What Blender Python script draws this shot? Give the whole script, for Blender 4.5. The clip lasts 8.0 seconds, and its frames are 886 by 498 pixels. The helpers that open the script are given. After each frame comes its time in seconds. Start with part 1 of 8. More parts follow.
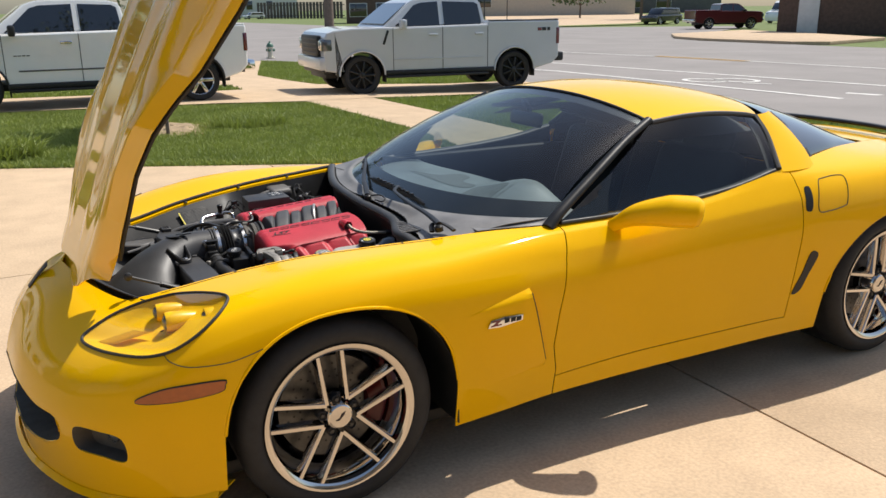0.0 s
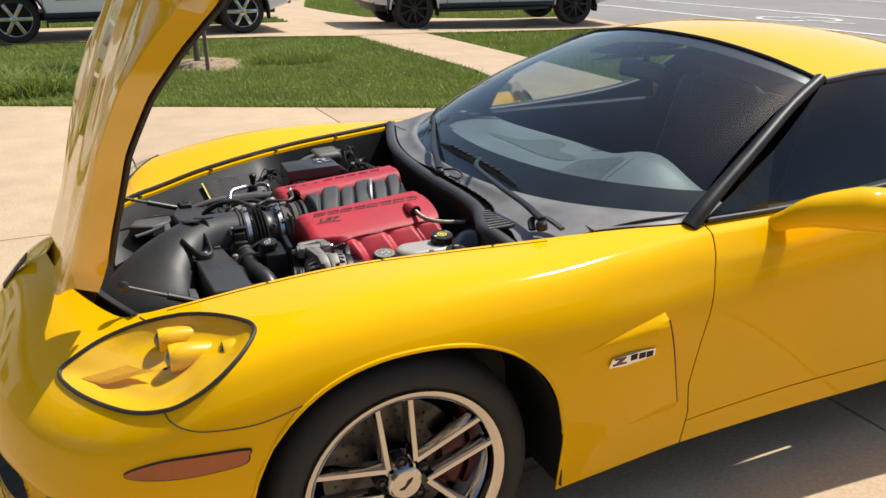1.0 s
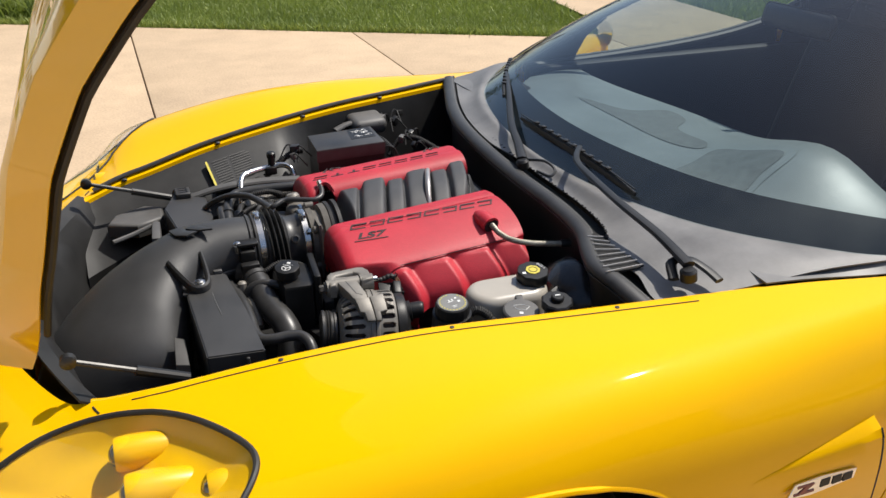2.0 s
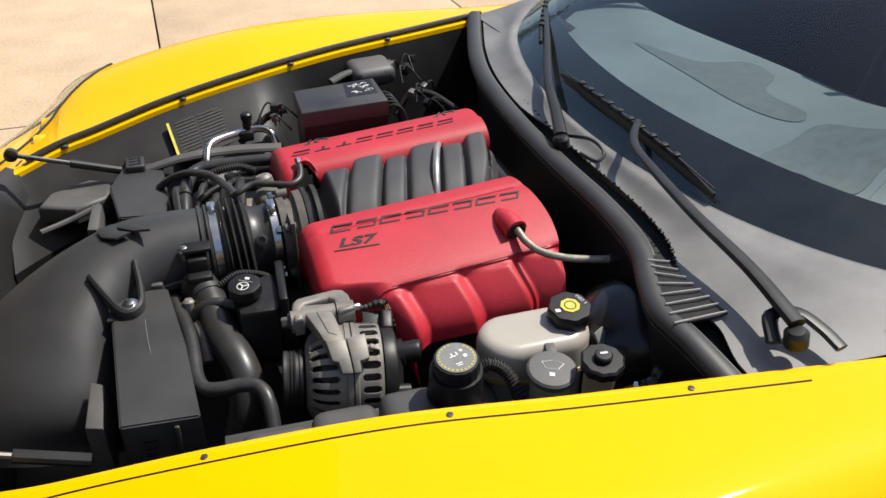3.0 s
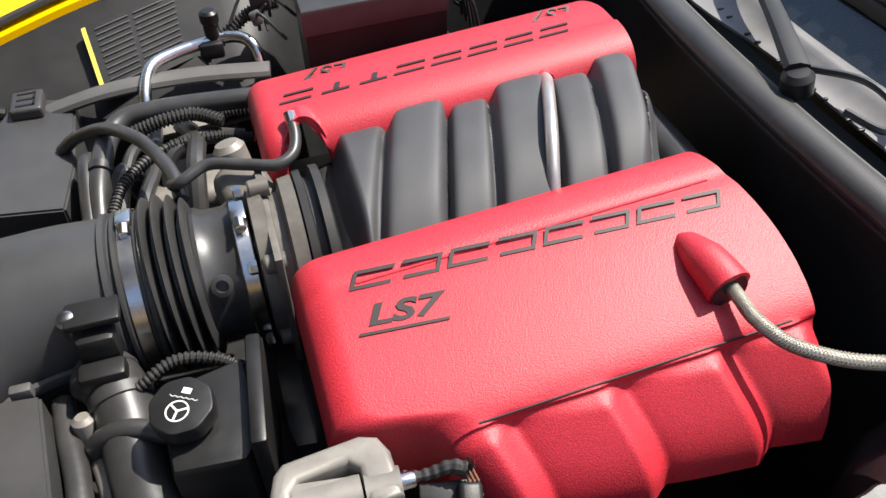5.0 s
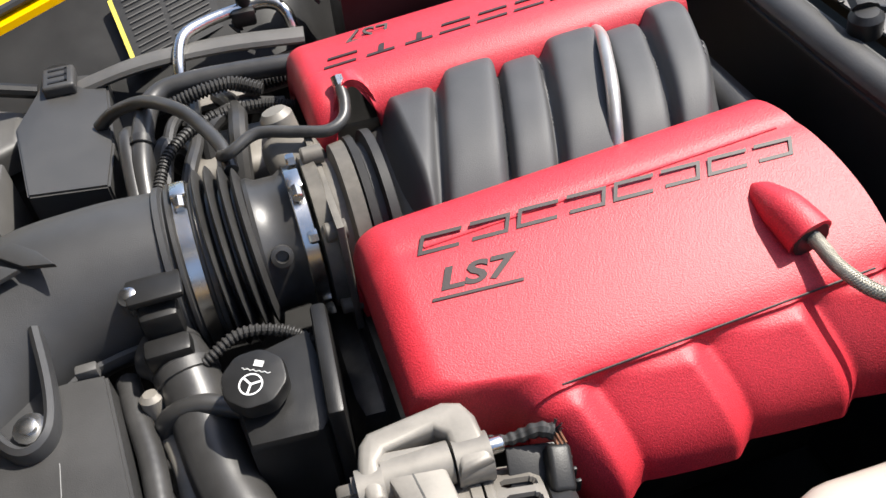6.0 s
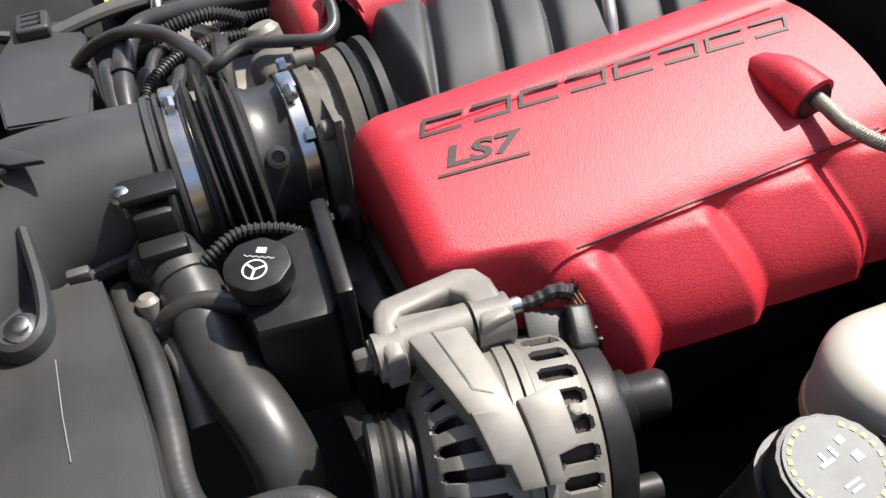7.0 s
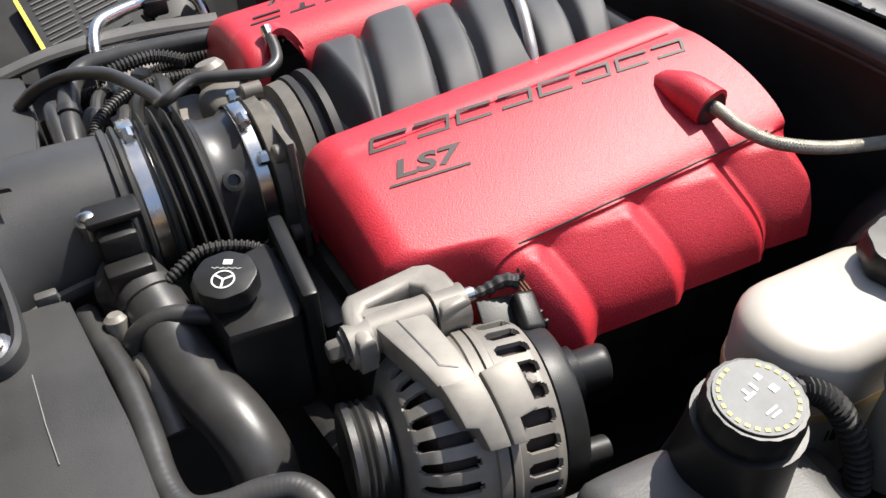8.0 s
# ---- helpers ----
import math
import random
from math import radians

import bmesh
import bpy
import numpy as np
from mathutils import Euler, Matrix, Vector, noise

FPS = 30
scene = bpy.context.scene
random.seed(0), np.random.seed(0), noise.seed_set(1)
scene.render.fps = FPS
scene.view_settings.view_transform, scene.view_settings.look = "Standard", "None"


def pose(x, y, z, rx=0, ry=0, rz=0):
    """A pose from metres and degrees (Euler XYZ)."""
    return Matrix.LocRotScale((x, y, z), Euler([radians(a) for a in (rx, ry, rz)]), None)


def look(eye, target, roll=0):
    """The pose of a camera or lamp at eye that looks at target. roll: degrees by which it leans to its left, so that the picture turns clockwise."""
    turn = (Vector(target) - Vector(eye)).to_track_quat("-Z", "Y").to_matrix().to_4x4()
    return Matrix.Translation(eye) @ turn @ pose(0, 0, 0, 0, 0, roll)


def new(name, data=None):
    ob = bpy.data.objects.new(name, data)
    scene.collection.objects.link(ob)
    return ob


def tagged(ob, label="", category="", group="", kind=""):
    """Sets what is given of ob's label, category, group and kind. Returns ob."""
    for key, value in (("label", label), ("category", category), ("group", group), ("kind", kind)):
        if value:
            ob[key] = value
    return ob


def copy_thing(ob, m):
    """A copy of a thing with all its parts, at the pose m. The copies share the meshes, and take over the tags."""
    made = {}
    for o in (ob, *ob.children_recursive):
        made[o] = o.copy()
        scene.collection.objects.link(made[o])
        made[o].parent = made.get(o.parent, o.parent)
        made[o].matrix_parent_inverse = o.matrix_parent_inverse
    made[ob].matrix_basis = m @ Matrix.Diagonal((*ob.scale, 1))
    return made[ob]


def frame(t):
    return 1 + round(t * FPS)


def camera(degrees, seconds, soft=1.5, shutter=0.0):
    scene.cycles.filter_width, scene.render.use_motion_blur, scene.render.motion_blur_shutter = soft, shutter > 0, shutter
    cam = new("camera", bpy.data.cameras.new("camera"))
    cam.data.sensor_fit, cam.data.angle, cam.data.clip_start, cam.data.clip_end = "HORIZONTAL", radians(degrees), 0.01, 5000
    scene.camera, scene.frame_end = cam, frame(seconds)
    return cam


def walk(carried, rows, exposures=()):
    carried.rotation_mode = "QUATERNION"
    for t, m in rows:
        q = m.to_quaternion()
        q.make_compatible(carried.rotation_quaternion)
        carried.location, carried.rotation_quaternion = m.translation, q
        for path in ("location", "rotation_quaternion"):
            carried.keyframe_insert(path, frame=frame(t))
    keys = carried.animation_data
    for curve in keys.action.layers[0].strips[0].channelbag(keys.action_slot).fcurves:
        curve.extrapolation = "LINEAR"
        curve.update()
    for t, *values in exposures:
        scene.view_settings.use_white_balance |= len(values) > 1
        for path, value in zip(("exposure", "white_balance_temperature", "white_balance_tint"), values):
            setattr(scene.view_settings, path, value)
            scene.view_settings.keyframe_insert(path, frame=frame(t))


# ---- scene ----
cam = camera(56.5, 8.0)
PATH = [
    (0, (-0.818, -3.157, 1.599), (0.076, -1.459, 1.039), -0.6),
    (0.5, (-0.728, -2.755, 1.58), (0.109, -1.049, 0.955), -0.3),
    (1, (-0.598, -2.4, 1.552), (0.182, -0.698, 0.848), -0.1),
    (1.5, (-0.455, -2.045, 1.55), (0.276, -0.36, 0.758), 0.3),
    (2, (-0.396, -1.683, 1.53), (0.278, -0.023, 0.642), 0.4),
    (2.2, (-0.369, -1.579, 1.516), (0.281, 0.068, 0.585), 0.4),
    (3.3, (-0.136, -1.161, 1.452), (0.384, 0.413, 0.334), -0.5),
    (3.5, (-0.127, -1.079, 1.435), (0.369, 0.475, 0.277), -1.0),
    (4, (-0.103, -0.846, 1.393), (0.351, 0.664, 0.164), -1.5),
    (4.2, (-0.084, -0.786, 1.354), (0.367, 0.706, 0.1), -1.1),
    (5.3, (-0.03, -0.568, 1.244), (0.363, 0.828, -0.134), -2.6),
    (5.5, (-0.061, -0.565, 1.241), (0.328, 0.82, -0.148), -2.9),
    (6, (-0.082, -0.574, 1.243), (0.297, 0.797, -0.164), -4.7),
    (6.5, (-0.113, -0.604, 1.211), (0.311, 0.77, -0.179), -5.0),
    (7, (-0.14, -0.627, 1.151), (0.334, 0.76, -0.209), -4.8),
    (7.5, (-0.165, -0.645, 1.128), (0.406, 0.745, -0.192), -3.6),
    (8, (-0.198, -0.679, 1.161), (0.507, 0.695, -0.11), -2.4),
]
walk(cam, [(t, look(eye, target, roll)) for t, eye, target, roll in PATH], exposures=[(0, 0.31), (2.2, 0.36), (3.5, 0.52), (4.2, 0.75), (5.5, 1.2), (8, 1.1)])


# ---- light ----
SUN_WAY = Vector((0.505, 0.11, 0.856)).normalized()
world = bpy.data.worlds.new("world")
scene.world = world
world.use_nodes = True
wn = world.node_tree
sky = wn.nodes.new("ShaderNodeTexSky")
sky.sky_type = 'NISHITA'
sky.sun_disc = False
sky.sun_elevation = math.asin(SUN_WAY.z)
sky.sun_rotation = math.atan2(SUN_WAY.x, SUN_WAY.y)
sky.dust_density = 1.5
wn.nodes["Background"].inputs["Strength"].default_value = 0.115
wn.links.new(sky.outputs["Color"], wn.nodes["Background"].inputs["Color"])
sun_data = bpy.data.lights.new("sun", 'SUN')
sun_data.energy = 4.3
sun_data.angle = radians(0.53)
sun_data.color = (1.0, 0.95, 0.87)
sun = new("sun", sun_data)
sun.matrix_world = look(SUN_WAY * 30, (0, 0, 0))


# ---- materials ----
def nodes_of(m):
    return m.node_tree.nodes, m.node_tree.links


def make_mat(name, colour, rough=0.5, metal=0.0, vary=0.15, scale=8.0, bump=0.0, bump_scale=200.0, fleck=0.0, coat=0.0,
             rough_vary=0.0, dark=None, spec=0.5, per_object=0.0, grain=0.0004):
    """A surface with mottling at two scales, grain relief and, if wanted, a second colour in stains."""
    m = bpy.data.materials.new(name)
    m.use_nodes = True
    n, l = nodes_of(m)
    b = n["Principled BSDF"]
    b.inputs["Roughness"].default_value = rough
    b.inputs["Metallic"].default_value = metal
    b.inputs["Coat Weight"].default_value = coat
    b.inputs["Coat Roughness"].default_value = 0.04
    b.inputs["Specular IOR Level"].default_value = spec
    co = n.new("ShaderNodeTexCoord")
    big = n.new("ShaderNodeTexNoise")
    big.inputs["Scale"].default_value = scale
    big.inputs["Detail"].default_value = 6
    big.inputs["Roughness"].default_value = 0.65
    l.new(co.outputs["Object"], big.inputs["Vector"])
    fine = n.new("ShaderNodeTexNoise")
    fine.inputs["Scale"].default_value = bump_scale
    fine.inputs["Detail"].default_value = 3
    l.new(co.outputs["Object"], fine.inputs["Vector"])
    ramp = n.new("ShaderNodeValToRGB")
    c = Vector(colour)
    lo = Vector(dark) if dark else c * (1 - vary)
    hi = c * (1 + vary)
    ramp.color_ramp.elements[0].position, ramp.color_ramp.elements[1].position = 0.32, 0.68
    ramp.color_ramp.elements[0].color = (*lo, 1)
    ramp.color_ramp.elements[1].color = (*[min(0.95, v) for v in hi], 1)
    l.new(big.outputs["Fac"], ramp.inputs["Fac"])
    out = ramp.outputs["Color"]
    if fleck:
        mix = n.new("ShaderNodeMix")
        mix.data_type, mix.blend_type = 'RGBA', 'OVERLAY'
        mix.inputs["Factor"].default_value = fleck
        l.new(out, mix.inputs["A"])
        l.new(fine.outputs["Fac"], mix.inputs["B"])
        out = mix.outputs["Result"]
    if per_object:
        info = n.new("ShaderNodeObjectInfo")
        hsv = n.new("ShaderNodeHueSaturation")
        mr = n.new("ShaderNodeMapRange")
        mr.inputs["To Min"].default_value, mr.inputs["To Max"].default_value = 1 - per_object, 1 + per_object
        l.new(info.outputs["Random"], mr.inputs["Value"])
        l.new(mr.outputs["Result"], hsv.inputs["Value"])
        l.new(out, hsv.inputs["Color"])
        out = hsv.outputs["Color"]
    l.new(out, b.inputs["Base Color"])
    if rough_vary:
        mr2 = n.new("ShaderNodeMapRange")
        mr2.inputs["To Min"].default_value = max(0.02, rough - rough_vary)
        mr2.inputs["To Max"].default_value = min(1, rough + rough_vary)
        l.new(big.outputs["Fac"], mr2.inputs["Value"])
        l.new(mr2.outputs["Result"], b.inputs["Roughness"])
    if bump:
        bp = n.new("ShaderNodeBump")
        bp.inputs["Strength"].default_value = bump
        bp.inputs["Distance"].default_value = grain
        l.new(fine.outputs["Fac"], bp.inputs["Height"])
        l.new(bp.outputs["Normal"], b.inputs["Normal"])
    return m


def glass_mat(name, tint, gloss_ior=1.5, rough=0.0):
    """Thin pane: clear or tinted, with the gloss of glass."""
    m = bpy.data.materials.new(name)
    m.use_nodes = True
    n, l = nodes_of(m)
    n.remove(n["Principled BSDF"])
    tr = n.new("ShaderNodeBsdfTransparent")
    tr.inputs["Color"].default_value = (*tint, 1)
    gl = n.new("ShaderNodeBsdfGlossy")
    gl.inputs["Roughness"].default_value = rough
    gl.inputs["Color"].default_value = (1, 1, 1, 1)
    lw = n.new("ShaderNodeLayerWeight")
    lw.inputs["Blend"].default_value = 0.5
    po = n.new("ShaderNodeMath")
    po.operation = 'POWER'
    po.inputs[1].default_value = 5.0
    l.new(lw.outputs["Facing"], po.inputs[0])
    f0 = ((gloss_ior - 1) / (gloss_ior + 1)) ** 2
    fr = n.new("ShaderNodeMath")
    fr.operation = 'MULTIPLY_ADD'
    fr.inputs[1].default_value = 1 - f0
    fr.inputs[2].default_value = f0
    l.new(po.outputs[0], fr.inputs[0])
    mx = n.new("ShaderNodeMixShader")
    l.new(fr.outputs[0], mx.inputs["Fac"])
    l.new(tr.outputs["BSDF"], mx.inputs[1])
    l.new(gl.outputs["BSDF"], mx.inputs[2])
    l.new(mx.outputs["Shader"], n["Material Output"].inputs["Surface"])
    return m


YELLOW = make_mat("yellow_paint", (0.86, 0.465, 0.0), 0.5, 0, 0.015, 2.5, coat=1.0, spec=0.02)
YELLOW.node_tree.nodes["Principled BSDF"].inputs["Coat IOR"].default_value = 1.22
# Body yellow again; coat IOR raised on the hood to force brighter reflections.
HOOD_PAINT = make_mat("strong_coat_yellow_paint", (0.86, 0.465, 0.0), 0.5, 0, 0.015, 2.5, coat=1.0, spec=0.02)
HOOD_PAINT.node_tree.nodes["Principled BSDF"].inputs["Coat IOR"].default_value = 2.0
BLACK_PLASTIC = make_mat("black_plastic", (0.0125, 0.0122, 0.012), 0.42, 0, 0.35, 14, bump=0.25, bump_scale=900, rough_vary=0.12, spec=0.32)
DUST_PLASTIC = make_mat("dusty_plastic", (0.032, 0.031, 0.030), 0.45, 0, 0.4, 9, bump=0.3, bump_scale=1200, rough_vary=0.15)
GREY_PLASTIC = make_mat("grey_plastic", (0.085, 0.082, 0.078), 0.55, 0, 0.25, 10, bump=0.3, bump_scale=1000, rough_vary=0.1)
RUBBER = make_mat("rubber", (0.018, 0.017, 0.016), 0.6, 0, 0.4, 18, bump=0.3, bump_scale=500, rough_vary=0.12)
HOSE = make_mat("hose_rubber", (0.034, 0.033, 0.032), 0.38, 0, 0.3, 20, bump=0.15, bump_scale=700, rough_vary=0.12)
SEAL = make_mat("seal_rubber", (0.03, 0.029, 0.028), 0.5, 0, 0.3, 12, bump=0.3, bump_scale=600)
TYRE = make_mat("tyre_rubber", (0.016, 0.015, 0.014), 0.7, 0, 0.3, 20, bump=0.3, bump_scale=350)
COVER_RED = make_mat("crackle_red", (0.45, 0.021, 0.034), 0.48, 0, 0.10, 9, bump=1.0, bump_scale=750, fleck=0.6, grain=0.0004)
COVER_DARK = make_mat("cover_lettering", (0.022, 0.012, 0.012), 0.55, 0, 0.2, 30, bump=0.3, bump_scale=700)
CAST = make_mat("cast_aluminium", (0.20, 0.185, 0.162), 0.55, 0.25, 0.22, 22, bump=0.14, bump_scale=600, rough_vary=0.15)
# The same casting, colour darkened for the shade round the throttle body.
CAST_DARK = make_mat("shaded_casting", (0.115, 0.105, 0.09), 0.6, 0.2, 0.35, 26, bump=0.2, bump_scale=500, rough_vary=0.15)
STEEL = make_mat("steel", (0.55, 0.54, 0.52), 0.25, 1.0, 0.15, 25, bump=0.1, bump_scale=400, rough_vary=0.1)
CHROME = make_mat("chrome", (0.72, 0.72, 0.72), 0.06, 1.0, 0.04, 10)
DARK_METAL = make_mat("dark_metal", (0.08, 0.078, 0.075), 0.45, 0.8, 0.35, 20, bump=0.3, bump_scale=300)
BRAID = make_mat("steel_braid", (0.34, 0.315, 0.26), 0.45, 0.5, 0.3, 60, bump=0.9, bump_scale=1400)
WHITE_PLASTIC = make_mat("milky_plastic", (0.385, 0.352, 0.30), 0.35, 0, 0.06, 9, bump=0.1, bump_scale=300)
CALIPER = make_mat("red_caliper", (0.17, 0.010, 0.010), 0.35, 0, 0.15, 20, coat=0.5)
AMBER = make_mat("amber_lens", (0.40, 0.085, 0.002), 0.25, 0, 0.1, 60, coat=0.4)
ROTOR = make_mat("brake_rotor", (0.10, 0.097, 0.093), 0.35, 0.9, 0.2, 25, bump=0.2, bump_scale=300)
INNER = make_mat("inner_panel", (0.02, 0.0195, 0.019), 0.5, 0, 0.4, 7, bump=0.08, bump_scale=1500, rough_vary=0.1, spec=0.3)
LEATHER = make_mat("dark_leather", (0.011, 0.0115, 0.012), 0.55, 0, 0.25, 6, spec=0.3)
DASH = make_mat("dash_vinyl", (0.135, 0.155, 0.155), 0.42, 0, 0.15, 5, bump=0.4, bump_scale=900)
YELLOW_TAG = make_mat("yellow_sticker", (0.56, 0.47, 0.05), 0.5, 0, 0.1, 60)
WHITE_INK = make_mat("white_ink", (0.7, 0.7, 0.68), 0.5, 0, 0.05, 60)
GREY_LABEL = make_mat("grey_label", (0.17, 0.17, 0.165), 0.65, 0, 0.12, 60)
WINDSCREEN = glass_mat("windscreen_glass", (0.74, 0.84, 0.85), 1.6)
SIDE_GLASS = glass_mat("tinted_glass", (0.55, 0.61, 0.60))
LAMP_GLASS = glass_mat("lamp_cover", (0.95, 0.95, 0.93))
CONCRETE = make_mat("concrete", (0.480, 0.350, 0.222), 0.85, 0, 0.11, 2.2, bump=0.6, bump_scale=70, fleck=0.30, per_object=0.03, grain=0.003)
ASPHALT = make_mat("asphalt", (0.225, 0.205, 0.19), 0.9, 0, 0.12, 0.35, bump=0.3, bump_scale=60, fleck=0.15, grain=0.003)
ROAD_PAINT = make_mat("road_paint", (0.62, 0.60, 0.56), 0.8, 0, 0.2, 3, bump=0.2, bump_scale=80)
ROAD_YELLOW = make_mat("road_paint_yellow", (0.55, 0.34, 0.12), 0.8, 0, 0.2, 3, bump=0.2, bump_scale=80)
SOIL = make_mat("lawn_soil", (0.12, 0.15, 0.04), 0.95, 0, 0.3, 3.0, bump=0.8, bump_scale=60, dark=(0.08, 0.11, 0.028), grain=0.003)
BLADE = make_mat("grass_blade", (0.27, 0.31, 0.075), 0.6, 0, 0.25, 1.2, dark=(0.15, 0.20, 0.042))
gn, gl_ = nodes_of(BLADE)
thin = gn.new("ShaderNodeBsdfTranslucent")
thin.inputs["Color"].default_value = (0.24, 0.30, 0.05, 1)
both_ways = gn.new("ShaderNodeMixShader")
both_ways.inputs["Fac"].default_value = 0.35
gl_.new(gn["Principled BSDF"].outputs[0], both_ways.inputs[1])
gl_.new(thin.outputs[0], both_ways.inputs[2])
gl_.new(both_ways.outputs[0], gn["Material Output"].inputs["Surface"])
MULCH = make_mat("dry_mulch", (0.30, 0.22, 0.13), 0.9, 0, 0.3, 12, bump=0.8, bump_scale=80, grain=0.003)
JOINT = make_mat("joint_dirt", (0.05, 0.042, 0.035), 0.95, 0, 0.3, 10, bump=0.5, bump_scale=200, grain=0.003)


# ---- mesh tools ----
def part(name, bm, material, parent=None, label="", smooth=35, thick=0.0, flip=False, out=None):
    """Links a bmesh as one mesh object, under a thing or a part if one is given."""
    if flip:
        bmesh.ops.reverse_faces(bm, faces=bm.faces[:])
    if out is not None:
        face_out(bm, Vector(out))
    if thick:
        thicken(bm, thick)
    me = bpy.data.meshes.new(name)
    bm.to_mesh(me)
    bm.free()
    me.materials.append(material)
    if smooth:
        me.polygons.foreach_set("use_smooth", [True] * len(me.polygons))
        me.set_sharp_from_angle(angle=radians(smooth))
    ob = new(name, me)
    if parent is not None:
        ob.parent = parent
        ob.matrix_parent_inverse = parent_inverse(parent)
    if label:
        ob["label"] = label
    return ob


def face_out(bm, centre):
    """Turns an open sheet so that its normals lead away from a point."""
    bm.normal_update()
    total = sum(f.normal.dot(f.calc_center_median() - centre) * f.calc_area() for f in bm.faces)
    if total < 0:
        bmesh.ops.reverse_faces(bm, faces=bm.faces[:])


def thicken(bm, thick):
    """Gives a sheet a back and a rim; the back lies behind its normals if thick is positive."""
    bm.normal_update()
    bm.verts.index_update()
    old = bm.verts[:]
    faces = bm.faces[:]
    border = [e for e in bm.edges if len(e.link_loops) == 1]
    rim = [(e.link_loops[0].vert, e.link_loops[0].link_loop_next.vert) for e in border]
    back = [bm.verts.new(v.co - v.normal * thick) for v in old]
    for f in faces:
        bm.faces.new([back[v.index] for v in f.verts][::-1])
    for a, b in rim:
        bm.faces.new((b, a, back[a.index], back[b.index]))
    bm.normal_update()


def parent_inverse(p):
    m = p.matrix_basis.copy()
    q = p.parent
    while q is not None:
        m = q.matrix_basis @ m
        q = q.parent
    return m.inverted()


def empty(name, label, category, place=(0, 0, 0), group="", turn=0.0):
    ob = new(name)
    ob.empty_display_size = 0.1
    ob.matrix_basis = pose(*place, 0, 0, turn)
    return tagged(ob, label, category, group)


def spline(points, n, closed=False):
    """n points along a Catmull-Rom curve through the points."""
    p = np.array(points, float)
    k = len(p)
    out = []
    segs = k if closed else k - 1
    for i in range(n):
        t = i / (n if closed else n - 1) * segs
        j = min(int(t), segs - 1)
        f = t - j
        if closed:
            a, b, c, d = p[(j - 1) % k], p[j], p[(j + 1) % k], p[(j + 2) % k]
        else:
            b, c = p[j], p[j + 1]
            a = p[j - 1] if j > 0 else 2 * b - c
            d = p[j + 2] if j + 2 < k else 2 * c - b
        out.append(0.5 * (2 * b + (c - a) * f + (2 * a - 5 * b + 4 * c - d) * f * f + (3 * b - a - 3 * c + d) * f ** 3))
    return np.array(out)


def grid_bm(rows, close_u=False, bm=None):
    bm = bm or bmesh.new()
    vs = [[bm.verts.new(p) for p in row] for row in rows]
    nu = len(vs)
    for i in range(nu if close_u else nu - 1):
        a, b = vs[i], vs[(i + 1) % nu]
        for j in range(len(a) - 1):
            bm.faces.new((a[j], a[j + 1], b[j + 1], b[j]))
    return bm


def tube_bm(points, radius, sides=10, n=0, bm=None, closed=False, flat=1.0):
    """A round bar or hose along a smooth line; radius may be a list along it, or a function of 0..1."""
    bm = bm or bmesh.new()
    pts = [Vector(p) for p in (spline(points, n, closed) if n else points)]
    k = len(pts)
    up = Vector((0, 0, 1))
    rings = []
    for i, p in enumerate(pts):
        a = pts[i - 1] if i or closed else p
        b = pts[(i + 1) % k] if i < k - 1 or closed else p
        t = (b - a).normalized()
        side = t.cross(up)
        if side.length < 0.05:
            side = t.cross(Vector((0, 1, 0)))
        side.normalize()
        top = side.cross(t).normalized()
        r = radius(i / max(1, k - 1)) if callable(radius) else radius
        rings.append([bm.verts.new(p + side * math.cos(w) * r + top * math.sin(w) * r * flat)
                      for w in [2 * math.pi * s / sides for s in range(sides)]])
    for i in range(k if closed else k - 1):
        a, b = rings[i], rings[(i + 1) % k]
        for s in range(sides):
            bm.faces.new((a[s], a[(s + 1) % sides], b[(s + 1) % sides], b[s]))
    if not closed:
        bm.faces.new(rings[0][::-1])
        bm.faces.new(rings[-1])
    bmesh.ops.recalc_face_normals(bm, faces=bm.faces[:])
    return bm


def box_bm(centre, size, bevel=0.0, m=None, bm=None, segments=2, taper=1.0):
    """A bevelled block; taper shrinks its top."""
    own = bmesh.new()
    bmesh.ops.create_cube(own, size=1)
    for v in own.verts:
        k = taper if v.co.z > 0 else 1
        v.co = Vector((v.co.x * size[0] * k, v.co.y * size[1] * k, v.co.z * size[2]))
    if bevel:
        bmesh.ops.bevel(own, geom=own.edges[:], offset=bevel, segments=segments, affect='EDGES', profile=0.5)
    mm = Matrix.Translation(centre) @ (m or Matrix.Identity(4))
    own.transform(mm)
    return merge(own, bm)


def merge(own, bm):
    if bm is None:
        return own
    me = bpy.data.meshes.new("tmp")
    own.to_mesh(me)
    own.free()
    bm.from_mesh(me)
    bpy.data.meshes.remove(me)
    return bm


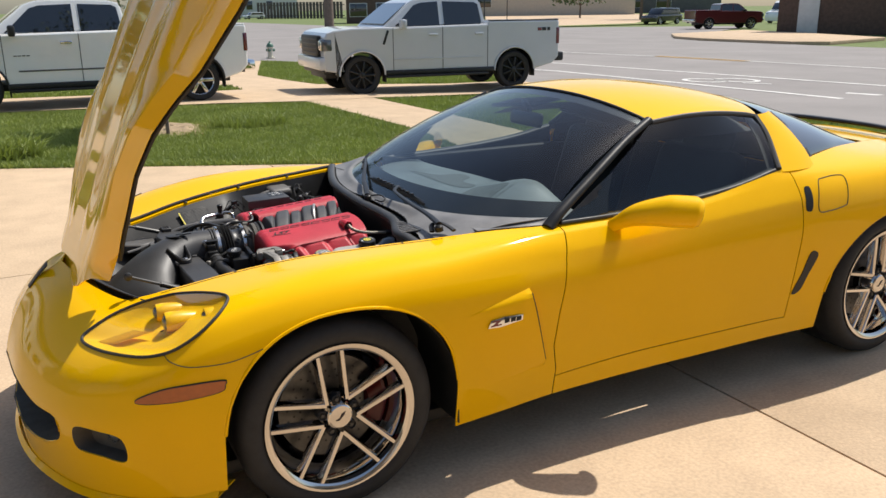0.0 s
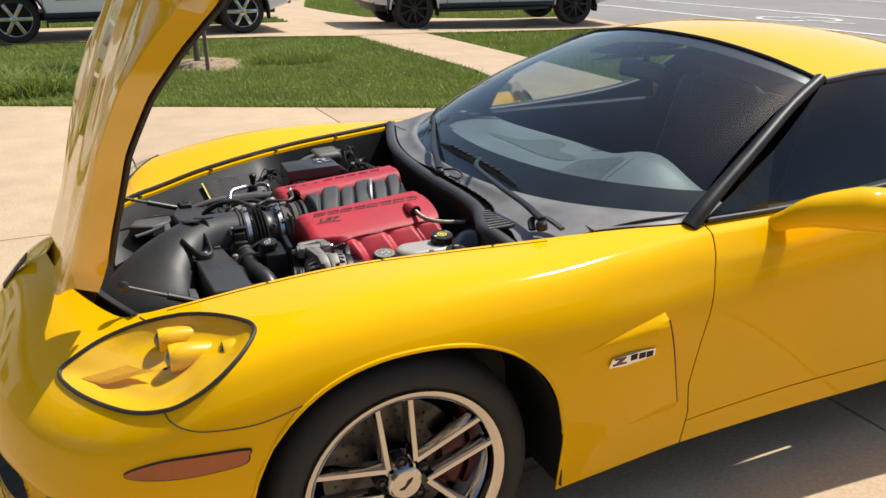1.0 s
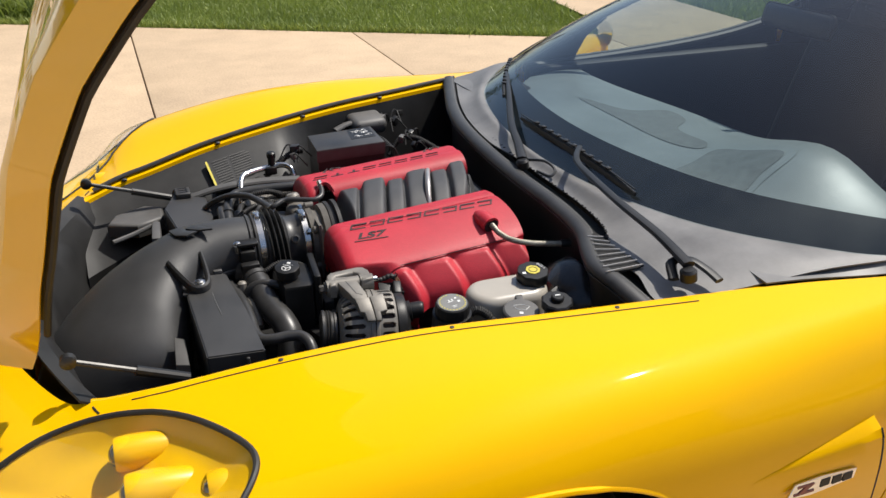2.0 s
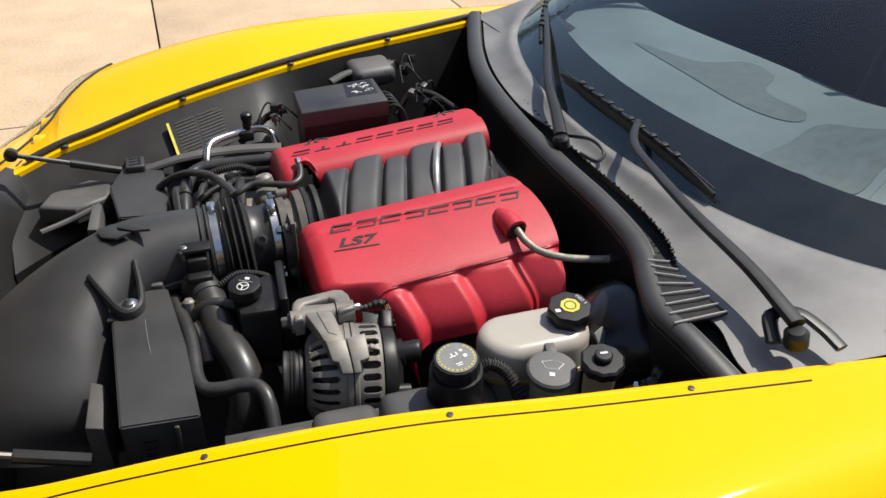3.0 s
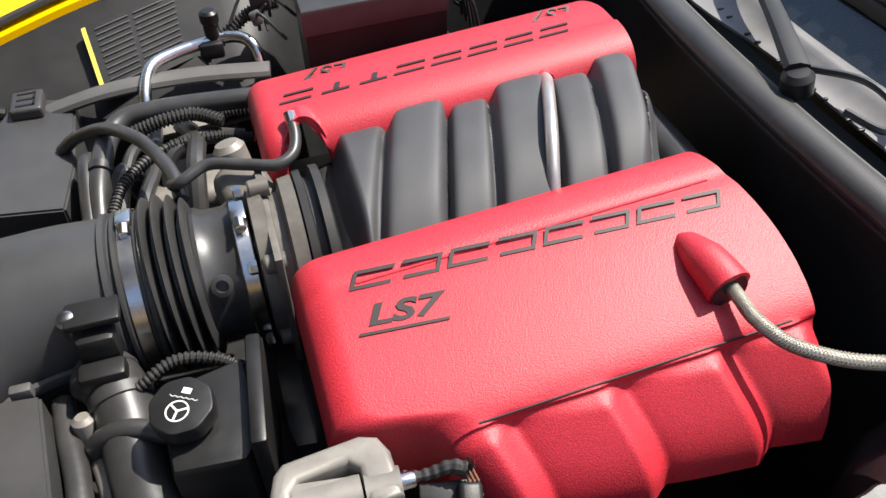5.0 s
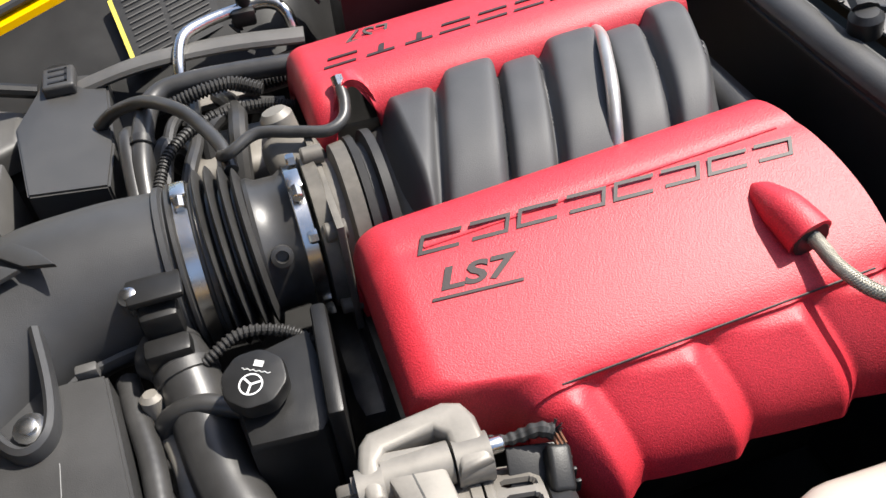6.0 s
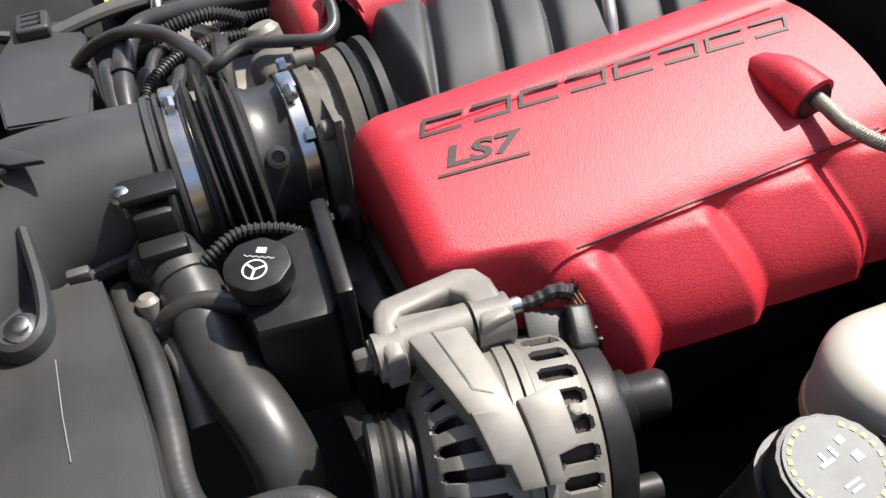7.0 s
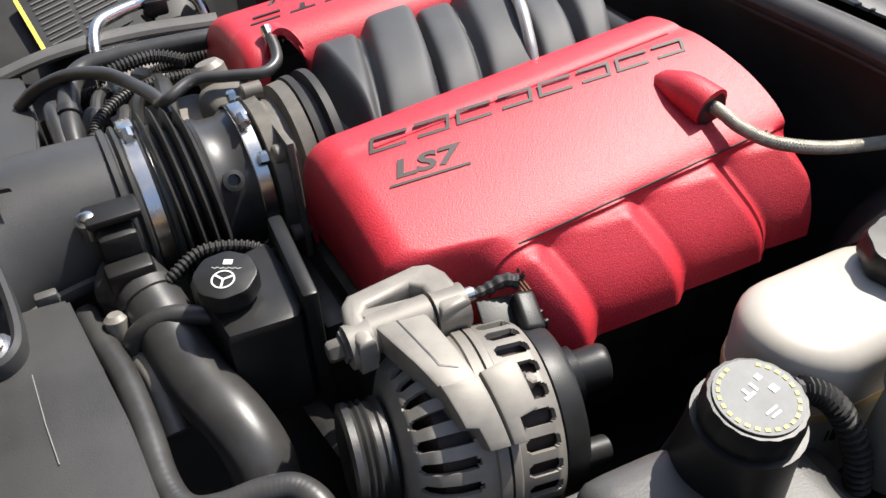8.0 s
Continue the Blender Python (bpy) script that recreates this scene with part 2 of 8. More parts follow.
def lathe_bm(profile, sides=32, m=None, bm=None, lobes=0, lobe=0.0, caps=True):
    """A turned shape from (radius, height) pairs, with a scalloped rim if lobes are given."""
    own = bmesh.new()
    rings = []
    for r, z in profile:
        ring = []
        for s in range(sides):
            w = 2 * math.pi * s / sides
            k = 1 + lobe * math.cos(lobes * w) if lobes else 1
            ring.append(own.verts.new((r * k * math.cos(w), r * k * math.sin(w), z)))
        rings.append(ring)
    for a, b in zip(rings, rings[1:]):
        for s in range(sides):
            own.faces.new((a[s], a[(s + 1) % sides], b[(s + 1) % sides], b[s]))
    if caps and profile[0][0] > 1e-4:
        own.faces.new(rings[0][::-1])
    if caps and profile[-1][0] > 1e-4:
        own.faces.new(rings[-1])
    bmesh.ops.remove_doubles(own, verts=own.verts[:], dist=1e-5)
    bmesh.ops.recalc_face_normals(own, faces=own.faces[:])
    if m is not None:
        own.transform(m)
    return merge(own, bm)


def prism_bm(outline, depth, bevel=0.0, m=None, bm=None, segments=2):
    """An outline in the xy plane raised to depth along z."""
    own = bmesh.new()
    f = own.faces.new([own.verts.new((x, y, 0)) for x, y in outline])
    g = bmesh.ops.extrude_face_region(own, geom=[f])
    top = [v for v in g["geom"] if isinstance(v, bmesh.types.BMVert)]
    for v in top:
        v.co.z += depth
    bmesh.ops.recalc_face_normals(own, faces=own.faces[:])
    if bevel:
        es = [e for e in own.edges if all(v.co.z > depth * 0.5 for v in e.verts)]
        bmesh.ops.bevel(own, geom=es, offset=bevel, segments=segments, affect='EDGES', profile=0.5)
    if m is not None:
        own.transform(m)
    return merge(own, bm)


def aim(place, axis, spin=0.0):
    """A pose at place whose z points along axis."""
    q = Vector(axis).to_track_quat('Z', 'Y').to_matrix().to_4x4()
    return Matrix.Translation(place) @ q @ pose(0, 0, 0, 0, 0, spin)


def letters_bm(text, size, depth, m, bold=0.0):
    cu = bpy.data.curves.new("tmp", 'FONT')
    cu.body, cu.size, cu.extrude, cu.align_x, cu.align_y = text, size, depth, 'CENTER', 'CENTER'
    cu.resolution_u = 3
    cu.offset = bold
    ob = bpy.data.objects.new("tmp", cu)
    me = bpy.data.meshes.new_from_object(ob)
    own = bmesh.new()
    own.from_mesh(me)
    bpy.data.objects.remove(ob)
    bpy.data.meshes.remove(me)
    bpy.data.curves.remove(cu)
    own.transform(m)
    return own


def smoothstep(a, b, x):
    t = min(1.0, max(0.0, (x - a) / (b - a)))
    return t * t * (3 - 2 * t)


def ground_z(x, y):
    """The lot is level and falls a hand's breadth towards the street."""
    return -0.18 * smoothstep(5.0, 11.5, 0.8 * x + 0.3 * y)


# ---- ground ----
def sheet_bm(outline, lift, step=0.0):
    """A polygon laid on the ground, cut into strips so that it follows the fall."""
    own = bmesh.new()
    own.faces.new([own.verts.new((x, y, 0)) for x, y in outline])
    if step:
        xs = [p[0] for p in outline]
        ys = [p[1] for p in outline]
        for axis, lo, hi in ((0, min(xs), max(xs)), (1, min(ys), max(ys))):
            k = int((hi - lo) / step)
            for i in range(1, min(k, 60)):
                co = [0, 0, 0]
                co[axis] = lo + (hi - lo) * i / min(k, 60)
                no = [0, 0, 0]
                no[axis] = 1
                bmesh.ops.bisect_plane(own, geom=own.verts[:] + own.edges[:] + own.faces[:], plane_co=co, plane_no=no)
    for v in own.verts:
        v.co.z = ground_z(v.co.x, v.co.y) + lift
    bmesh.ops.recalc_face_normals(own, faces=own.faces[:])
    for f in own.faces:
        if f.normal.z < 0:
            f.normal_flip()
    return own


ground_rows = []
axis_vals = [-1500, -400, -120, -50] + [-30 + 1.5 * i for i in range(54)] + [90, 200, 500, 1500]
for gx in axis_vals:
    ground_rows.append([(gx, gy, ground_z(gx, gy) - 0.05) for gy in axis_vals])
tagged(part("ground", grid_bm(ground_rows, ), SOIL, flip=True), "green mown lawn soil sheet", "ground", kind="structure")


def lawn_line(x):
    return 6.296 - 0.4955 * x


# driveway slabs with open joints
driveway = part("pavement", sheet_bm([(-14, -12), (9, -12), (5.2, 4.0), (3.2, 4.72), (-14, lawn_line(-14))], -0.028, 0), JOINT)
tagged(driveway, "peach concrete driveway of large slabs with dark joints", "driveway", kind="structure")
X_JOINTS = [-13.64, -11.72, -9.8, -7.88, -5.96, -4.04, -2.12, -0.2, 1.75, 3.64, 5.3]
Y_JOINTS = [-12, -8.2, -4.4, -1.85, 2.50, 14]
for i in range(len(X_JOINTS) - 1):
    for j in range(len(Y_JOINTS) - 1):
        x0, x1, y0, y1 = X_JOINTS[i] + 0.005, X_JOINTS[i + 1] - 0.005, Y_JOINTS[j] + 0.005, Y_JOINTS[j + 1] - 0.005
        if j == 4:
            # the far row of slabs is set a hand's breadth off the near ones
            x0, x1 = (x - .12 if abs(x - 1.75) < .01 else x for x in (x0, x1))
            ya, yb = lawn_line(x0), lawn_line(x1)
            if x1 > 3.7:
                ya, yb = 4.55, 4.3
            quad = [(x0, y0), (x1, y0), (x1, yb), (x0, ya)]
        else:
            quad = [(x0, y0), (x1, y0), (x1, y1), (x0, y1)]
        slab = prism_bm(quad, 0.06, 0.005)
        slab.transform(Matrix.Translation((0, 0, -0.06)))
        part("slab", slab, CONCRETE, driveway)

walkway = part("pavement_walkway", sheet_bm([(3.7, 4.50), (5.3, 4.3), (5.54, 8.66), (5.7, 12.3), (4.2, 11.9), (4.21, 7.17), (3.98, 5.39), (3.66, 4.6)], 0.0, 1.0), CONCRETE)
tagged(walkway, "pale concrete footpath between two lawns", "footpath", kind="structure")


tagged(part("pavement_parking", sheet_bm([(-40, 18.6), (-1.1, 12.62), (4.2, 11.75), (5.7, 12.1), (9.5, 12.2), (10.58, 12.1), (10.8, 14.7), (9, 15.0), (4.8, 14.9), (2, 14.6), (-1.5, 15.2), (-40, 21.2)], 0.006, 2.0), CONCRETE),
       "pale concrete parking strip beside the street", "parking strip", kind="structure")
tagged(part("pavement_apron", sheet_bm([(-40, 27), (-12, 21.02), (-1.5, 18.42), (3.92, 16.42), (3.9, 15.1), (2.4, 14.62), (4.8, 14.88), (9, 14.98), (6.03, 16.38), (5.76, 18.38), (5.68, 20.38), (7.72, 27.2), (6.6, 27.6), (-40, 44)], 0.002, 2.0), CONCRETE),
       "pale concrete apron from the parking strip to the street", "driveway apron", kind="structure")
tagged(part("road", sheet_bm([(10.6, -90), (32.6, -90), (32.5, 24), (34, 34), (60, 52), (42, 64), (34, 80), (34, 170), (-120, 170), (-120, 62), (6.6, 27.3), (10.2, 23.3), (12.6, 18.6), (10.9, 14.7), (10.6, 11)], -0.02, 12.0), ASPHALT),
       "wide grey asphalt street with painted lines", "street", kind="structure")


def stripe(name, pts, w, material, label):
    out = []
    back = []
    for i, p in enumerate(pts):
        a = Vector(pts[max(0, i - 1)])
        b = Vector(pts[min(len(pts) - 1, i + 1)])
        d = (b - a).normalized()
        s = Vector((-d.y, d.x)) * w / 2
        out.append((p[0] + s.x, p[1] + s.y))
        back.append((p[0] - s.x, p[1] - s.y))
    tagged(part(name, sheet_bm(out + back[::-1], -0.012, 8.0), material), label, "road marking", kind="structure")


stripe("marking", [(14.2, -60), (13.9, 6.8), (13.65, 17.1), (12.4, 22)], 0.16, ROAD_PAINT, "white painted edge line on the street")
stripe("marking", [(21, -60), (17.0, 9.0), (15.8, 19.6), (14.3, 28)], 0.16, ROAD_PAINT, "white painted lane line on the street")
stripe("marking", [(25, -60), (21.8, 12.3), (21.1, 20), (20.1, 25.5), (17, 40)], 0.16, ROAD_PAINT, "white painted centre line on the street")
stripe("marking", [(21.35, 17), (21.0, 21.0)], 0.4, ROAD_YELLOW, "faded yellow painted bar on the street")

stripe("marking", [(14.9, 8.4), (15.2, 7.3), (15.4, 6)], 0.18, ROAD_PAINT, "short white painted dash on the street")
# worn cycle sign in the lane
for ring in ((14.75, 12.3), (15.45, 11.9)):
    loop = [(ring[0] + .42 * math.cos(a), ring[1] + .55 * math.sin(a)) for a in [2 * math.pi * k / 18 for k in range(18)]]
    stripe("marking", loop + [loop[0]], 0.14, ROAD_PAINT, "worn white cycle symbol painted on the street")
stripe("marking", [(15.0, 11.3), (15.3, 10.7)], 0.12, ROAD_PAINT, "worn white cycle symbol painted on the street")

# ---- car body ----
car = empty("car", "bright yellow sports car, hood raised, parked on the driveway", "car")

# Feature lines of the left half, from nose centre to tail: (x, half width, height). Each has the same stations.
LINE_SILL = [(-.925, 0, .165), (-.89, .30, .165), (-.79, .57, .17), (-.67, .745, .18), (-.535, .85, .19), (-.40, .895, .20), (-.2, .90, .2), (0, .90, .2), (.2, .90, .2),
             (.42, .885, .2), (.65, .87, .205), (.87, .865, .215), (1.2, .865, .22), (1.6, .87, .22), (1.95, .875, .22), (2.15, .885, .22), (2.45, .93, .24), (2.69, .93, .26), (3.1, .90, .26), (3.32, .80, .27)]
LINE_LOW = [(-.932, 0, .33), (-.90, .31, .345), (-.81, .58, .36), (-.69, .765, .37), (-.545, .868, .38), (-.40, .91, .38), (-.2, .925, .38), (0, .93, .4), (.2, .93, .4),
            (.42, .912, .38), (.65, .893, .38), (.87, .885, .38), (1.2, .882, .4), (1.6, .887, .4), (1.95, .90, .4), (2.15, .915, .4), (2.45, .955, .45), (2.69, .96, .45), (3.1, .93, .45), (3.36, .82, .45)]
LINE_WIDE = [(-.93, 0, .43), (-.895, .305, .45), (-.805, .58, .465), (-.685, .768, .48), (-.54, .874, .505), (-.40, .913, .53), (-.2, .932, .57), (0, .939, .61), (.2, .94, .62),
             (.42, .936, .625), (.65, .928, .635), (.87, .915, .645), (1.2, .908, .66), (1.6, .912, .675), (1.95, .93, .685), (2.15, .948, .68), (2.45, .966, .68), (2.69, .968, .68), (3.1, .94, .66), (3.38, .82, .64)]
LINE_SHOULDER = [(-.895, 0, .545), (-.865, .29, .55), (-.765, .56, .558), (-.65, .755, .58), (-.515, .853, .622), (-.40, .888, .665), (-.2, .905, .715), (0, .914, .745), (.2, .915, .752),
                 (.42, .910, .752), (.65, .90, .757), (.87, .89, .765), (1.2, .886, .775), (1.6, .892, .795), (1.95, .908, .82), (2.15, .928, .825), (2.45, .945, .83), (2.69, .945, .835), (3.1, .91, .82), (3.40, .79, .78)]
LINE_TOP = [(-.815, 0, .675), (-.765, .26, .67), (-.672, .515, .64), (-.575, .68, .663), (-.465, .765, .705), (-.40, .795, .735), (-.2, .81, .782), (0, .815, .812), (.2, .828, .820),
            (.42, .838, .818), (.65, .845, .822), (.87, .848, .826), (1.2, .852, .832), (1.6, .857, .855), (1.95, .862, .895), (2.15, .872, .91), (2.45, .87, .92), (2.69, .86, .925), (3.1, .82, .91), (3.42, .72, .88)]
LINE_EDGE = [(-.71, 0, .742), (-.66, .24, .728), (-.565, .42, .70), (-.50, .465, .712), (-.44, .49, .728), (-.40, .503, .737), (-.2, .55, .778), (0, .595, .806), (.2, .648, .822),
             (.42, .695, .832), (.65, .745, .842), (.87, .800, .846), (1.2, .824, .850), (1.6, .832, .876), (1.95, .83, .935), (2.15, .79, .958), (2.45, .70, .972), (2.69, .62, .965), (3.1, .50, .94), (3.44, .45, .905)]
LINES = [np.array(a) for a in (LINE_SILL, LINE_LOW, LINE_WIDE, LINE_SHOULDER, LINE_TOP, LINE_EDGE)]
STATIONS = len(LINE_SILL)


def cubic(ys, u):
    """Smooth interpolation of rows at station u (0 .. n-1)."""
    k = len(ys)
    j = min(max(int(u), 0), k - 2)
    f = u - j
    b, c = ys[j], ys[j + 1]
    a = ys[j - 1] if j > 0 else 2 * b - c
    d = ys[j + 2] if j + 2 < k else 2 * c - b
    return 0.5 * (2 * b + (c - a) * f + (2 * a - 5 * b + 4 * c - d) * f * f + (3 * b - a - 3 * c + d) * f ** 3)


def body_section(u):
    """Fine cross-section at station u, sill to edge."""
    pts = [cubic(line, u) for line in LINES]
    if u < 1:                                    # keep the nose symmetric
        pts = [np.array((p[0], abs(p[1]), p[2])) for p in pts]
    soft = spline(pts, 121)
    # the doors carry a sharper waist crease
    k = .6 * smoothstep(.80, .95, pts[0][0]) * (1 - smoothstep(1.95, 2.15, pts[0][0]))
    if k > 0:
        line = np.array(pts)
        sharp = np.stack([np.interp(np.linspace(0, 5, 121), range(6), line[:, c]) for c in range(3)], 1)
        soft = soft * (1 - k) + sharp * k
    return soft


def crown_lift(x, y, z):
    """The passenger-side fender stands a little higher at its crown."""
    if x > .9 or y < .5:
        return 0.0
    return .030 * smoothstep(-.52, -.36, x) * (1 - smoothstep(.35, .88, x)) * smoothstep(.50, .80, y - .25 * max(0, x)) * smoothstep(.58, .74, z)


def shut_shift(x, z):
    """The shut line between fender and door leans."""
    return float(np.interp(z, (.2, .32, .42, .55, .65, .75, .83), (-.028, -.022, -.042, -.033, -.018, -.002, .022))) * max(0, 1 - abs(x - .8685) / .22)


def station_at(x):
    """The station whose sections stand at x, behind the nose."""
    lo, hi = 5.0, STATIONS - 1.0
    for _ in range(40):
        mid = (lo + hi) / 2
        if cubic(LINES[0], mid)[0] < x:
            lo = mid
        else:
            hi = mid
    return lo


ARCHES = ((0.022, 0.397, 0.325, 0.392), (2.69, 0.46, 0.33, 0.40))


def arch_height(x):
    for xc, r, zc, h in ARCHES:
        d = abs(x - xc) / r
        if d < 1:
            return zc + h * (1 - d ** 2.25) ** (1 / 2.25)
    return None


def body_rows(us, n=44, v0=0.0, v1=1.0, side=-1):
    rows = []
    for u in us:
        s = body_section(u)
        start = v0
        if u > 5:
            a = arch_height(s[0][0])
            if a is not None:
                k = int(np.argmax(s[:, 2] > a))
                f = (a - s[k - 1][2]) / (s[k][2] - s[k - 1][2])
                start = max(start, (k - 1 + f) / 120)
        row = []
        for i in range(n):
            v = max(start, v0 + (v1 - v0) * i / (n - 1)) * 120
            j = min(int(v), 119)
            p = s[j] + (s[j + 1] - s[j]) * (v - j)
            row.append((p[0] + shut_shift(p[0], p[2]), side * p[1], p[2] + (crown_lift(*p) if side > 0 else 0)))
        rows.append(row)
    return rows


def x_stations(x0, x1, step=0.024):
    """Stations between two places, dense at the arches' ends."""
    xs = set(np.linspace(x0, x1, max(2, int((x1 - x0) / step))).tolist())
    for xc, r, zc, h in ARCHES:
        for s in (-1, 1):
            for d in (0.0015, -0.0015, -0.004, -0.01, -0.018, -0.03):
                e = xc + s * (r + d)
                if x0 < e < x1:
                    xs.add(e)
    return [station_at(x) for x in sorted(xs)]


def panel(name, us, side, label="", v0=0.0, v1=1.0, n=44, holes=()):
    bm = grid_bm(body_rows(us, n, v0, v1, side))
    bmesh.ops.remove_doubles(bm, verts=bm.verts[:], dist=1e-6)
    for hole in holes:
        cut_hole(bm, hole)
    return part(name, bm, YELLOW, car, label, smooth=50, thick=0.0035, out=(0.6, 0, 0.3))


def plane_of(points):
    p = np.array(points)
    c = p.mean(0)
    _, _, vt = np.linalg.svd(p - c)
    return c, vt[0], vt[1]


def inside(poly, x, y):
    hit = False
    k = len(poly)
    for i in range(k):
        (x0, y0), (x1, y1) = poly[i], poly[i - 1]
        if (y0 > y) != (y1 > y) and x < (x1 - x0) * (y - y0) / (y1 - y0) + x0:
            hit = not hit
    return hit


def cut_hole(bm, outline):
    """Removes the faces of a shell inside an outline that lies near it."""
    c, a, b = plane_of(outline)
    poly = [((p - c) @ a, (p - c) @ b) for p in np.array(outline)]
    normal = np.cross(a, b)
    gone = []
    for f in bm.faces:
        q = np.array(f.calc_center_median()) - c
        if abs(q @ normal) < 0.12 and inside(poly, q @ a, q @ b):
            gone.append(f)
    rim = {v for f in gone for v in f.verts}
    bmesh.ops.delete(bm, geom=gone, context='FACES')
    # the cut's edge is drawn onto the outline
    line = spline([tuple(p) for p in outline], 400, True)
    for v in rim:
        if v.is_valid and any(e.is_boundary for e in v.link_edges):
            d = np.linalg.norm(line - np.array(v.co), axis=1)
            k = int(d.argmin())
            if d[k] < 0.035:
                v.co = line[k]


from mathutils.bvhtree import BVHTree
SKIN = {}
for side in (-1, 1):
    us = list(np.linspace(0, 5, 70)) + x_stations(-0.395, 3.4, 0.03)
    s_bm = grid_bm(body_rows(us, 60, 0, 1, side))
    s_bm.normal_update()
    SKIN[side] = BVHTree.FromBMesh(s_bm)
    s_bm.free()


def on_skin(p, side=-1, lift=0.0):
    """The nearest place on the body shell, lifted off it."""
    q, no, _, _ = SKIN[side].find_nearest(Vector(p))
    if no.dot(Vector((q.x - 0.6 if abs(q.x) < 3 else 0, q.y, q.z - 0.3))) < 0:
        no = -no
    return q + no * lift


def skin_loop(points, n, side=-1, lift=0.0):
    pts = [(p[0], abs(p[1]) * side, p[2]) for p in points]
    return [on_skin(p, side, lift) for p in spline(pts, n, True)]


def disc_bm(loop, side, lift, rings=12, dish=0.0, bulge=0.0):
    """A shell filling a loop on the body skin, dished or bulged towards its middle."""
    c = sum(loop, Vector()) / len(loop)
    rows = []
    for k in range(rings + 1):
        f = k / rings
        row = []
        for p in loop:
            q = on_skin(p.lerp(c, f * 0.985), side, lift)
            row.append(q)
        rows.append(row)
    bm = bmesh.new()
    vs = [[bm.verts.new(p) for p in r] for r in rows]
    m = len(loop)
    for a, b in zip(vs, vs[1:]):
        for j in range(m):
            bm.faces.new((a[j], a[(j + 1) % m], b[(j + 1) % m], b[j]))
    bm.faces.new(vs[-1])
    return bm


HEADLAMP = [(-.70, .516, .622), (-.656, .50, .651), (-.572, .49, .684), (-.47, .525, .717), (-.382, .60, .743), (-.315, .707, .761), (-.299, .774, .764), (-.335, .829, .745), (-.39, .857, .713), (-.447, .858, .679), (-.503, .836, .651), (-.570, .784, .634), (-.635, .69, .624), (-.684, .584, .616)]
HEADLAMP_FAR = [(-.70, .516, .622), (-.656, .51, .651), (-.572, .53, .684), (-.47, .63, .717), (-.382, .728, .743), (-.322, .795, .761), (-.302, .822, .764), (-.335, .848, .745), (-.39, .862, .713), (-.447, .858, .679), (-.503, .836, .651), (-.570, .784, .634), (-.635, .69, .624), (-.684, .584, .616)]
FOG = [(-.765, .668, .405), (-.703, .755, .414), (-.649, .806, .397), (-.643, .80, .322), (-.704, .741, .326), (-.764, .662, .334)]
GRILLE = [(-.925, .0, .432), (-.905, .254, .428), (-.863, .446, .412), (-.812, .578, .405), (-.808, .581, .338), (-.851, .475, .290), (-.90, .28, .262), (-.925, .0, .255)]


SEAM = [(-.508, .648), (-.497, .632), (-.458, .619), (-.40, .616), (-.345, .618), (-.31, .624), (-.235, .645)]


def below_seam(c):
    """True for the bumper's share of the front shell."""
    return c.x < -.508 or (c.x < -.235 and c.z < float(np.interp(c.x, [p[0] for p in SEAM], [p[1] for p in SEAM])))


def build_body():
    grille_hole = [(x, -y, z) for x, y, z in GRILLE] + [(x, y, z) for x, y, z in GRILLE[-2:0:-1]]
    for side in (-1, 1):
        lamp = [tuple(p) for p in skin_loop(HEADLAMP if side < 0 else HEADLAMP_FAR, 60, side)]
        fog = [tuple(p) for p in skin_loop(FOG, 40, side)]
        us = list(np.linspace(0, 5.0, 130)) + x_stations(-0.394, 0.866, 0.02)
        shell = grid_bm(body_rows(us, 96, 0, 1, side))
        bmesh.ops.remove_doubles(shell, verts=shell.verts[:], dist=1e-6)
        for hole in (lamp, fog, grille_hole):
            cut_hole(shell, hole)
        for name, keep in (("front_bumper", True), ("front_fender", False)):
            bm = shell.copy()
            gone = [f for f in bm.faces if below_seam(f.calc_center_median()) != keep]
            bmesh.ops.delete(bm, geom=gone, context='FACES')
            bmesh.ops.delete(bm, geom=[v for v in bm.verts if not v.link_faces], context='VERTS')
            part(name, bm, YELLOW, car, "", smooth=50, thick=0.0035, out=(0.6, 0, 0.3))
        panel("door", x_stations(0.871, 2.035, 0.03), side, "", v0=0.10, n=50)
        panel("rocker_panel", x_stations(0.871, 2.11, 0.04), side, "", v0=0.0, v1=0.095, n=8)
        panel("quarter_panel", x_stations(2.04, 3.4, 0.03), side, "", n=50)
    # tail: closes the rear between the quarter panels
    rows = []
    for k in range(15):
        f = k / 14 * 2 - 1
        sec = body_section(STATIONS - 1.05)[::6]
        rows.append([(p[0] + 0.10 * (1 - abs(f) ** 3), f * p[1], p[2]) for p in sec])
    part("rear_bumper", grid_bm(rows), YELLOW, car, thick=0.003, out=(1, 0, .5))


build_body()


# ---- greenhouse ----
def both(points):
    """A half line mirrored: from left to right across the car."""
    return [(x, -y, z) for x, y, z in points[::-1]] + [(x, y, z) for x, y, z in points[1:]]


WS_BASE = [(.52, 0, .842), (.545, .28, .846), (.62, .52, .855), (.76, .71, .864), (.865, .782, .866)]
WS_TOP = [(1.385, 0, 1.242), (1.395, .22, 1.234), (1.41, .42, 1.21), (1.43, .56, 1.18), (1.445, .618, 1.16)]
RAIL = [(1.45, .632, 1.163), (1.62, .638, 1.178), (1.80, .632, 1.176), (1.98, .612, 1.158), (2.06, .60, 1.143)]
BELT = [(.90, .808, .852), (1.2, .822, .856), (1.5, .826, .872), (1.75, .826, .898), (1.97, .822, .942)]


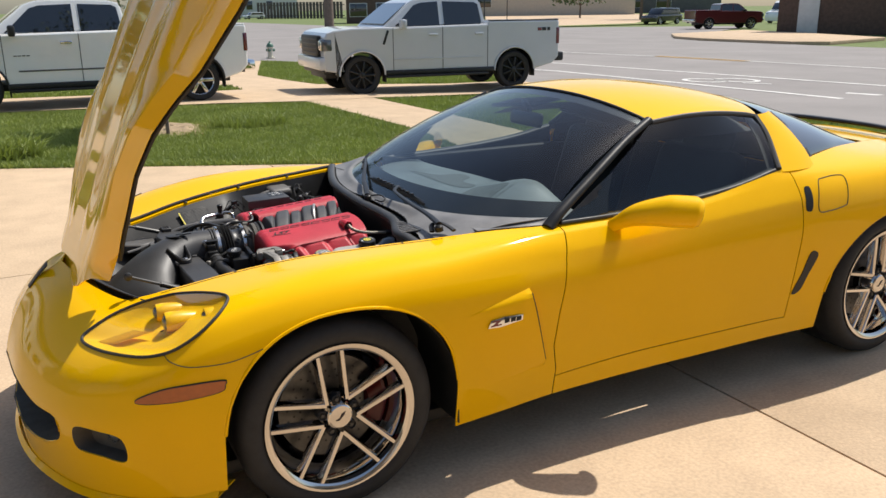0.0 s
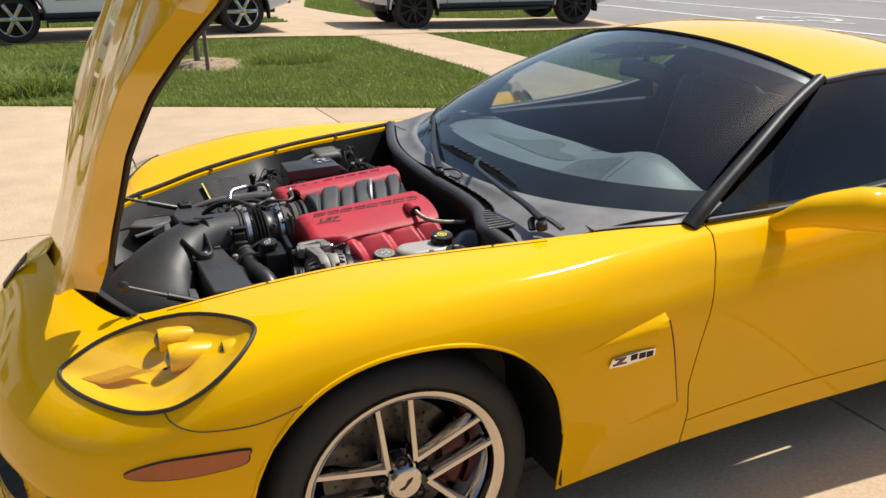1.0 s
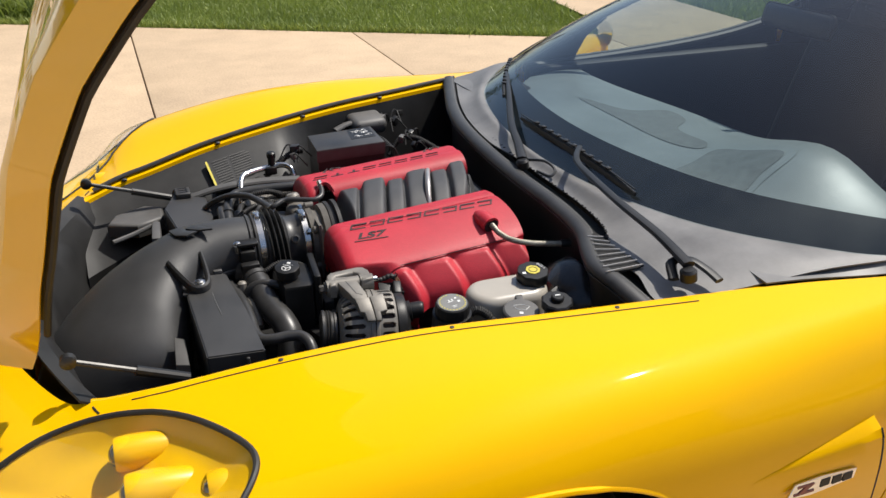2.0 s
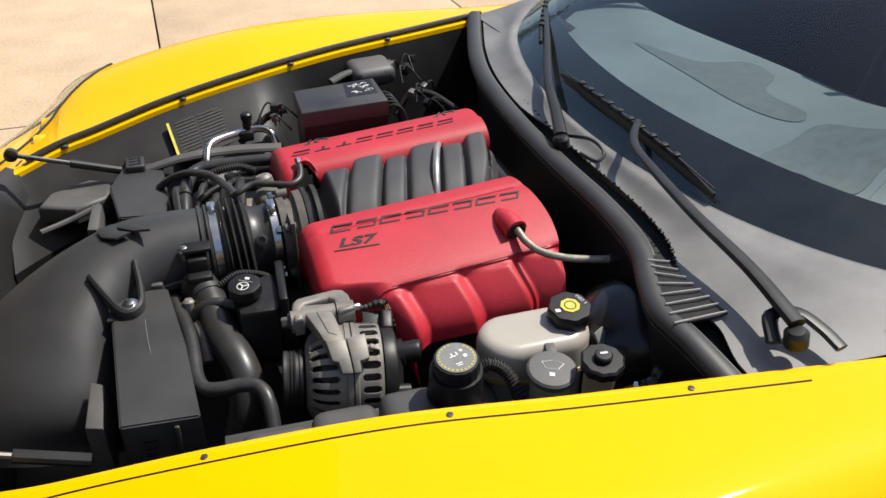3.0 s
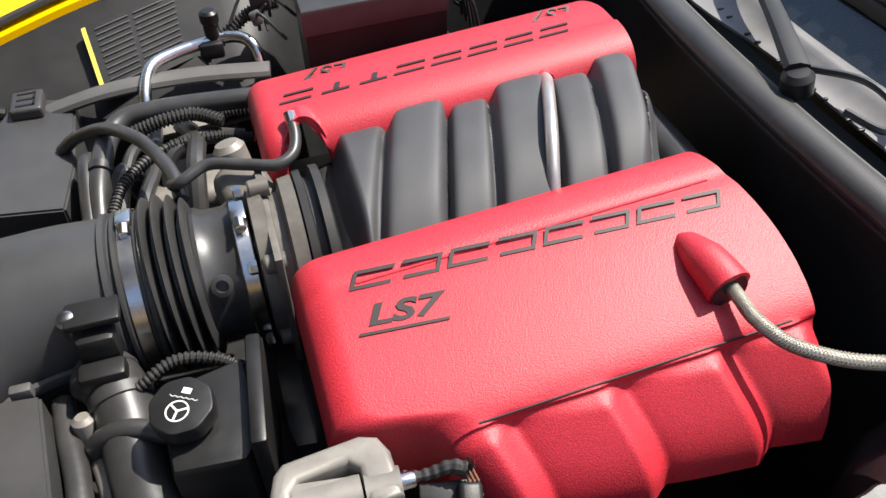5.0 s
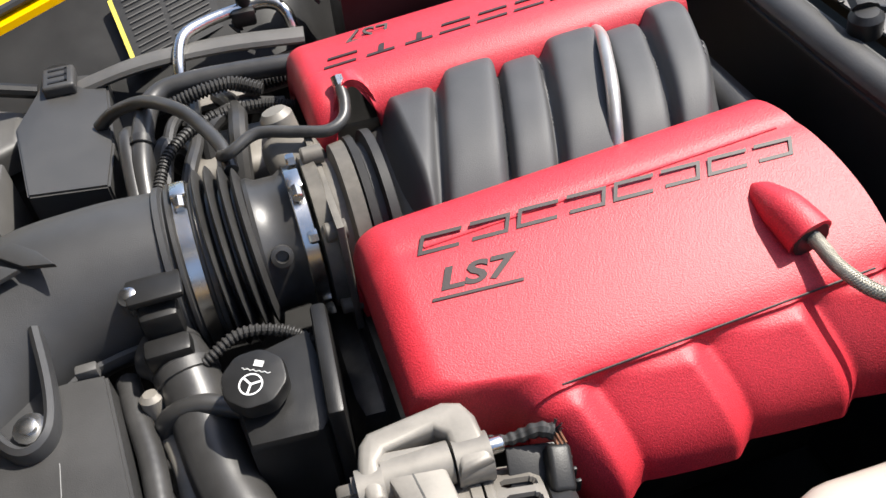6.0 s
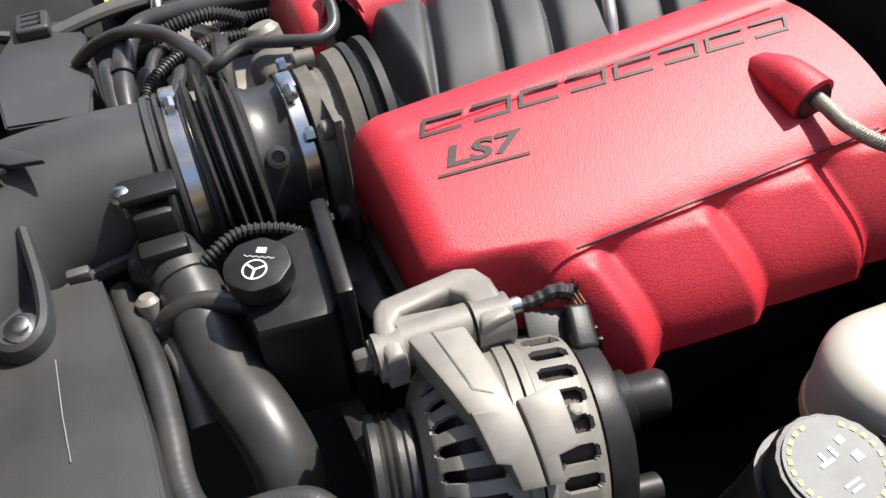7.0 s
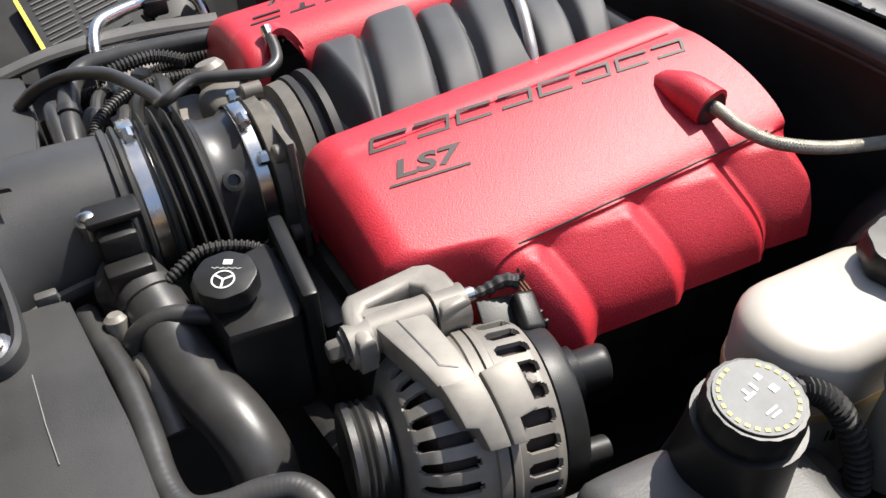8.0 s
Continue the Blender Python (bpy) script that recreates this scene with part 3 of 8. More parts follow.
def loft(a, b, nu, nv, bulge=(0, 0, 0), power=1.0):
    """A sheet between two lines, bulging in between."""
    pa, pb = spline(a, nu), spline(b, nu)
    rows = []
    for p, q in zip(pa, pb):
        row = []
        for k in range(nv):
            f = k / (nv - 1)
            row.append(tuple(p + (q - p) * f + np.array(bulge) * 4 * f * (1 - f)))
        rows.append(row)
    return rows


def build_greenhouse():
    ws = part("windscreen", grid_bm(loft(both(WS_BASE), both(WS_TOP), 41, 15, (-.02, 0, .028))), WINDSCREEN, car, "clear windscreen with a dark printed border", out=(1.6, 0, .5))
    ws.visible_shadow = False
    # printed border: black band along the foot and sides of the screen
    foot = loft(both(WS_BASE), both(WS_TOP), 61, 60, (-.02, 0, .028))
    inner = [[(x + .004, y, z - .003) for x, y, z in row[:9]] for row in foot]
    part("screen_border", grid_bm(inner), BLACK_PLASTIC, car, "black printed band")
    top_band = [[(x + .004, y, z - .003) for x, y, z in row[-5:]] for row in foot]
    part("screen_border", grid_bm(top_band), BLACK_PLASTIC, car, "black printed band")
    # roof
    rear_edge = [(2.14, 0, 1.212), (2.14, .25, 1.203), (2.13, .45, 1.178), (2.10, .57, 1.148), (2.085, .60, 1.135)]
    rows = []
    front = spline(both([(x + .006, y * 1.015, z + .002) for x, y, z in WS_TOP]), 49)
    back = spline(both(rear_edge), 49)
    rail = spline(RAIL, 25)
    for i, (p, q) in enumerate(zip(front, back)):
        e = abs(i - 24) / 24
        row = []
        for k in range(25):
            f = k / 24
            c = p + (q - p) * f + np.array((0, 0, .035 * 4 * f * (1 - f)))
            side = np.array((rail[k][0], rail[k][1] * (1 if i > 24 else -1), rail[k][2]))
            w = e ** 7
            c = c * (1 - w) + side * w
            row.append(tuple(c))
        rows.append(row)
    part("roof", grid_bm(rows), YELLOW, car, thick=0.004, out=(1.7, 0, .5))
    part("weatherstrip", tube_bm(both([(x - .004, y, z + .001) for x, y, z in WS_TOP]), 0.006, 6, 60), RUBBER, car)
    for s in (-1, 1):
        pill = [(.848, s * .800, .838), (.925, s * .783, .896), (1.12, s * .725, 1.005), (1.30, s * .665, 1.098), (1.445, s * .628, 1.165)]
        part("windscreen_pillar", tube_bm(pill, lambda f: .0185 + .008 * (1 - f) ** 2, 14, 40, flat=0.8), BLACK_PLASTIC, car, "satin black windscreen pillar")
        belt = [(x, s * y, z) for x, y, z in BELT]
        rail_s = [(x, s * (y + .004), z - .008) for x, y, z in RAIL]
        side = part("side_window", grid_bm(loft(belt, rail_s, 31, 15, (0, s * .022, 0))), SIDE_GLASS, car, "dark tinted side window", out=(1.5, 0, .9))
        side.visible_shadow = False
        # black triangular sail in front of the door glass
        sail = [(.90, s * .806, .856), (1.11, s * .812, .858), (1.13, s * .785, .93), (1.18, s * .742, .998), (1.10, s * .765, .965), (1.0, s * .79, .91)]
        bm = bmesh.new()
        bm.faces.new([bm.verts.new(p) for p in sail])
        part("window_sail", bm, BLACK_PLASTIC, car, thick=0.006)
        part("weatherstrip", tube_bm(belt, 0.008, 8, 40), RUBBER, car, "black belt seal")
        part("weatherstrip", tube_bm(rail_s, 0.011, 8, 40), RUBBER, car)
        part("weatherstrip", tube_bm([(2.065, s * .605, 1.135), (2.055, s * .69, 1.06), (1.99, s * .822, .945)], 0.013, 8, 20), RUBBER, car)
        hoop_a = [(2.075, s * .606, 1.142), (2.07, s * .672, 1.085), (2.035, s * .765, 1.0), (2.0, s * .835, .935)]
        hoop_b = [(2.175, s * .580, 1.150), (2.205, s * .655, 1.090), (2.215, s * .75, 1.010), (2.205, s * .825, .936)]
        part("roof_hoop", grid_bm(loft(hoop_a, hoop_b, 21, 9, (0, s * .012, 0))), YELLOW, car, thick=0.004, out=(1.8, 0, .7))
        trim_a = [(x - .05, y - s * .030, z - .014) for x, y, z in hoop_a]
        trim_b = [(x + .05, y - s * .030, z - .014) for x, y, z in hoop_b]
        part("pillar_trim", grid_bm(loft(trim_a, trim_b, 21, 7)), LEATHER, car, thick=.006)
        part("door_upper_trim", grid_bm([[(x, s * (y - .034), z - .20), (x, s * (y - .034), z - .08), (x, s * (y - .022), z - .004)] for x, y, z in spline(BELT, 20)]), LEATHER, car, thick=.006)
        part("quarter_trim", grid_bm([[(1.97, s * .765, .55), (1.97, s * .780, .75), (1.99, s * .770, .95)], [(2.18, s * .74, .55), (2.18, s * .750, .75), (2.18, s * .735, .97)], [(2.42, s * .72, .55), (2.42, s * .735, .75), (2.42, s * .70, .95)]]), LEATHER, car, thick=.006)
        part("door_sill_trim", tube_bm([(x, s * (y - .020), z - .010) for x, y, z in BELT], .017, 10, 40), LEATHER, car)
    # hatch glass
    rows = []
    for i in range(25):
        x = 2.19 + .68 * i / 24
        e = cubic(LINES[5], station_at(x))
        zc = 1.212 - .10 * (i / 24) - .135 * (i / 24) ** 2
        row = []
        for k in range(33):
            a = math.pi * k / 32
            w = abs(math.cos(a)) ** 0.75 * (1 if math.cos(a) > 0 else -1)
            row.append((x, -w * e[1] * .985, e[2] - .012 + (zc - e[2]) * math.sin(a) ** 1.25))
        rows.append(row)
    part("rear_hatch_glass", grid_bm(rows), make_mat("dark_glass", (.012, .013, .013), .05, 0, .1, 5, coat=1), car, "black tinted wraparound hatch glass", out=(2.5, 0, .5))
    rows = []
    for i in range(13):
        x = 2.87 + .55 * i / 12
        e = cubic(LINES[5], station_at(min(x, 3.42)))
        rows.append([(x, f * e[1] / 10, e[2] + .012 * (1 - (f / 10) ** 2)) for f in range(-10, 11)])
    part("rear_deck", grid_bm(rows), YELLOW, car, thick=0.003, out=(3, 0, .2))
    part("rear_spoiler", tube_bm([(3.26, -.74, .925), (3.36, -.4, .955), (3.38, 0, .962), (3.36, .4, .955), (3.26, .74, .925)], .022, 8, 30, flat=.6), BLACK_PLASTIC, car, "low black spoiler lip")


build_greenhouse()


# ---- hood, raised on its front hinge ----
HOOD_PIVOT = Vector((-.665, 0, .715))
HOOD_TURN = Matrix.Translation(HOOD_PIVOT) @ Matrix.Rotation(radians(-58.5), 4, 'Y') @ Matrix.Translation(-HOOD_PIVOT)


def edge_at(x):
    if x <= -.40:
        e = LINES[5][:6]
        return float(np.interp(x, e[:, 0], e[:, 1])), float(np.interp(x, e[:, 0], e[:, 2]))
    p = cubic(LINES[5], station_at(x))
    return float(p[1]), float(p[2])


def hood_rows(drop=0.0, shrink=0.0, nu=60, nv=61, trim=0.0):
    rows = []
    for i in range(nu):
        f = trim + (1 - 1.5 * trim) * i / (nu - 1)
        row = []
        for k in range(nv):
            w = (k / (nv - 1)) * 2 - 1
            aw = abs(w)
            x0 = -.685 + .10 * aw ** 5
            x1 = .43 + .15 * aw ** 2
            x = x0 + (x1 - x0) * f
            ye, ze = edge_at(max(x, -.56 + .0 * aw))
            ye = (ye - .006 - shrink)
            y = w * ye
            zc = float(np.interp(x, (-.70, -.45, -.1, .2, .58), (.745, .800, .868, .905, .945)))
            shape = 1 - aw ** 11
            fade = smoothstep(-.62, -.25, x)
            ridge = fade * (.013 * math.exp(-((aw - .40) / .075) ** 2) - .008 * math.exp(-((aw - .60) / .09) ** 2))
            z = ze + (zc - ze) * shape * .86 + ridge - drop
            if aw > .97:
                z -= .034 * smoothstep(.97, .995, aw)
            # the flange bows outwards along the lower half and tucks in at the rear corner
            z += smoothstep(.78, .97, aw) * float(np.interp(f, (0, .15, .30, .42, .52, .62, .8, 1), (.012, .03, .045, .038, .014, -.016, -.034, -.034)))
            row.append(HOOD_TURN @ Vector((x, y, z)))
        rows.append(row)
    return rows


def build_hood():
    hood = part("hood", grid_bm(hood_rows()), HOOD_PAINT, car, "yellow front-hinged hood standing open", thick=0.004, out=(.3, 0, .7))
    part("hood_liner", grid_bm(hood_rows(.016, .055, 40, 41, .07)), INNER, hood, "black inner hood panel", thick=0.003, out=(.3, 0, .7))
    rim = [r[0] for r in hood_rows(.012, .012, 40, 41, .07)]
    part("hood_seal", tube_bm(rim, .006, 8), RUBBER, hood)
    rim = [r[-1] for r in hood_rows(.012, .012, 40, 41, .07)]
    part("hood_seal", tube_bm(rim, .006, 8), RUBBER, hood)
    part("bump_stop", lathe_bm([(.012, 0), (.012, .012), (.006, .018)], 12, aim(rim[24], (0.6, 0, -.5))), RUBBER, hood)
    for s in (-1, 1):
        arm = [(-.308, .40, .700), (-.40, .40, .731), (-.502, .40, .765)] if s > 0 else [(-.358, -.43, .697), (-.44, -.43, .732), (-.538, -.43, .774)]
        part("hood_strut", tube_bm([arm[0], arm[1]], .009, 10), BLACK_PLASTIC, car, "black gas strut")
        part("hood_strut", tube_bm([arm[1], arm[2]], .005, 8), DARK_METAL, car, "dark strut rod")
        part("strut_joint", lathe_bm([(.006, -.01), (.013, -.006), (.013, .006), (.006, .01)], 14, aim(arm[2], (0, 1, 0))), DARK_METAL, car)


build_hood()


# ---- wheels ----
def build_wheel(radius, rim_r, width, name="wheel"):
    """A wheel on its side: the face looks along -y, the centre at the origin."""
    w = new(name)
    w.parent = car
    turn = Matrix.Rotation(radians(90), 4, 'X')
    h = width / 2
    prof = [(rim_r - .004, -h + .02), (rim_r + .012, -h + .004), (rim_r + .03, -h), (radius - .03, -h + .006), (radius - .010, -h + .022), (radius, -h + .05),
            (radius, h - .05), (radius - .010, h - .022), (radius - .03, h - .006), (rim_r + .03, h), (rim_r + .012, h - .004), (rim_r - .004, h - .02)]
    t = lathe_bm(prof, 72, turn, caps=False)
    part("tyre", t, TYRE, w, "low black road tyre")
    groove = bmesh.new()
    for g in (-.05, 0.0, .05):
        lathe_bm([(radius - .003, g - .004), (radius + .0012, g - .004), (radius + .0012, g + .004), (radius - .003, g + .004)], 72, turn, groove, caps=False)
    part("tread_groove", groove, RUBBER, w)
    rim = lathe_bm([(rim_r - .022, -h + .06), (rim_r - .022, h - .034), (rim_r - .020, h - .012), (rim_r - .009, h - .003), (rim_r + .003, h - .001), (rim_r + .006, h - .01), (rim_r + .004, h - .02)], 72, turn, caps=False)
    part("rim", rim, WHEEL, w, "polished alloy rim")
    barrel = lathe_bm([(rim_r - .026, h - .036), (rim_r - .050, h - .08), (rim_r - .058, -h + .02)], 64, turn, caps=False)
    part("barrel", barrel, CHROME, w, "bright inner barrel")
    yf = h - .028
    for k in range(5):
        base = radians(97 + 72 * k)
        for s in (-1, 1):
            d = Vector((math.cos(base), math.sin(base), 0))
            n = Vector((-d.y, d.x, 0))
            a = d * .050 + n * s * .035
            b = d * (rim_r - .010) + n * s * .041
            bm = bmesh.new()
            rows = []
            for q in range(7):
                f = q / 6
                c = a.lerp(b, f)
                hw = .0080 - .0008 * f
                top = yf + .002 + .014 * f
                rows.append([(c + n * o * hw + Vector((0, 0, top + dz))) for o, dz in ((-1.5, -.034), (-1.1, -.004), (-.75, 0), (.75, 0), (1.1, -.004), (1.5, -.034))])
            grid_bm(rows, bm=bm)
            bm.transform(turn)
            part("spoke", bm, WHEEL, w)
        lug = Vector((math.cos(base), math.sin(base), 0)) * .058
        part("lug_nut", lathe_bm([(.0095, -.03), (.0095, -.002), (.006, .006), (.0, .007)], 10, turn @ Matrix.Translation(lug + Vector((0, 0, yf - .006)))), DARK_METAL, w)
        part("lug_recess", lathe_bm([(.0165, -.035), (.0165, .0), (.0150, .002), (.0135, -.004)], 16, turn @ Matrix.Translation(lug + Vector((0, 0, yf - .002)))), RUBBER, w)
    hub = lathe_bm([(.060, yf - .055), (.056, yf - .022), (.047, yf - .004), (.043, yf + .003), (.0, yf + .004)], 40, turn)
    part("hub", hub, WHEEL, w)
    cap = lathe_bm([(.041, yf + .002), (.041, yf + .007), (.037, yf + .010), (0, yf + .011)], 36, turn)
    part("centre_cap", cap, WHEEL, w)
    fl = bmesh.new()
    prism_bm([(-.018, -.010), (-.004, -.003), (.003, .010), (.017, .016), (.012, .006), (.004, -.002), (-.006, -.012)], .002, 0, turn @ Matrix.Translation((0, 0, yf + .0105)), fl)
    part("cap_mark", fl, COVER_DARK, w)
    disc = lathe_bm([(.06, yf - .085), (.178, yf - .085), (.178, yf - .112), (.06, yf - .112)], 56, turn, caps=False)
    part("brake_disc", disc, ROTOR, w, "drilled steel brake disc")
    holes = bmesh.new()
    for k in range(72):
        a = radians(k * 5)
        r = .105 + .022 * (k % 3)
        lathe_bm([(.0042, 0), (.0042, .0012)], 6, turn @ Matrix.Translation((r * math.cos(a), r * math.sin(a), yf - .0849)), holes)
    part("disc_drilling", holes, RUBBER, w)
    arc = []
    for q in range(9):
        a = radians(-28 + 62 * q / 8)
        arc.append([Vector((r * math.cos(a), r * math.sin(a), z)) for r, z in ((.120, yf - .08), (.125, yf - .055), (.178, yf - .052), (.192, yf - .062), (.195, yf - .12))])
    bm = grid_bm(arc)
    bmesh.ops.solidify(bm, geom=bm.faces[:], thickness=.006)
    bm.transform(turn)
    part("caliper", bm, CALIPER, w, "red brake caliper")
    return w


WHEEL = make_mat("polished_alloy", (.60, .56, .51), .09, 1.0, .06, 12, bump=.03, bump_scale=300, rough_vary=.05)
front_wheel = build_wheel(.337, .252, .27)
front_wheel.matrix_basis = pose(.005, -.757, .337)
rear_wheel = build_wheel(.342, .263, .32)
rear_wheel.matrix_basis = pose(2.688, -.735, .342)
copy_thing(front_wheel, pose(.005, .757, .337, 0, 0, 180))
copy_thing(rear_wheel, pose(2.688, .735, .342, 0, 0, 180))


def build_wheel_wells():
    for xc, r, zc, h in ARCHES:
        for s in (-1, 1):
            rows = []
            for k in range(25):
                a = math.pi * k / 24
                x = xc + (r + .012) * math.cos(a)
                z = zc + (h + .012) * math.sin(a) - (.11 if k in (0, 24) else 0)
                rows.append([(x, s * y, z) for y in (.895, .85, .75, .58)])
            bm = grid_bm(rows)
            part("wheel_liner", bm, INNER, car, "black wheel-arch liner", thick=0.004)
            lip = []
            for k in range(1, 40):
                a = math.pi * k / 40
                d = abs(math.cos(a))
                x = xc + r * .997 * math.cos(a)
                z = arch_height(x) or zc
                q = on_skin((x, s * .95, z + .003), s, -.004)
                lip.append((q.x, q.y, q.z))
            part("arch_lip", tube_bm(lip, .0055, 8), YELLOW, car)


build_wheel_wells()


# ---- lamps, mirrors, vents, badges on the body ----
def build_body_details():
    for s in (-1, 1):
        # headlamp: open shell with a paint-coloured bezel, two lamps, a clear cover and a black gasket
        lamp = new("headlamp")
        lamp.parent = car
        lamp["label"] = "clear-covered headlamp with a yellow bezel"
        loop = skin_loop(HEADLAMP if s < 0 else HEADLAMP_FAR, 72, s, .002)
        part("gasket", tube_bm([tuple(p) for p in loop], .0050 if s < 0 else .0028, 8, closed=True), RUBBER, lamp, "black rubber gasket")
        cover = part("lens_cover", disc_bm(loop, s, .003, 10), LAMP_GLASS, lamp, "clear plastic lens cover", out=(.2, 0, .3))
        cover.visible_shadow = False
        c = sum(loop, Vector()) / len(loop)
        rows = []
        for k in range(13):
            f = k / 12
            row = []
            for p in loop:
                q = on_skin(p.lerp(c, f * .97), s, 0)
                depth = .050 * smoothstep(0, .5, f) + .008 * math.sin(f * 9)
                row.append(q + Vector((.35 * depth, -s * .35 * depth, -.75 * depth)))
            rows.append(row + [row[0]])
        part("bezel", grid_bm(rows), BEZEL, lamp, smooth=70)
        for (px, py, pz), r in (((-.478, .592, .693), .027), ((-.467, .686, .690), .031), ((-.358, .735, .702), .029)):
            way = Vector((-1, -s * .02, .03))
            m = aim((px, s * py, pz), way)
            part("lamp_housing", lathe_bm([(r * .12, -.125), (r * .50, -.112), (r * .82, -.080), (r * 1.0, -.040), (r * 1.05, -.015), (r, .004), (r * .93, .008)], 28, m, caps=False), BEZEL, lamp)
            part("lamp_ring", lathe_bm([(r * .92, -.004), (r * .94, .006), (r * .78, .007), (r * .76, -.004)], 28, m, caps=False), CHROME, lamp)
            part("lamp_lens", lathe_bm([(r * .85, .002), (r * .6, .012), (r * .3, .017), (0, .018)], 24, m), LAMP_DARK, lamp)
        fins = bmesh.new()
        for k in range(16):
            f = k / 15
            a = Vector((-.655 + .11 * f, s * (.545 + .06 * f), .607 + .012 * f))
            b = a + Vector((.052, s * .075, .012))
            tube_bm([on_skin(a, s, -.020), on_skin(a.lerp(b, .5), s, -.027), on_skin(b, s, -.024)], .0014, 5, bm=fins)
        part("reflector_ribs", fins, BEZEL, lamp)
        # amber side marker
        mk = skin_loop([(-.597, .837, .526), (-.51, .881, .561), (-.37, .916, .568), (-.362, .917, .555), (-.375, .916, .537), (-.469, .899, .525), (-.572, .854, .517)], 56, s, .002)
        marker = part("side_marker", disc_bm(mk, s, .006, 5), AMBER, car, "long amber side marker lamp", thick=0.004, out=(0, 0, .5))
        part("marker_gasket", tube_bm([tuple(p) for p in mk], .0035, 6, closed=True), RUBBER, marker)
        # fog lamp pocket
        fl = skin_loop(FOG, 48, s, .001)
        c = sum(fl, Vector()) / len(fl)
        rows = [[p for p in fl] + [fl[0]]]
        rows.append([p.lerp(c, .06) + Vector((.05, -s * .02, 0)) for p in fl] + [fl[0].lerp(c, .06) + Vector((.05, -s * .02, 0))])
        rows.append([p.lerp(c, .97) + Vector((.055, -s * .02, 0)) for p in fl] + [fl[0].lerp(c, .97) + Vector((.055, -s * .02, 0))])
        pocket = part("fog_lamp_pocket", grid_bm(rows), POCKET, car, "dark recessed fog lamp pocket")
        part("fog_lamp", lathe_bm([(.032, -.02), (.034, .0), (.02, .01), (0, .012)], 24, aim((-.665, s * .70, .375), (-.9, s * .4, 0))), LAMP_DARK, pocket)
        # shut line between bumper and fender
        sl = [(-.508, .833, .648), (-.497, .857, .632), (-.458, .888, .619), (-.40, .904, .616), (-.345, .912, .618), (-.31, .916, .624), (-.275, .920, .633), (-.243, .922, .643)]
        part("shut_line", tube_bm([on_skin((x, s * y, z), s, .0002) for x, y, z in spline(sl, 24)], .0015, 6), RUBBER, car)
        sl = [(-.515, .475, .715), (-.511, .486, .7155), (-.506, .497, .716)]
        part("shut_line", tube_bm([on_skin((x, s * y, z), s, .0002) for x, y, z in spline(sl, 12)], .002, 6), RUBBER, car)
        # fender vent: a panel that stands out towards the rear, with a dark gill behind it
        def vent(u, v):
            x = (.44 + .25 * u) * (1 - v) + (.515 + .272 * u) * v
            z = (.615 + .033 * u) * (1 - v) + (.345 + .030 * u) * v
            return x, z
        rows = []
        for k in range(25):
            u = k / 24
            lift = .024 * u ** 1.4
            x, z = vent(u, 0)
            row = [on_skin((x, s * .93, z + .004 + .024 * u), s, .0004), on_skin((x, s * .93, z + .003 + .010 * u), s, .0004 + lift * .75)]
            row += [on_skin((*[vent(u, j / 10)[0]], s * .93, vent(u, j / 10)[1]), s, .0004 + lift * (1 - .55 * (j / 10) ** 2)) for j in range(11)]
            x, z = vent(u, 1)
            row.append(on_skin((x, s * .93, z - .02 - .01 * u), s, .0004))
            rows.append(row)
        last = rows[-1]
        rows.append([on_skin((p.x + .004, p.y, p.z), s, .0003) for p in last])
        part("vent_panel", grid_bm(rows), YELLOW, car, smooth=28, out=(.6, 0, .5))
        gill = [p + Vector((.001, -s * .001, 0)) for p in last[1:-1]]
        part("vent_gill", tube_bm(gill, lambda f: .0026 * (1 - .3 * f), 8), INNER, car, "dark vent slot")
        # badge: plain shapes in its colours
        a, b = on_skin((.512, s * .93, .578), s, .007), on_skin((.655, s * .93, .580), s, .0225)
        u = (b - a).normalized()
        v = Vector((0, s * -.08, 1)).normalized()
        nrm = u.cross(v)
        frame_m = Matrix.Translation(a.lerp(b, .5)) @ Matrix(((u.x, v.x, nrm.x, 0), (u.y, v.y, nrm.y, 0), (u.z, v.z, nrm.z, 0), (0, 0, 0, 1)))
        if nrm.y * s < 0:
            frame_m = frame_m @ Matrix.Rotation(math.pi, 4, 'X')
        badge = part("fender_badge", prism_bm([(-.068, -.014), (-.02, -.016), (.066, -.004), (.070, .016), (-.005, .018), (-.055, .012)], .004, .0015, frame_m), CHROME, car, "small chrome badge with red and black bars")
        red = bmesh.new()
        for q in ((-.056, -.010, -.016, -.004), (-.05, .004, -.018, .010)):
            prism_bm([(q[0], q[1]), (q[2], q[1] + .002), (q[2], q[3]), (q[0], q[3] - .001)], .0012, 0, frame_m @ Matrix.Translation((0, 0, .004)), red)
        prism_bm([(-.052, -.008), (-.040, -.008), (-.016, .008), (-.030, .008)], .0012, 0, frame_m @ Matrix.Translation((0, 0, .0043)), red)
        part("badge_bar", red, CALIPER, badge)
        blk = bmesh.new()
        for x0 in (-.004, .020, .042):
            prism_bm([(x0, -.004), (x0 + .018, -.002), (x0 + .019, .012), (x0 + .001, .011)], .0012, 0, frame_m @ Matrix.Translation((0, 0, .004)), blk)
        part("badge_bar", blk, BLACK_PLASTIC, badge)
        # scoop behind the door, filler flap, door handle recess
        sc = skin_loop([(2.045, .908, .415), (2.088, .913, .426), (2.115, .925, .497), (2.145, .938, .571), (2.133, .94, .598), (2.10, .936, .592), (2.076, .922, .502)], 40, s, .002)
        part("side_scoop", disc_bm(sc, s, .003, 4), BLACK_PLASTIC, car, "narrow black scoop behind the door", thick=.004, out=(2, 0, .5))
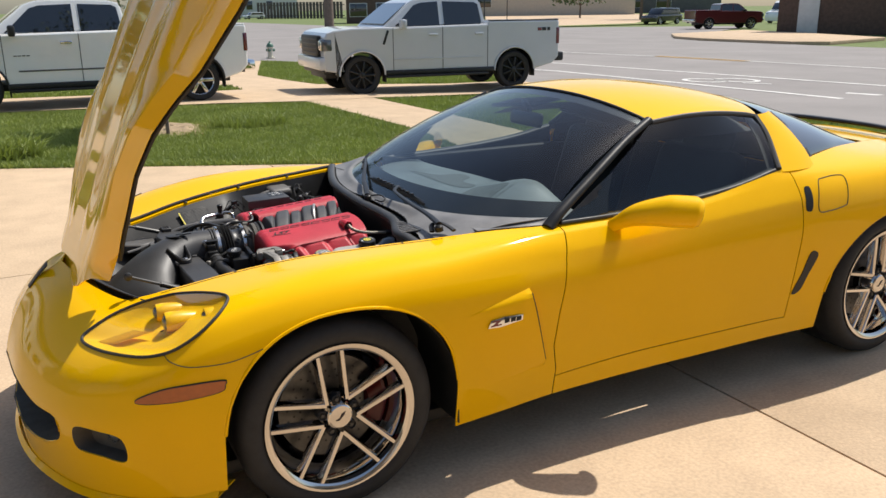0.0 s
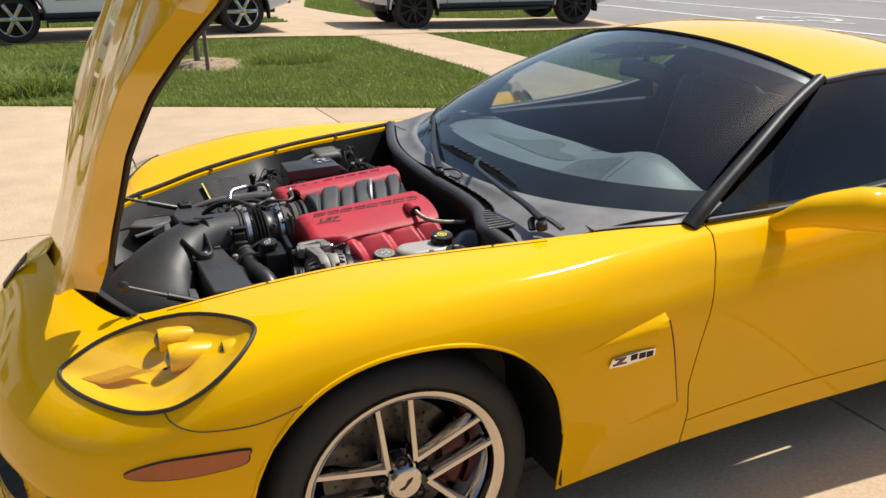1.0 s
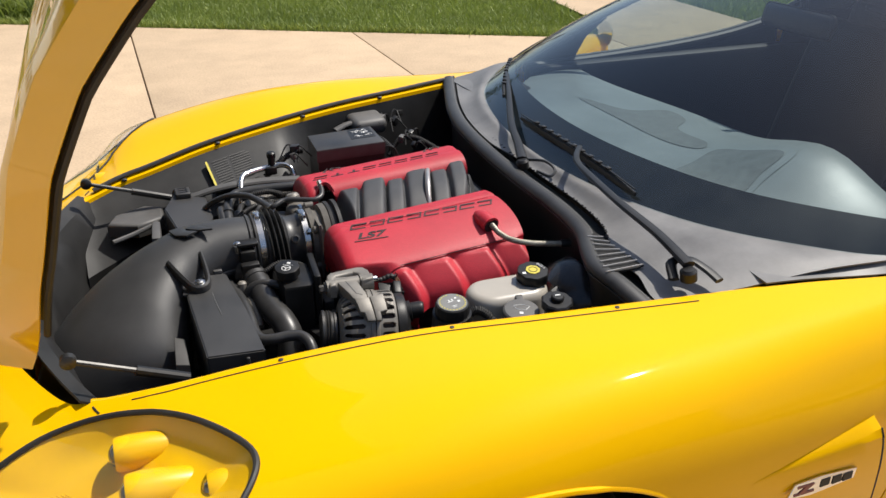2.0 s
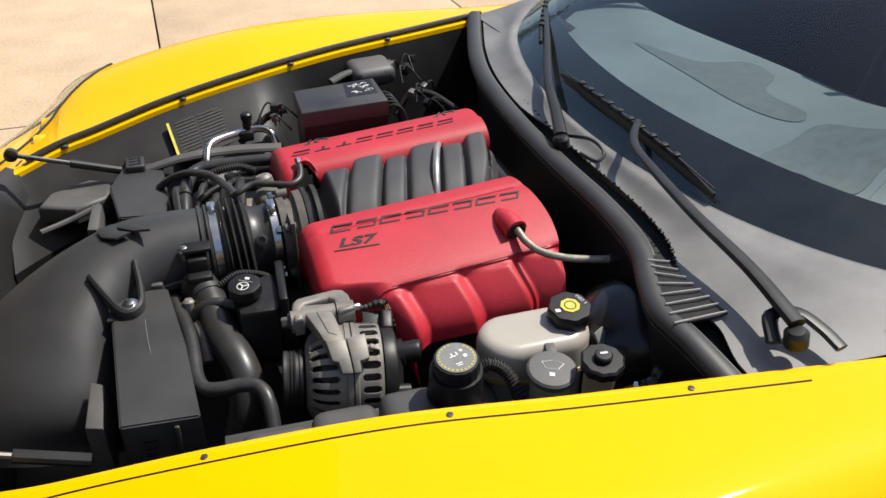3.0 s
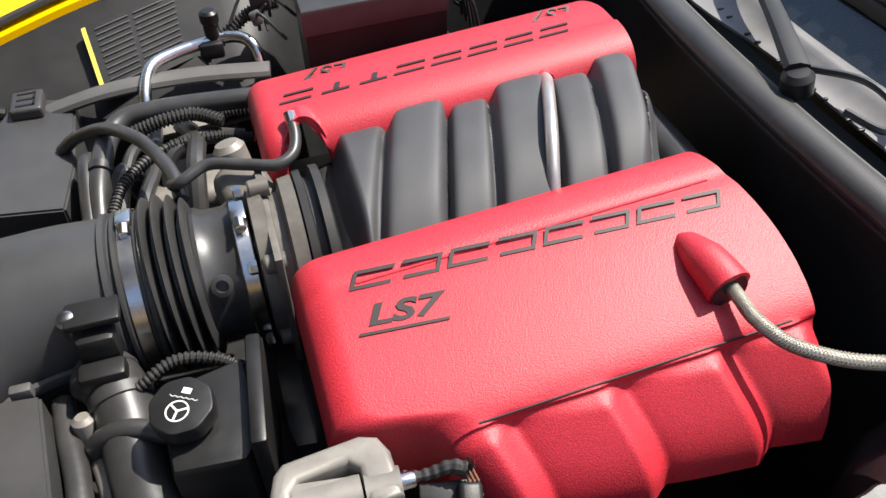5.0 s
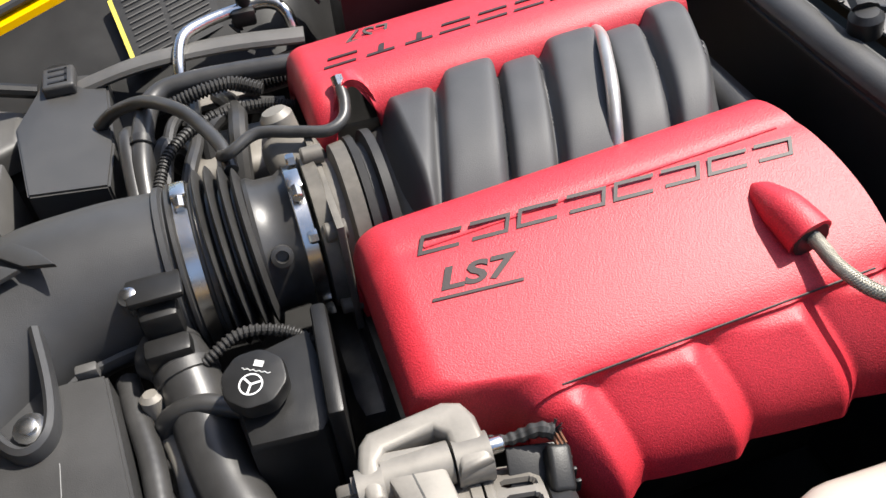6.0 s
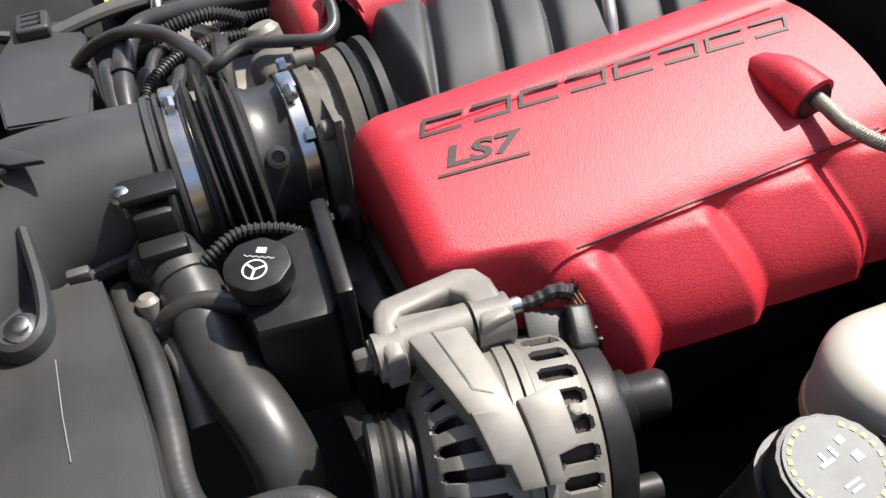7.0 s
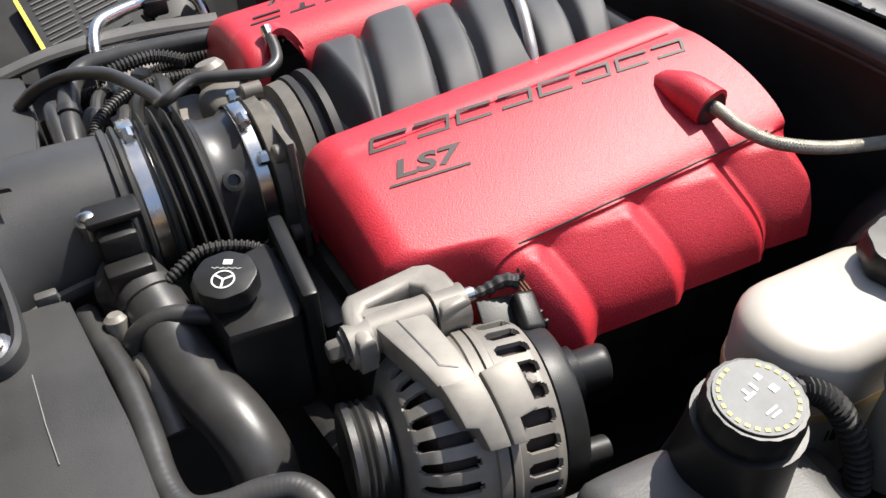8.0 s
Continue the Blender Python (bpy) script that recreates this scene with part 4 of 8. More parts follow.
        fd = skin_loop([(2.15, .895, .885), (2.19, .887, .90), (2.27, .887, .903), (2.305, .90, .889), (2.285, .945, .80), (2.265, .947, .782), (2.18, .945, .770), (2.12, .938, .78)], 60, s, .0005)
        part("filler_flap_line", tube_bm([tuple(p) for p in fd], .0022, 6, closed=True), RUBBER, car)
        dh = skin_loop([(2.066, .897, .872), (2.092, .9, .872), (2.094, .92, .82), (2.082, .934, .78), (2.055, .93, .784), (2.058, .915, .83)], 36, s, .002)
        part("door_handle_recess", disc_bm(dh, s, .002, 4), BLACK_PLASTIC, car, thick=.003, out=(2, 0, .5))
        # mirror: stalk and teardrop housing
        line = [(1.105, s * .835, .815), (1.12, s * .875, .845), (1.16, s * .925, .876), (1.24, s * .985, .890), (1.31, s * 1.03, .888), (1.345, s * 1.055, .882)]
        line = [(x, y, z - (.07 if s > 0 else 0)) for x, y, z in line]
        rad = lambda f: float(np.interp(f, (0, .2, .4, .62, .85, .96, 1.0), (.026, .030, .046, .064, .064, .050, .014)))
        mirror = part("door_mirror", tube_bm(line, rad, 18, 40, flat=.92), YELLOW, car, "yellow teardrop door mirror")
        part("mirror_foot", lathe_bm([(.036, -.012), (.036, .0), (.031, .006)], 24, aim((1.103, s * .832, .812), (.2, s * .7, .6))), RUBBER, mirror)
        part("mirror_glass", lathe_bm([(.046, 0), (.044, .003), (0, .004)], 28, aim((1.345, s * 1.0, .882), (.95, s * .05, 0)) ), CHROME, mirror)
    # mouth of the bumper
    loop = [(x, -y, z) for x, y, z in GRILLE] + [(x, y, z) for x, y, z in GRILLE[-2:0:-1]]
    pts = [Vector(p) for p in spline(loop, 80, True)]
    outer = [on_skin((p.x, p.y, p.z), -1 if p.y <= 0 else 1, .002) for p in pts]
    inner = [Vector((p.x + .10, p.y * .93, p.z)) for p in outer]
    back = [Vector((p.x + .105, p.y * .5, .31)) for p in outer]
    part("grille_mouth", grid_bm([outer + [outer[0]], inner + [inner[0]], back + [back[0]]]), POCKET, car, "dark grille mouth")
    bars = bmesh.new()
    for k in range(5):
        z = .25 + .03 * k
        tube_bm([(-.74, -.5, z), (-.82, -.25, z), (-.84, 0, z), (-.82, .25, z), (-.74, .5, z)], .004, 6, 24, bars)
    part("grille_bars", bars, BLACK_PLASTIC, car)
    # chin splitter and floor close the car below
    lip = spline(both([(x, y, z) for x, y, z in LINE_SILL[:6]]), 60)
    rows = [[(p[0], p[1], p[2] + .002), (p[0] - .012, p[1] * 1.012, p[2] - .012), (p[0] + .06, p[1] * .93, p[2] - .01)] for p in lip]
    part("chin_splitter", grid_bm(rows), YELLOW, car, thick=.004)
    part("underbody", box_bm((1.35, 0, .17), (3.5, 1.45, .05), .01), INNER, car, "black underbody")
    # nose emblem: crossed pennants as plain shapes
    e = on_skin((-.785, 0, .69), -1, .003)
    m = aim(e, (-.75, 0, .66), 90)
    part("nose_emblem", prism_bm([(-.05, -.02), (0, -.012), (.05, -.03), (.055, .02), (.0, .028), (-.055, .022)], .004, .001, m), COVER_DARK, car, "dark enamel nose emblem")


POCKET = make_mat("pocket_plastic", (.11, .095, .075), .75, 0, .2, 12, bump=.2, bump_scale=400, spec=.15)
BEZEL = make_mat("lamp_bezel_yellow", (.86, .50, .002), .35, 0, .03, 20, coat=.3)
LAMP_DARK = make_mat("lamp_lens_dark", (.10, .11, .12), .05, .3, .1, 30, coat=1)
build_body_details()


# ---- cabin ----
DASH_DARK = make_mat("dash_mesh", (.075, .088, .088), .6, 0, .2, 40, bump=.5, bump_scale=700)


def build_cabin():
    part("cabin_floor", box_bm((1.6, 0, .24), (1.7, 1.5, .06), .01), INNER, car)
    part("bulkhead", box_bm((.80, 0, .56), (.05, 1.55, .55), .01), INNER, car)
    part("cargo_cover", box_bm((2.62, 0, .905), (.62, 1.30, .02), .006), LEATHER, car)
    part("rear_bulkhead", box_bm((2.32, 0, .58), (.05, 1.5, .62), .02), LEATHER, car)
    for s in (-1, 1):
        part("door_trim", box_bm((1.5, s * .775, .60), (1.2, .06, .50), .02), LEATHER, car)
    rows = []
    for i in range(33):
        y = -.74 + 1.48 * i / 32
        ay = abs(y)
        row = []
        for k in range(17):
            f = k / 16
            x0 = .60 + .30 * (ay / .74) ** 2.4
            x1 = 1.16 + .03 * math.cos(y * 5)
            hump = .072 * math.exp(-((y + .37) / .19) ** 2) * smoothstep(.25, .8, f)
            z = .842 + .012 * math.sin(f * 3) + hump - .16 * smoothstep(.86, 1.0, f) - .02 * (ay / .74) ** 2
            row.append((x0 + (x1 - x0) * f, y, z))
        rows.append(row)
    dash = part("dashboard", grid_bm(rows), DASH, car, "grey-green padded dashboard top", thick=.01)
    part("dash_face", box_bm((1.12, 0, .63), (.10, 1.45, .25), .03), LEATHER, car)

    def dash_z(x, y):
        ay = abs(y)
        x0 = .60 + .30 * (ay / .74) ** 2.4
        f = (x - x0) / (1.16 + .03 * math.cos(y * 5) - x0)
        return .842 + .012 * math.sin(f * 3) + .072 * math.exp(-((y + .37) / .19) ** 2) * smoothstep(.25, .8, f) - .16 * smoothstep(.86, 1.0, f) - .02 * (ay / .74) ** 2

    def dash_patch(name, outline, material, lift):
        loop = spline([(a, b, 0) for a, b in outline], 48, True)
        c = loop.mean(0)
        rows = []
        for k in range(9):
            q = [p + (c - p) * (k / 8.05) for p in loop]
            rows.append([(p[0], p[1], dash_z(p[0], p[1]) + lift) for p in q + q[:1]])
        part(name, grid_bm(rows), material, dash, out=(.9, 0, 0))
    dash_patch("hud_rim", [(.705, -.222), (.80, -.198), (.945, -.165), (.972, -.25), (1.00, -.355), (.88, -.392), (.76, -.425), (.73, -.32)], DASH, .0015)
    dash_patch("hud_recess", [(.750, -.238), (.83, -.215), (.917, -.192), (.945, -.262), (.973, -.343), (.89, -.370), (.810, -.393), (.78, -.31)], DASH_DARK, .003)
    dash_patch("speaker_grille", [(.875, .385), (.930, .215), (1.035, .175), (1.03, .08), (.955, .01), (.945, -.115), (.895, -.150), (.863, -.045), (.862, .15)], DASH_DARK, .0015)
    for s in (-1, 1):
        seat = new("seat")
        seat.parent = car
        seat["label"] = "dark leather bucket seat"
        part("cushion", box_bm((1.58, s * .37, .40), (.52, .50, .16), .06, segments=3), LEATHER, seat)
        part("backrest", box_bm((1.93, s * .37, .68), (.15, .48, .62), .06, Matrix.Rotation(radians(18), 4, 'Y'), segments=3), LEATHER, seat)
        part("headrest", box_bm((2.04, s * .37, 1.0), (.10, .28, .17), .045, Matrix.Rotation(radians(16), 4, 'Y'), segments=3), LEATHER, seat)
    wheel = part("steering_wheel", lathe_bm([(.18 + .014 * math.cos(a), .014 * math.sin(a)) for a in [2 * math.pi * k / 8 for k in range(9)]], 40, aim((1.26, -.37, .66), (.85, 0, .5))), LEATHER, car)
    part("wheel_boss", lathe_bm([(.07, -.03), (.065, .0), (.03, .012), (0, .014)], 24, aim((1.255, -.37, .655), (.85, 0, .5))), LEATHER, car)
    for a in (0, 120, 240):
        m = aim((1.26, -.37, .66), (.85, 0, .5), a)
        part("wheel_spoke", box_spoke(m), LEATHER, car)
    part("mirror_interior", box_bm((1.28, 0, 1.115), (.03, .25, .065), .02, pose(0, 0, 0, 0, 10, 0), segments=3), BLACK_PLASTIC, car, "black interior mirror")
    part("mirror_stem", tube_bm([(1.30, 0, 1.12), (1.29, 0, 1.17), (1.26, 0, 1.195)], .012, 8, 8), BLACK_PLASTIC, car)
    for s in (-1, 1):
        part("sun_visor", box_bm((1.47, s * .30, 1.150), (.16, .40, .018), .008, pose(0, 0, 0, s * -6, -8, 0), segments=3), LEATHER, car)
    part("headliner", grid_bm([[(x, y, 1.16 - .1 * (abs(y) / .6) ** 2) for y in np.linspace(-.58, .58, 9)] for x in np.linspace(1.45, 2.1, 5)]), LEATHER, car)


def box_spoke(m):
    own = box_bm((.10, 0, 0), (.15, .03, .012), .004)
    own.transform(m)
    return own


build_cabin()


# ---- engine bay ----
def strip(name, points, across, material, parent, label="", thick=.003, out=None):
    """A ribbon along a line: each point is spread by the given offsets."""
    rows = [[tuple(np.array(p) + np.array(o)) for o in across] for p in points]
    return part(name, grid_bm(rows), material, parent, label, thick=thick, out=out)


SEAL_LINE = [(.60, .735, .835), (.558, .625, .832), (.500, .46, .83), (.462, .30, .828), (.442, .10, .826), (.436, -.10, .825), (.440, -.27, .823), (.430, -.39, .82), (.402, -.465, .816), (.380, -.53, .814), (.384, -.60, .812), (.394, -.675, .800)]


def build_bay():
    for s in (-1, 1):
        xs = np.linspace(-.53, .62, 60)
        edge = [np.array((x, s * edge_at(x)[0], edge_at(x)[1])) for x in xs]
        # paint-coloured flange with bolts, then the black inner fender
        strip("fender_flange", edge, [(0, s * .003, -.002), (0, -s * .007, -.004), (0, -s * .014, -.007), (0, -s * .017, -.024)], YELLOW, car, out=(0, 0, 0))
        if s < 0:
            groove = [on_skin((e[0], e[1] - .016, e[2]), s, .0004) for e in edge[4:52]]
            part("flange_line", tube_bm(groove, .0012, 6), RUBBER, car)
            for k in (16, 30, 44):
                e = on_skin((edge[k][0], edge[k][1] - .006, edge[k][2]), s, .0005)
                part("flange_bolt", lathe_bm([(.0042, -.001), (.0042, .0006), (.002, .001)], 10, aim(tuple(e), (0, 0, 1))), DARK_METAL, car)
        if s > 0:
            part("fender_seal", tube_bm([tuple(e + np.array((0, s * .001, .005))) for e in edge[2:]], .0075, 8, flat=.8), SEAL, car, "black rubber hood seal strip")
        for k in range(6, 60, 13) if s > 0 else ():
            e = edge[k] + np.array((0, -s * .011, -.005))
            part("flange_bolt", lathe_bm([(.007, 0), (.007, .004), (.003, .006)], 8, aim(tuple(e), (0, 0, 1))), DARK_METAL, car)
        rows = []
        for x, e in zip(xs, edge):
            if s > 0:
                o = [(.0155, -.016), (.05, -.05), (.13, -.085), (.185, -.13), (.20, -.25), (.21, -.45)]
            else:
                o = [(.0155, -.016), (.04, -.06), (.05, -.12), (.06, -.20), (.07, -.30), (.08, -.45)]
            if s > 0:
                q = smoothstep(.0, .14, x)
                steep = [(.0155, -.016), (.032, -.08), (.045, -.16), (.06, -.25), (.08, -.35), (.10, -.45)]
                o = [(a + (c - a) * q, b + (d - b) * q) for (a, b), (c, d) in zip(o, steep)]
            rows.append([(e[0], e[1] - s * dy, e[2] + dz) for dy, dz in o])
        part("inner_fender", grid_bm(rows), INNER, car, "black moulded inner fender")
    part("bay_floor", box_bm((-.05, 0, .31), (1.15, 1.2, .03), .005), INNER, car)
    # radiator support across the front
    rows = []
    for i in range(25):
        y = -.46 + .92 * i / 24
        x0 = -.53 - .13 * (1 - (abs(y) / .46) ** 1.6)
        rows.append([(x0, y, .715), (x0 + .03, y, .70), (x0 + .06, y, .64 + .012 * math.cos(y * 30)), (x0 + .085, y, .50), (x0 + .09, y, .32)])
    part("radiator_support", grid_bm(rows), INNER, car, "black plastic radiator support", thick=.004)
    # firewall, cowl and its seal
    line = spline(SEAL_LINE, 70)
    strip("firewall", line, [(-.004, 0, 0), (.004, 0, -.05), (.012, 0, -.14), (.02, 0, -.28), (.03, 0, -.48)], INNER, car, "black firewall", out=(2, 0, .5))
    part("cowl_seal", tube_bm([tuple(p + np.array((.002, 0, .006))) for p in line], .0185, 14, flat=.72), SEAL, car, "thick rubber cowl seal")
    strip("cowl_flange", line, [(-.016, 0, -.004), (-.002, 0, -.001), (.014, 0, .002), (.022, 0, .003)], SEAL, car)
    strip("cowl_gap", line, [(.018, 0, -.004), (.034, 0, -.007), (.056, 0, -.006)], INNER, car, "dark gap behind the cowl seal", out=(.5, 0, 0))
    part("seal_lip", tube_bm([tuple(p + np.array((.013, 0, .014))) for p in line], .0032, 8), GREY_PLASTIC, car)
    base = spline(both(WS_BASE)[::-1], 70)
    rows = []
    for i in range(70):
        gap = .026 + .022 * (1 - smoothstep(-.02, .16, line[i][1])) * smoothstep(-.66, -.58, line[i][1])
        a, b = line[i] + np.array((gap, 0, .012)), base[i] + np.array((.012, 0, .004))
        y = a[1]
        row = []
        for k in range(13):
            f = k / 12
            p = a + (b - a) * f
            p[2] += -.007 * math.sin(math.pi * min(1, f * 1.6)) * (f < .625) + .010 * math.sin(math.pi * f)
            row.append(tuple(p))
        rows.append(row)
    deck = np.array([p for r in rows for p in r])

    def deck_z(x, y):
        d = np.hypot(deck[:, 0] - x, deck[:, 1] - y)
        near = np.argsort(d)[:4]
        w = 1 / (d[near] + 1e-4)
        return float((deck[near, 2] * w).sum() / w.sum())
    part("cowl_panel", grid_bm(rows), COWL, car, "grey weathered cowl panel", thick=.003, out=(.5, 0, 0))
    # cowl ends beside the screen's feet
    for s in (-1, 1):
        rows = []
        for x in np.linspace(.60, .866, 20):
            iy = float(np.interp(x, (.545, .62, .76, .865), (.28, .52, .71, .782)))
            iz = float(np.interp(x, (.545, .62, .76, .865), (.846, .855, .864, .866)))
            oy, oz = edge_at(x)
            oy, oz = max(iy + .004, oy - .006), oz + .001
            rows.append([(x, s * (iy + (oy - iy) * f), iz + .003 + (oz - iz) * f) for f in (0, .25, .5, .75, 1)])
        part("cowl_end", grid_bm(rows), COWL, car, thick=.003, out=(.7, 0, 0))
    # air inlet grille in the cowl
    grille = new("cowl_grille")
    grille.parent = car
    lefts = spline([(.418, -.425, 0), (.410, -.462, 0), (.388, -.522, 0), (.373, -.574, 0)], 9)
    rights = spline([(.442, -.430, 0), (.443, -.486, 0), (.445, -.530, 0), (.450, -.578, 0)], 9)
    sheet = [[(x, y, deck_z(x, y) + .006) for x, y in [tuple(a[:2] + (b[:2] - a[:2]) * q / 6) for q in range(7)]] for a, b in zip(lefts, rights)]
    part("grille_mesh", grid_bm(sheet), GRILLE_MESH, grille, thick=.003, out=(.4, -.5, 0))
    for a, b in list(zip(lefts, rights))[1:]:
        part("grille_slat", tube_bm([(a[0], a[1], deck_z(a[0], a[1]) + .0090), (b[0], b[1], deck_z(b[0], b[1]) + .0090)], .0013, 6), SLAT, grille)
    for k in range(34):
        f = k / 33
        p = spline(SEAL_LINE, 120)[int(40 + 50 * f)]
        part("cowl_clip", box_bm((p[0] + .046, p[1], p[2] + .013), (.007, .0035, .003), .001), BLACK_PLASTIC, car)
    # wipers
    def wiper(blade, arm, pivot):
        w = new("wiper")
        w.parent = car
        w["label"] = "black wiper arm and blade"
        pts = [Vector(p) for p in blade]
        part("blade", tube_bm(pts, lambda f: .0080 * (1 - .55 * abs(2 * f - 1) ** 2), 8, 40, flat=1.4), RUBBER, w)
        part("blade_frame", tube_bm([p + Vector((0, 0, .011)) for p in pts], lambda f: .0055 * (1 - .7 * abs(2 * f - 1)), 6, 40, flat=.7), BLACK_PLASTIC, w)
        sp = spline(blade, 30)
        for k in range(5, 25, 2):
            part("blade_clip", box_bm(tuple(sp[k] + np.array((0, 0, .014))), (.014, .012, .006), .002, Matrix.Rotation(math.atan2(*(sp[k + 1] - sp[k])[[1, 0]]), 4, 'Z')), BLACK_PLASTIC, w)
        part("arm", tube_bm(arm, lambda f: .013 - .007 * f, 8, 40, flat=.55), BLACK_PLASTIC, w)
        part("pivot", lathe_bm([(.015, -.015), (.015, .002), (.010, .007), (0, .008)], 18, aim(pivot, (-.2, 0, 1))), BLACK_PLASTIC, w)
    wiper([(.573, .167, .882), (.572, .04, .882), (.575, -.09, .880), (.578, -.22, .875), (.578, -.352, .868)],
          [(.478, -.665, .872), (.486, -.56, .884), (.488, -.43, .893), (.502, -.29, .899), (.514, -.222, .901), (.535, -.178, .903), (.575, -.125, .900)], (.474, -.672, .862))
    wiper([(.60, .33, .895), (.66, .45, .893), (.73, .58, .89), (.80, .70, .882), (.84, .765, .875)],
          [(.462, -.06, .862), (.49, .02, .872), (.53, .14, .885), (.62, .34, .902), (.70, .52, .906)], (.460, -.065, .856))
    part("washer_tube", tube_bm([(.478, -.05, .855), (.50, -.10, .865), (.505, -.14, .858), (.485, -.155, .85), (.47, -.12, .852)], .0035, 6, 24), HOSE, car)
    part("cowl_clip_large", tube_bm([(.455, -.66, .845), (.47, -.63, .862), (.50, -.64, .866), (.515, -.67, .858), (.52, -.70, .85)], .010, 8, 20, flat=.5), BLACK_PLASTIC, car)


GRILLE_MESH = make_mat("grille_mesh", (.02, .0195, .019), .7, 0, .3, 60, bump=1.0, bump_scale=900, spec=.2)
SLAT = make_mat("slat_plastic", (.32, .31, .30), .5, 0, .15, 30)
COWL = make_mat("cowl_plastic", (0.155, 0.150, 0.145), 0.5, 0, 0.25, 8, bump=0.4, bump_scale=700, rough_vary=.1)
build_bay()


def cover_lift(x):
    return .030 * (x / .38)


def build_covers():
    # left-bank cover: sloped top, ribbed outer flank
    prof = [(-.058, .722), (-.060, .760), (-.066, .771), (-.080, .7765), (-.100, .777), (-.112, .7745), (-.130, .7735), (-.165, .767), (-.205, .7575), (-.238, .747), (-.2540, .7380), (-.2555, .7325), (-.262, .7275),
            (-.276, .716), (-.291, .702), (-.302, .688), (-.3085, .674), (-.3115, .656)]
    fine = spline([(0, a, b) for a, b in prof], 69)[:, 1:]
    ridges = (.086, .178, .270, .345)
    rows = []
    for i in range(101):
        f = i / 100
        row = []
        for k, (y, z) in enumerate(fine):
            g = k / 68
            x0 = -.022
            x1 = .356 + .022 * math.sin(math.pi * min(1, max(0, (-.06 - y) / .26)))
            low = min(1, max(0, (-.2535 - y) / .008))
            x0 = x0 + .075 * smoothstep(.226, .247, -y) + .055 * min(1, max(0, (-.247 - y) / .07))
            x = x0 + (x1 - x0) * f
            d_front = x - x0
            rnd = .030
            yy, zz = y, z + cover_lift(x)
            if d_front < rnd:
                q = 1 - d_front / rnd
                zz -= rnd * (1 - math.sqrt(max(0, 1 - q * q))) * .9
            if low > 0:
                # sawtooth lobes: each rises to a ridge that slants rearward as it falls
                slant = x - .030 * (-.25 - y) / .07
                r = 0
                for j, rx in enumerate(ridges):
                    a = ridges[j - 1] + .026 if j else rx - .075
                    if a <= slant <= rx:
                        r = .25 + .75 * ((slant - a) / (rx - a)) ** .8
                    elif rx < slant < rx + .026:
                        r = 1 - .75 * smoothstep(0, .026, slant - rx)
                if slant > ridges[-1] + .026:
                    r = .25 + min(.75, (slant - ridges[-1] - .026) / .05)
                yy -= low * (.019 * r - .010)
                zz += low * (.010 * r - .007)
            row.append((x, yy, zz))
        rows.append(row)
    # the front face rolls down below the top
    first = rows[0]
    rows[:0] = [[(x + .006, y, min(z, .72) - .055) for x, y, z in first], [(x - .001, y, z - .022 if y > -.25 else z - .01) for x, y, z in first]]
    bm = grid_bm(rows)
    cover = part("engine_cover", bm, COVER_RED, car, "crackle-red engine cover with dark lettering", smooth=42, thick=.004, out=(.2, -.1, .5))

    def on_cover(x, y):
        z = float(np.interp(-y, [-p[0] for p in prof], [p[1] for p in prof])) + cover_lift(x)
        return z
    slope = math.atan2(.767 - .7575, .04)

    def plate(x, y, lift=.0006):
        return Matrix.Translation((x, y, on_cover(x, y) + lift)) @ Matrix.Rotation(slope, 4, 'X') @ Matrix.Rotation(-math.atan2(.030, .38), 4, 'Y')
    # a word as plain slanted bars
    for k in range(8):
        x = .022 + .0413 * k
        m = plate(x, -.1195 - .0768 * (x - .02)) @ Matrix.Rotation(radians(-4.4), 4, 'Z')
        for a0, a1, b0, b1 in ((0, .0345, .0145, .018), (0, .0345, 0, .0035), (0, .0035, .0035, .0145)) if k % 2 == 0 else ((0, .0345, .0145, .018), (.004, .0345, .0, .0035), (.031, .0345, .0035, .0145)):
            part("cover_bar", prism_bm([(a0 + b0 * .4, b0), (a1 + b0 * .4, b0), (a1 + b1 * .4, b1), (a0 + b1 * .4, b1)], .0006, 0, m), COVER_DARK, cover)
    turn = Matrix.Rotation(radians(-5.5), 4, 'Z')
    txt = letters_bm("LS7", .0265, .0006, plate(.0605, -.1525) @ turn @ Matrix(((1.52, .40, 0, 0), (0, 1, 0, 0), (0, 0, 1, 0), (0, 0, 0, 1))), .0008)
    part("cover_lettering", txt, COVER_DARK, cover, "dark recessed lettering")
    part("cover_bar", prism_bm([(-.037, 0), (.036, 0), (.037, .0026), (-.036, .0026)], .0006, 0, plate(.056, -.1685) @ turn), COVER_DARK, cover)
    groove = tube_bm([(x, -.2545, on_cover(x, -.254) - .0002) for x in np.linspace(.088, .350, 20)], .0010, 6)
    part("cover_groove", groove, COVER_DARK, cover)
    step = tube_bm([(x, -.1125, on_cover(x, -.112) - .0006) for x in np.linspace(.03, .350, 20)], .0020, 6)
    part("cover_step", step, COVER_RED, cover)
    boot = tube_bm([(.300, -.158, on_cover(.30, -.158) - .004), (.302, -.180, on_cover(.30, -.18) + .003), (.305, -.203, on_cover(.30, -.203) + .008), (.308, -.224, on_cover(.31, -.224) + .010)],
                   lambda f: float(np.interp(f, (0, .15, .5, 1), (.004, .011, .0175, .0195))), 18, 20)
    part("cover_boot", boot, COVER_RED, cover)
    part("boot_mouth", lathe_bm([(.0172, 0), (.015, .002), (0, .001)], 18, aim((.3084, -.2250, on_cover(.31, -.224) + .010), (.10, -.95, .05))), INNER, cover)
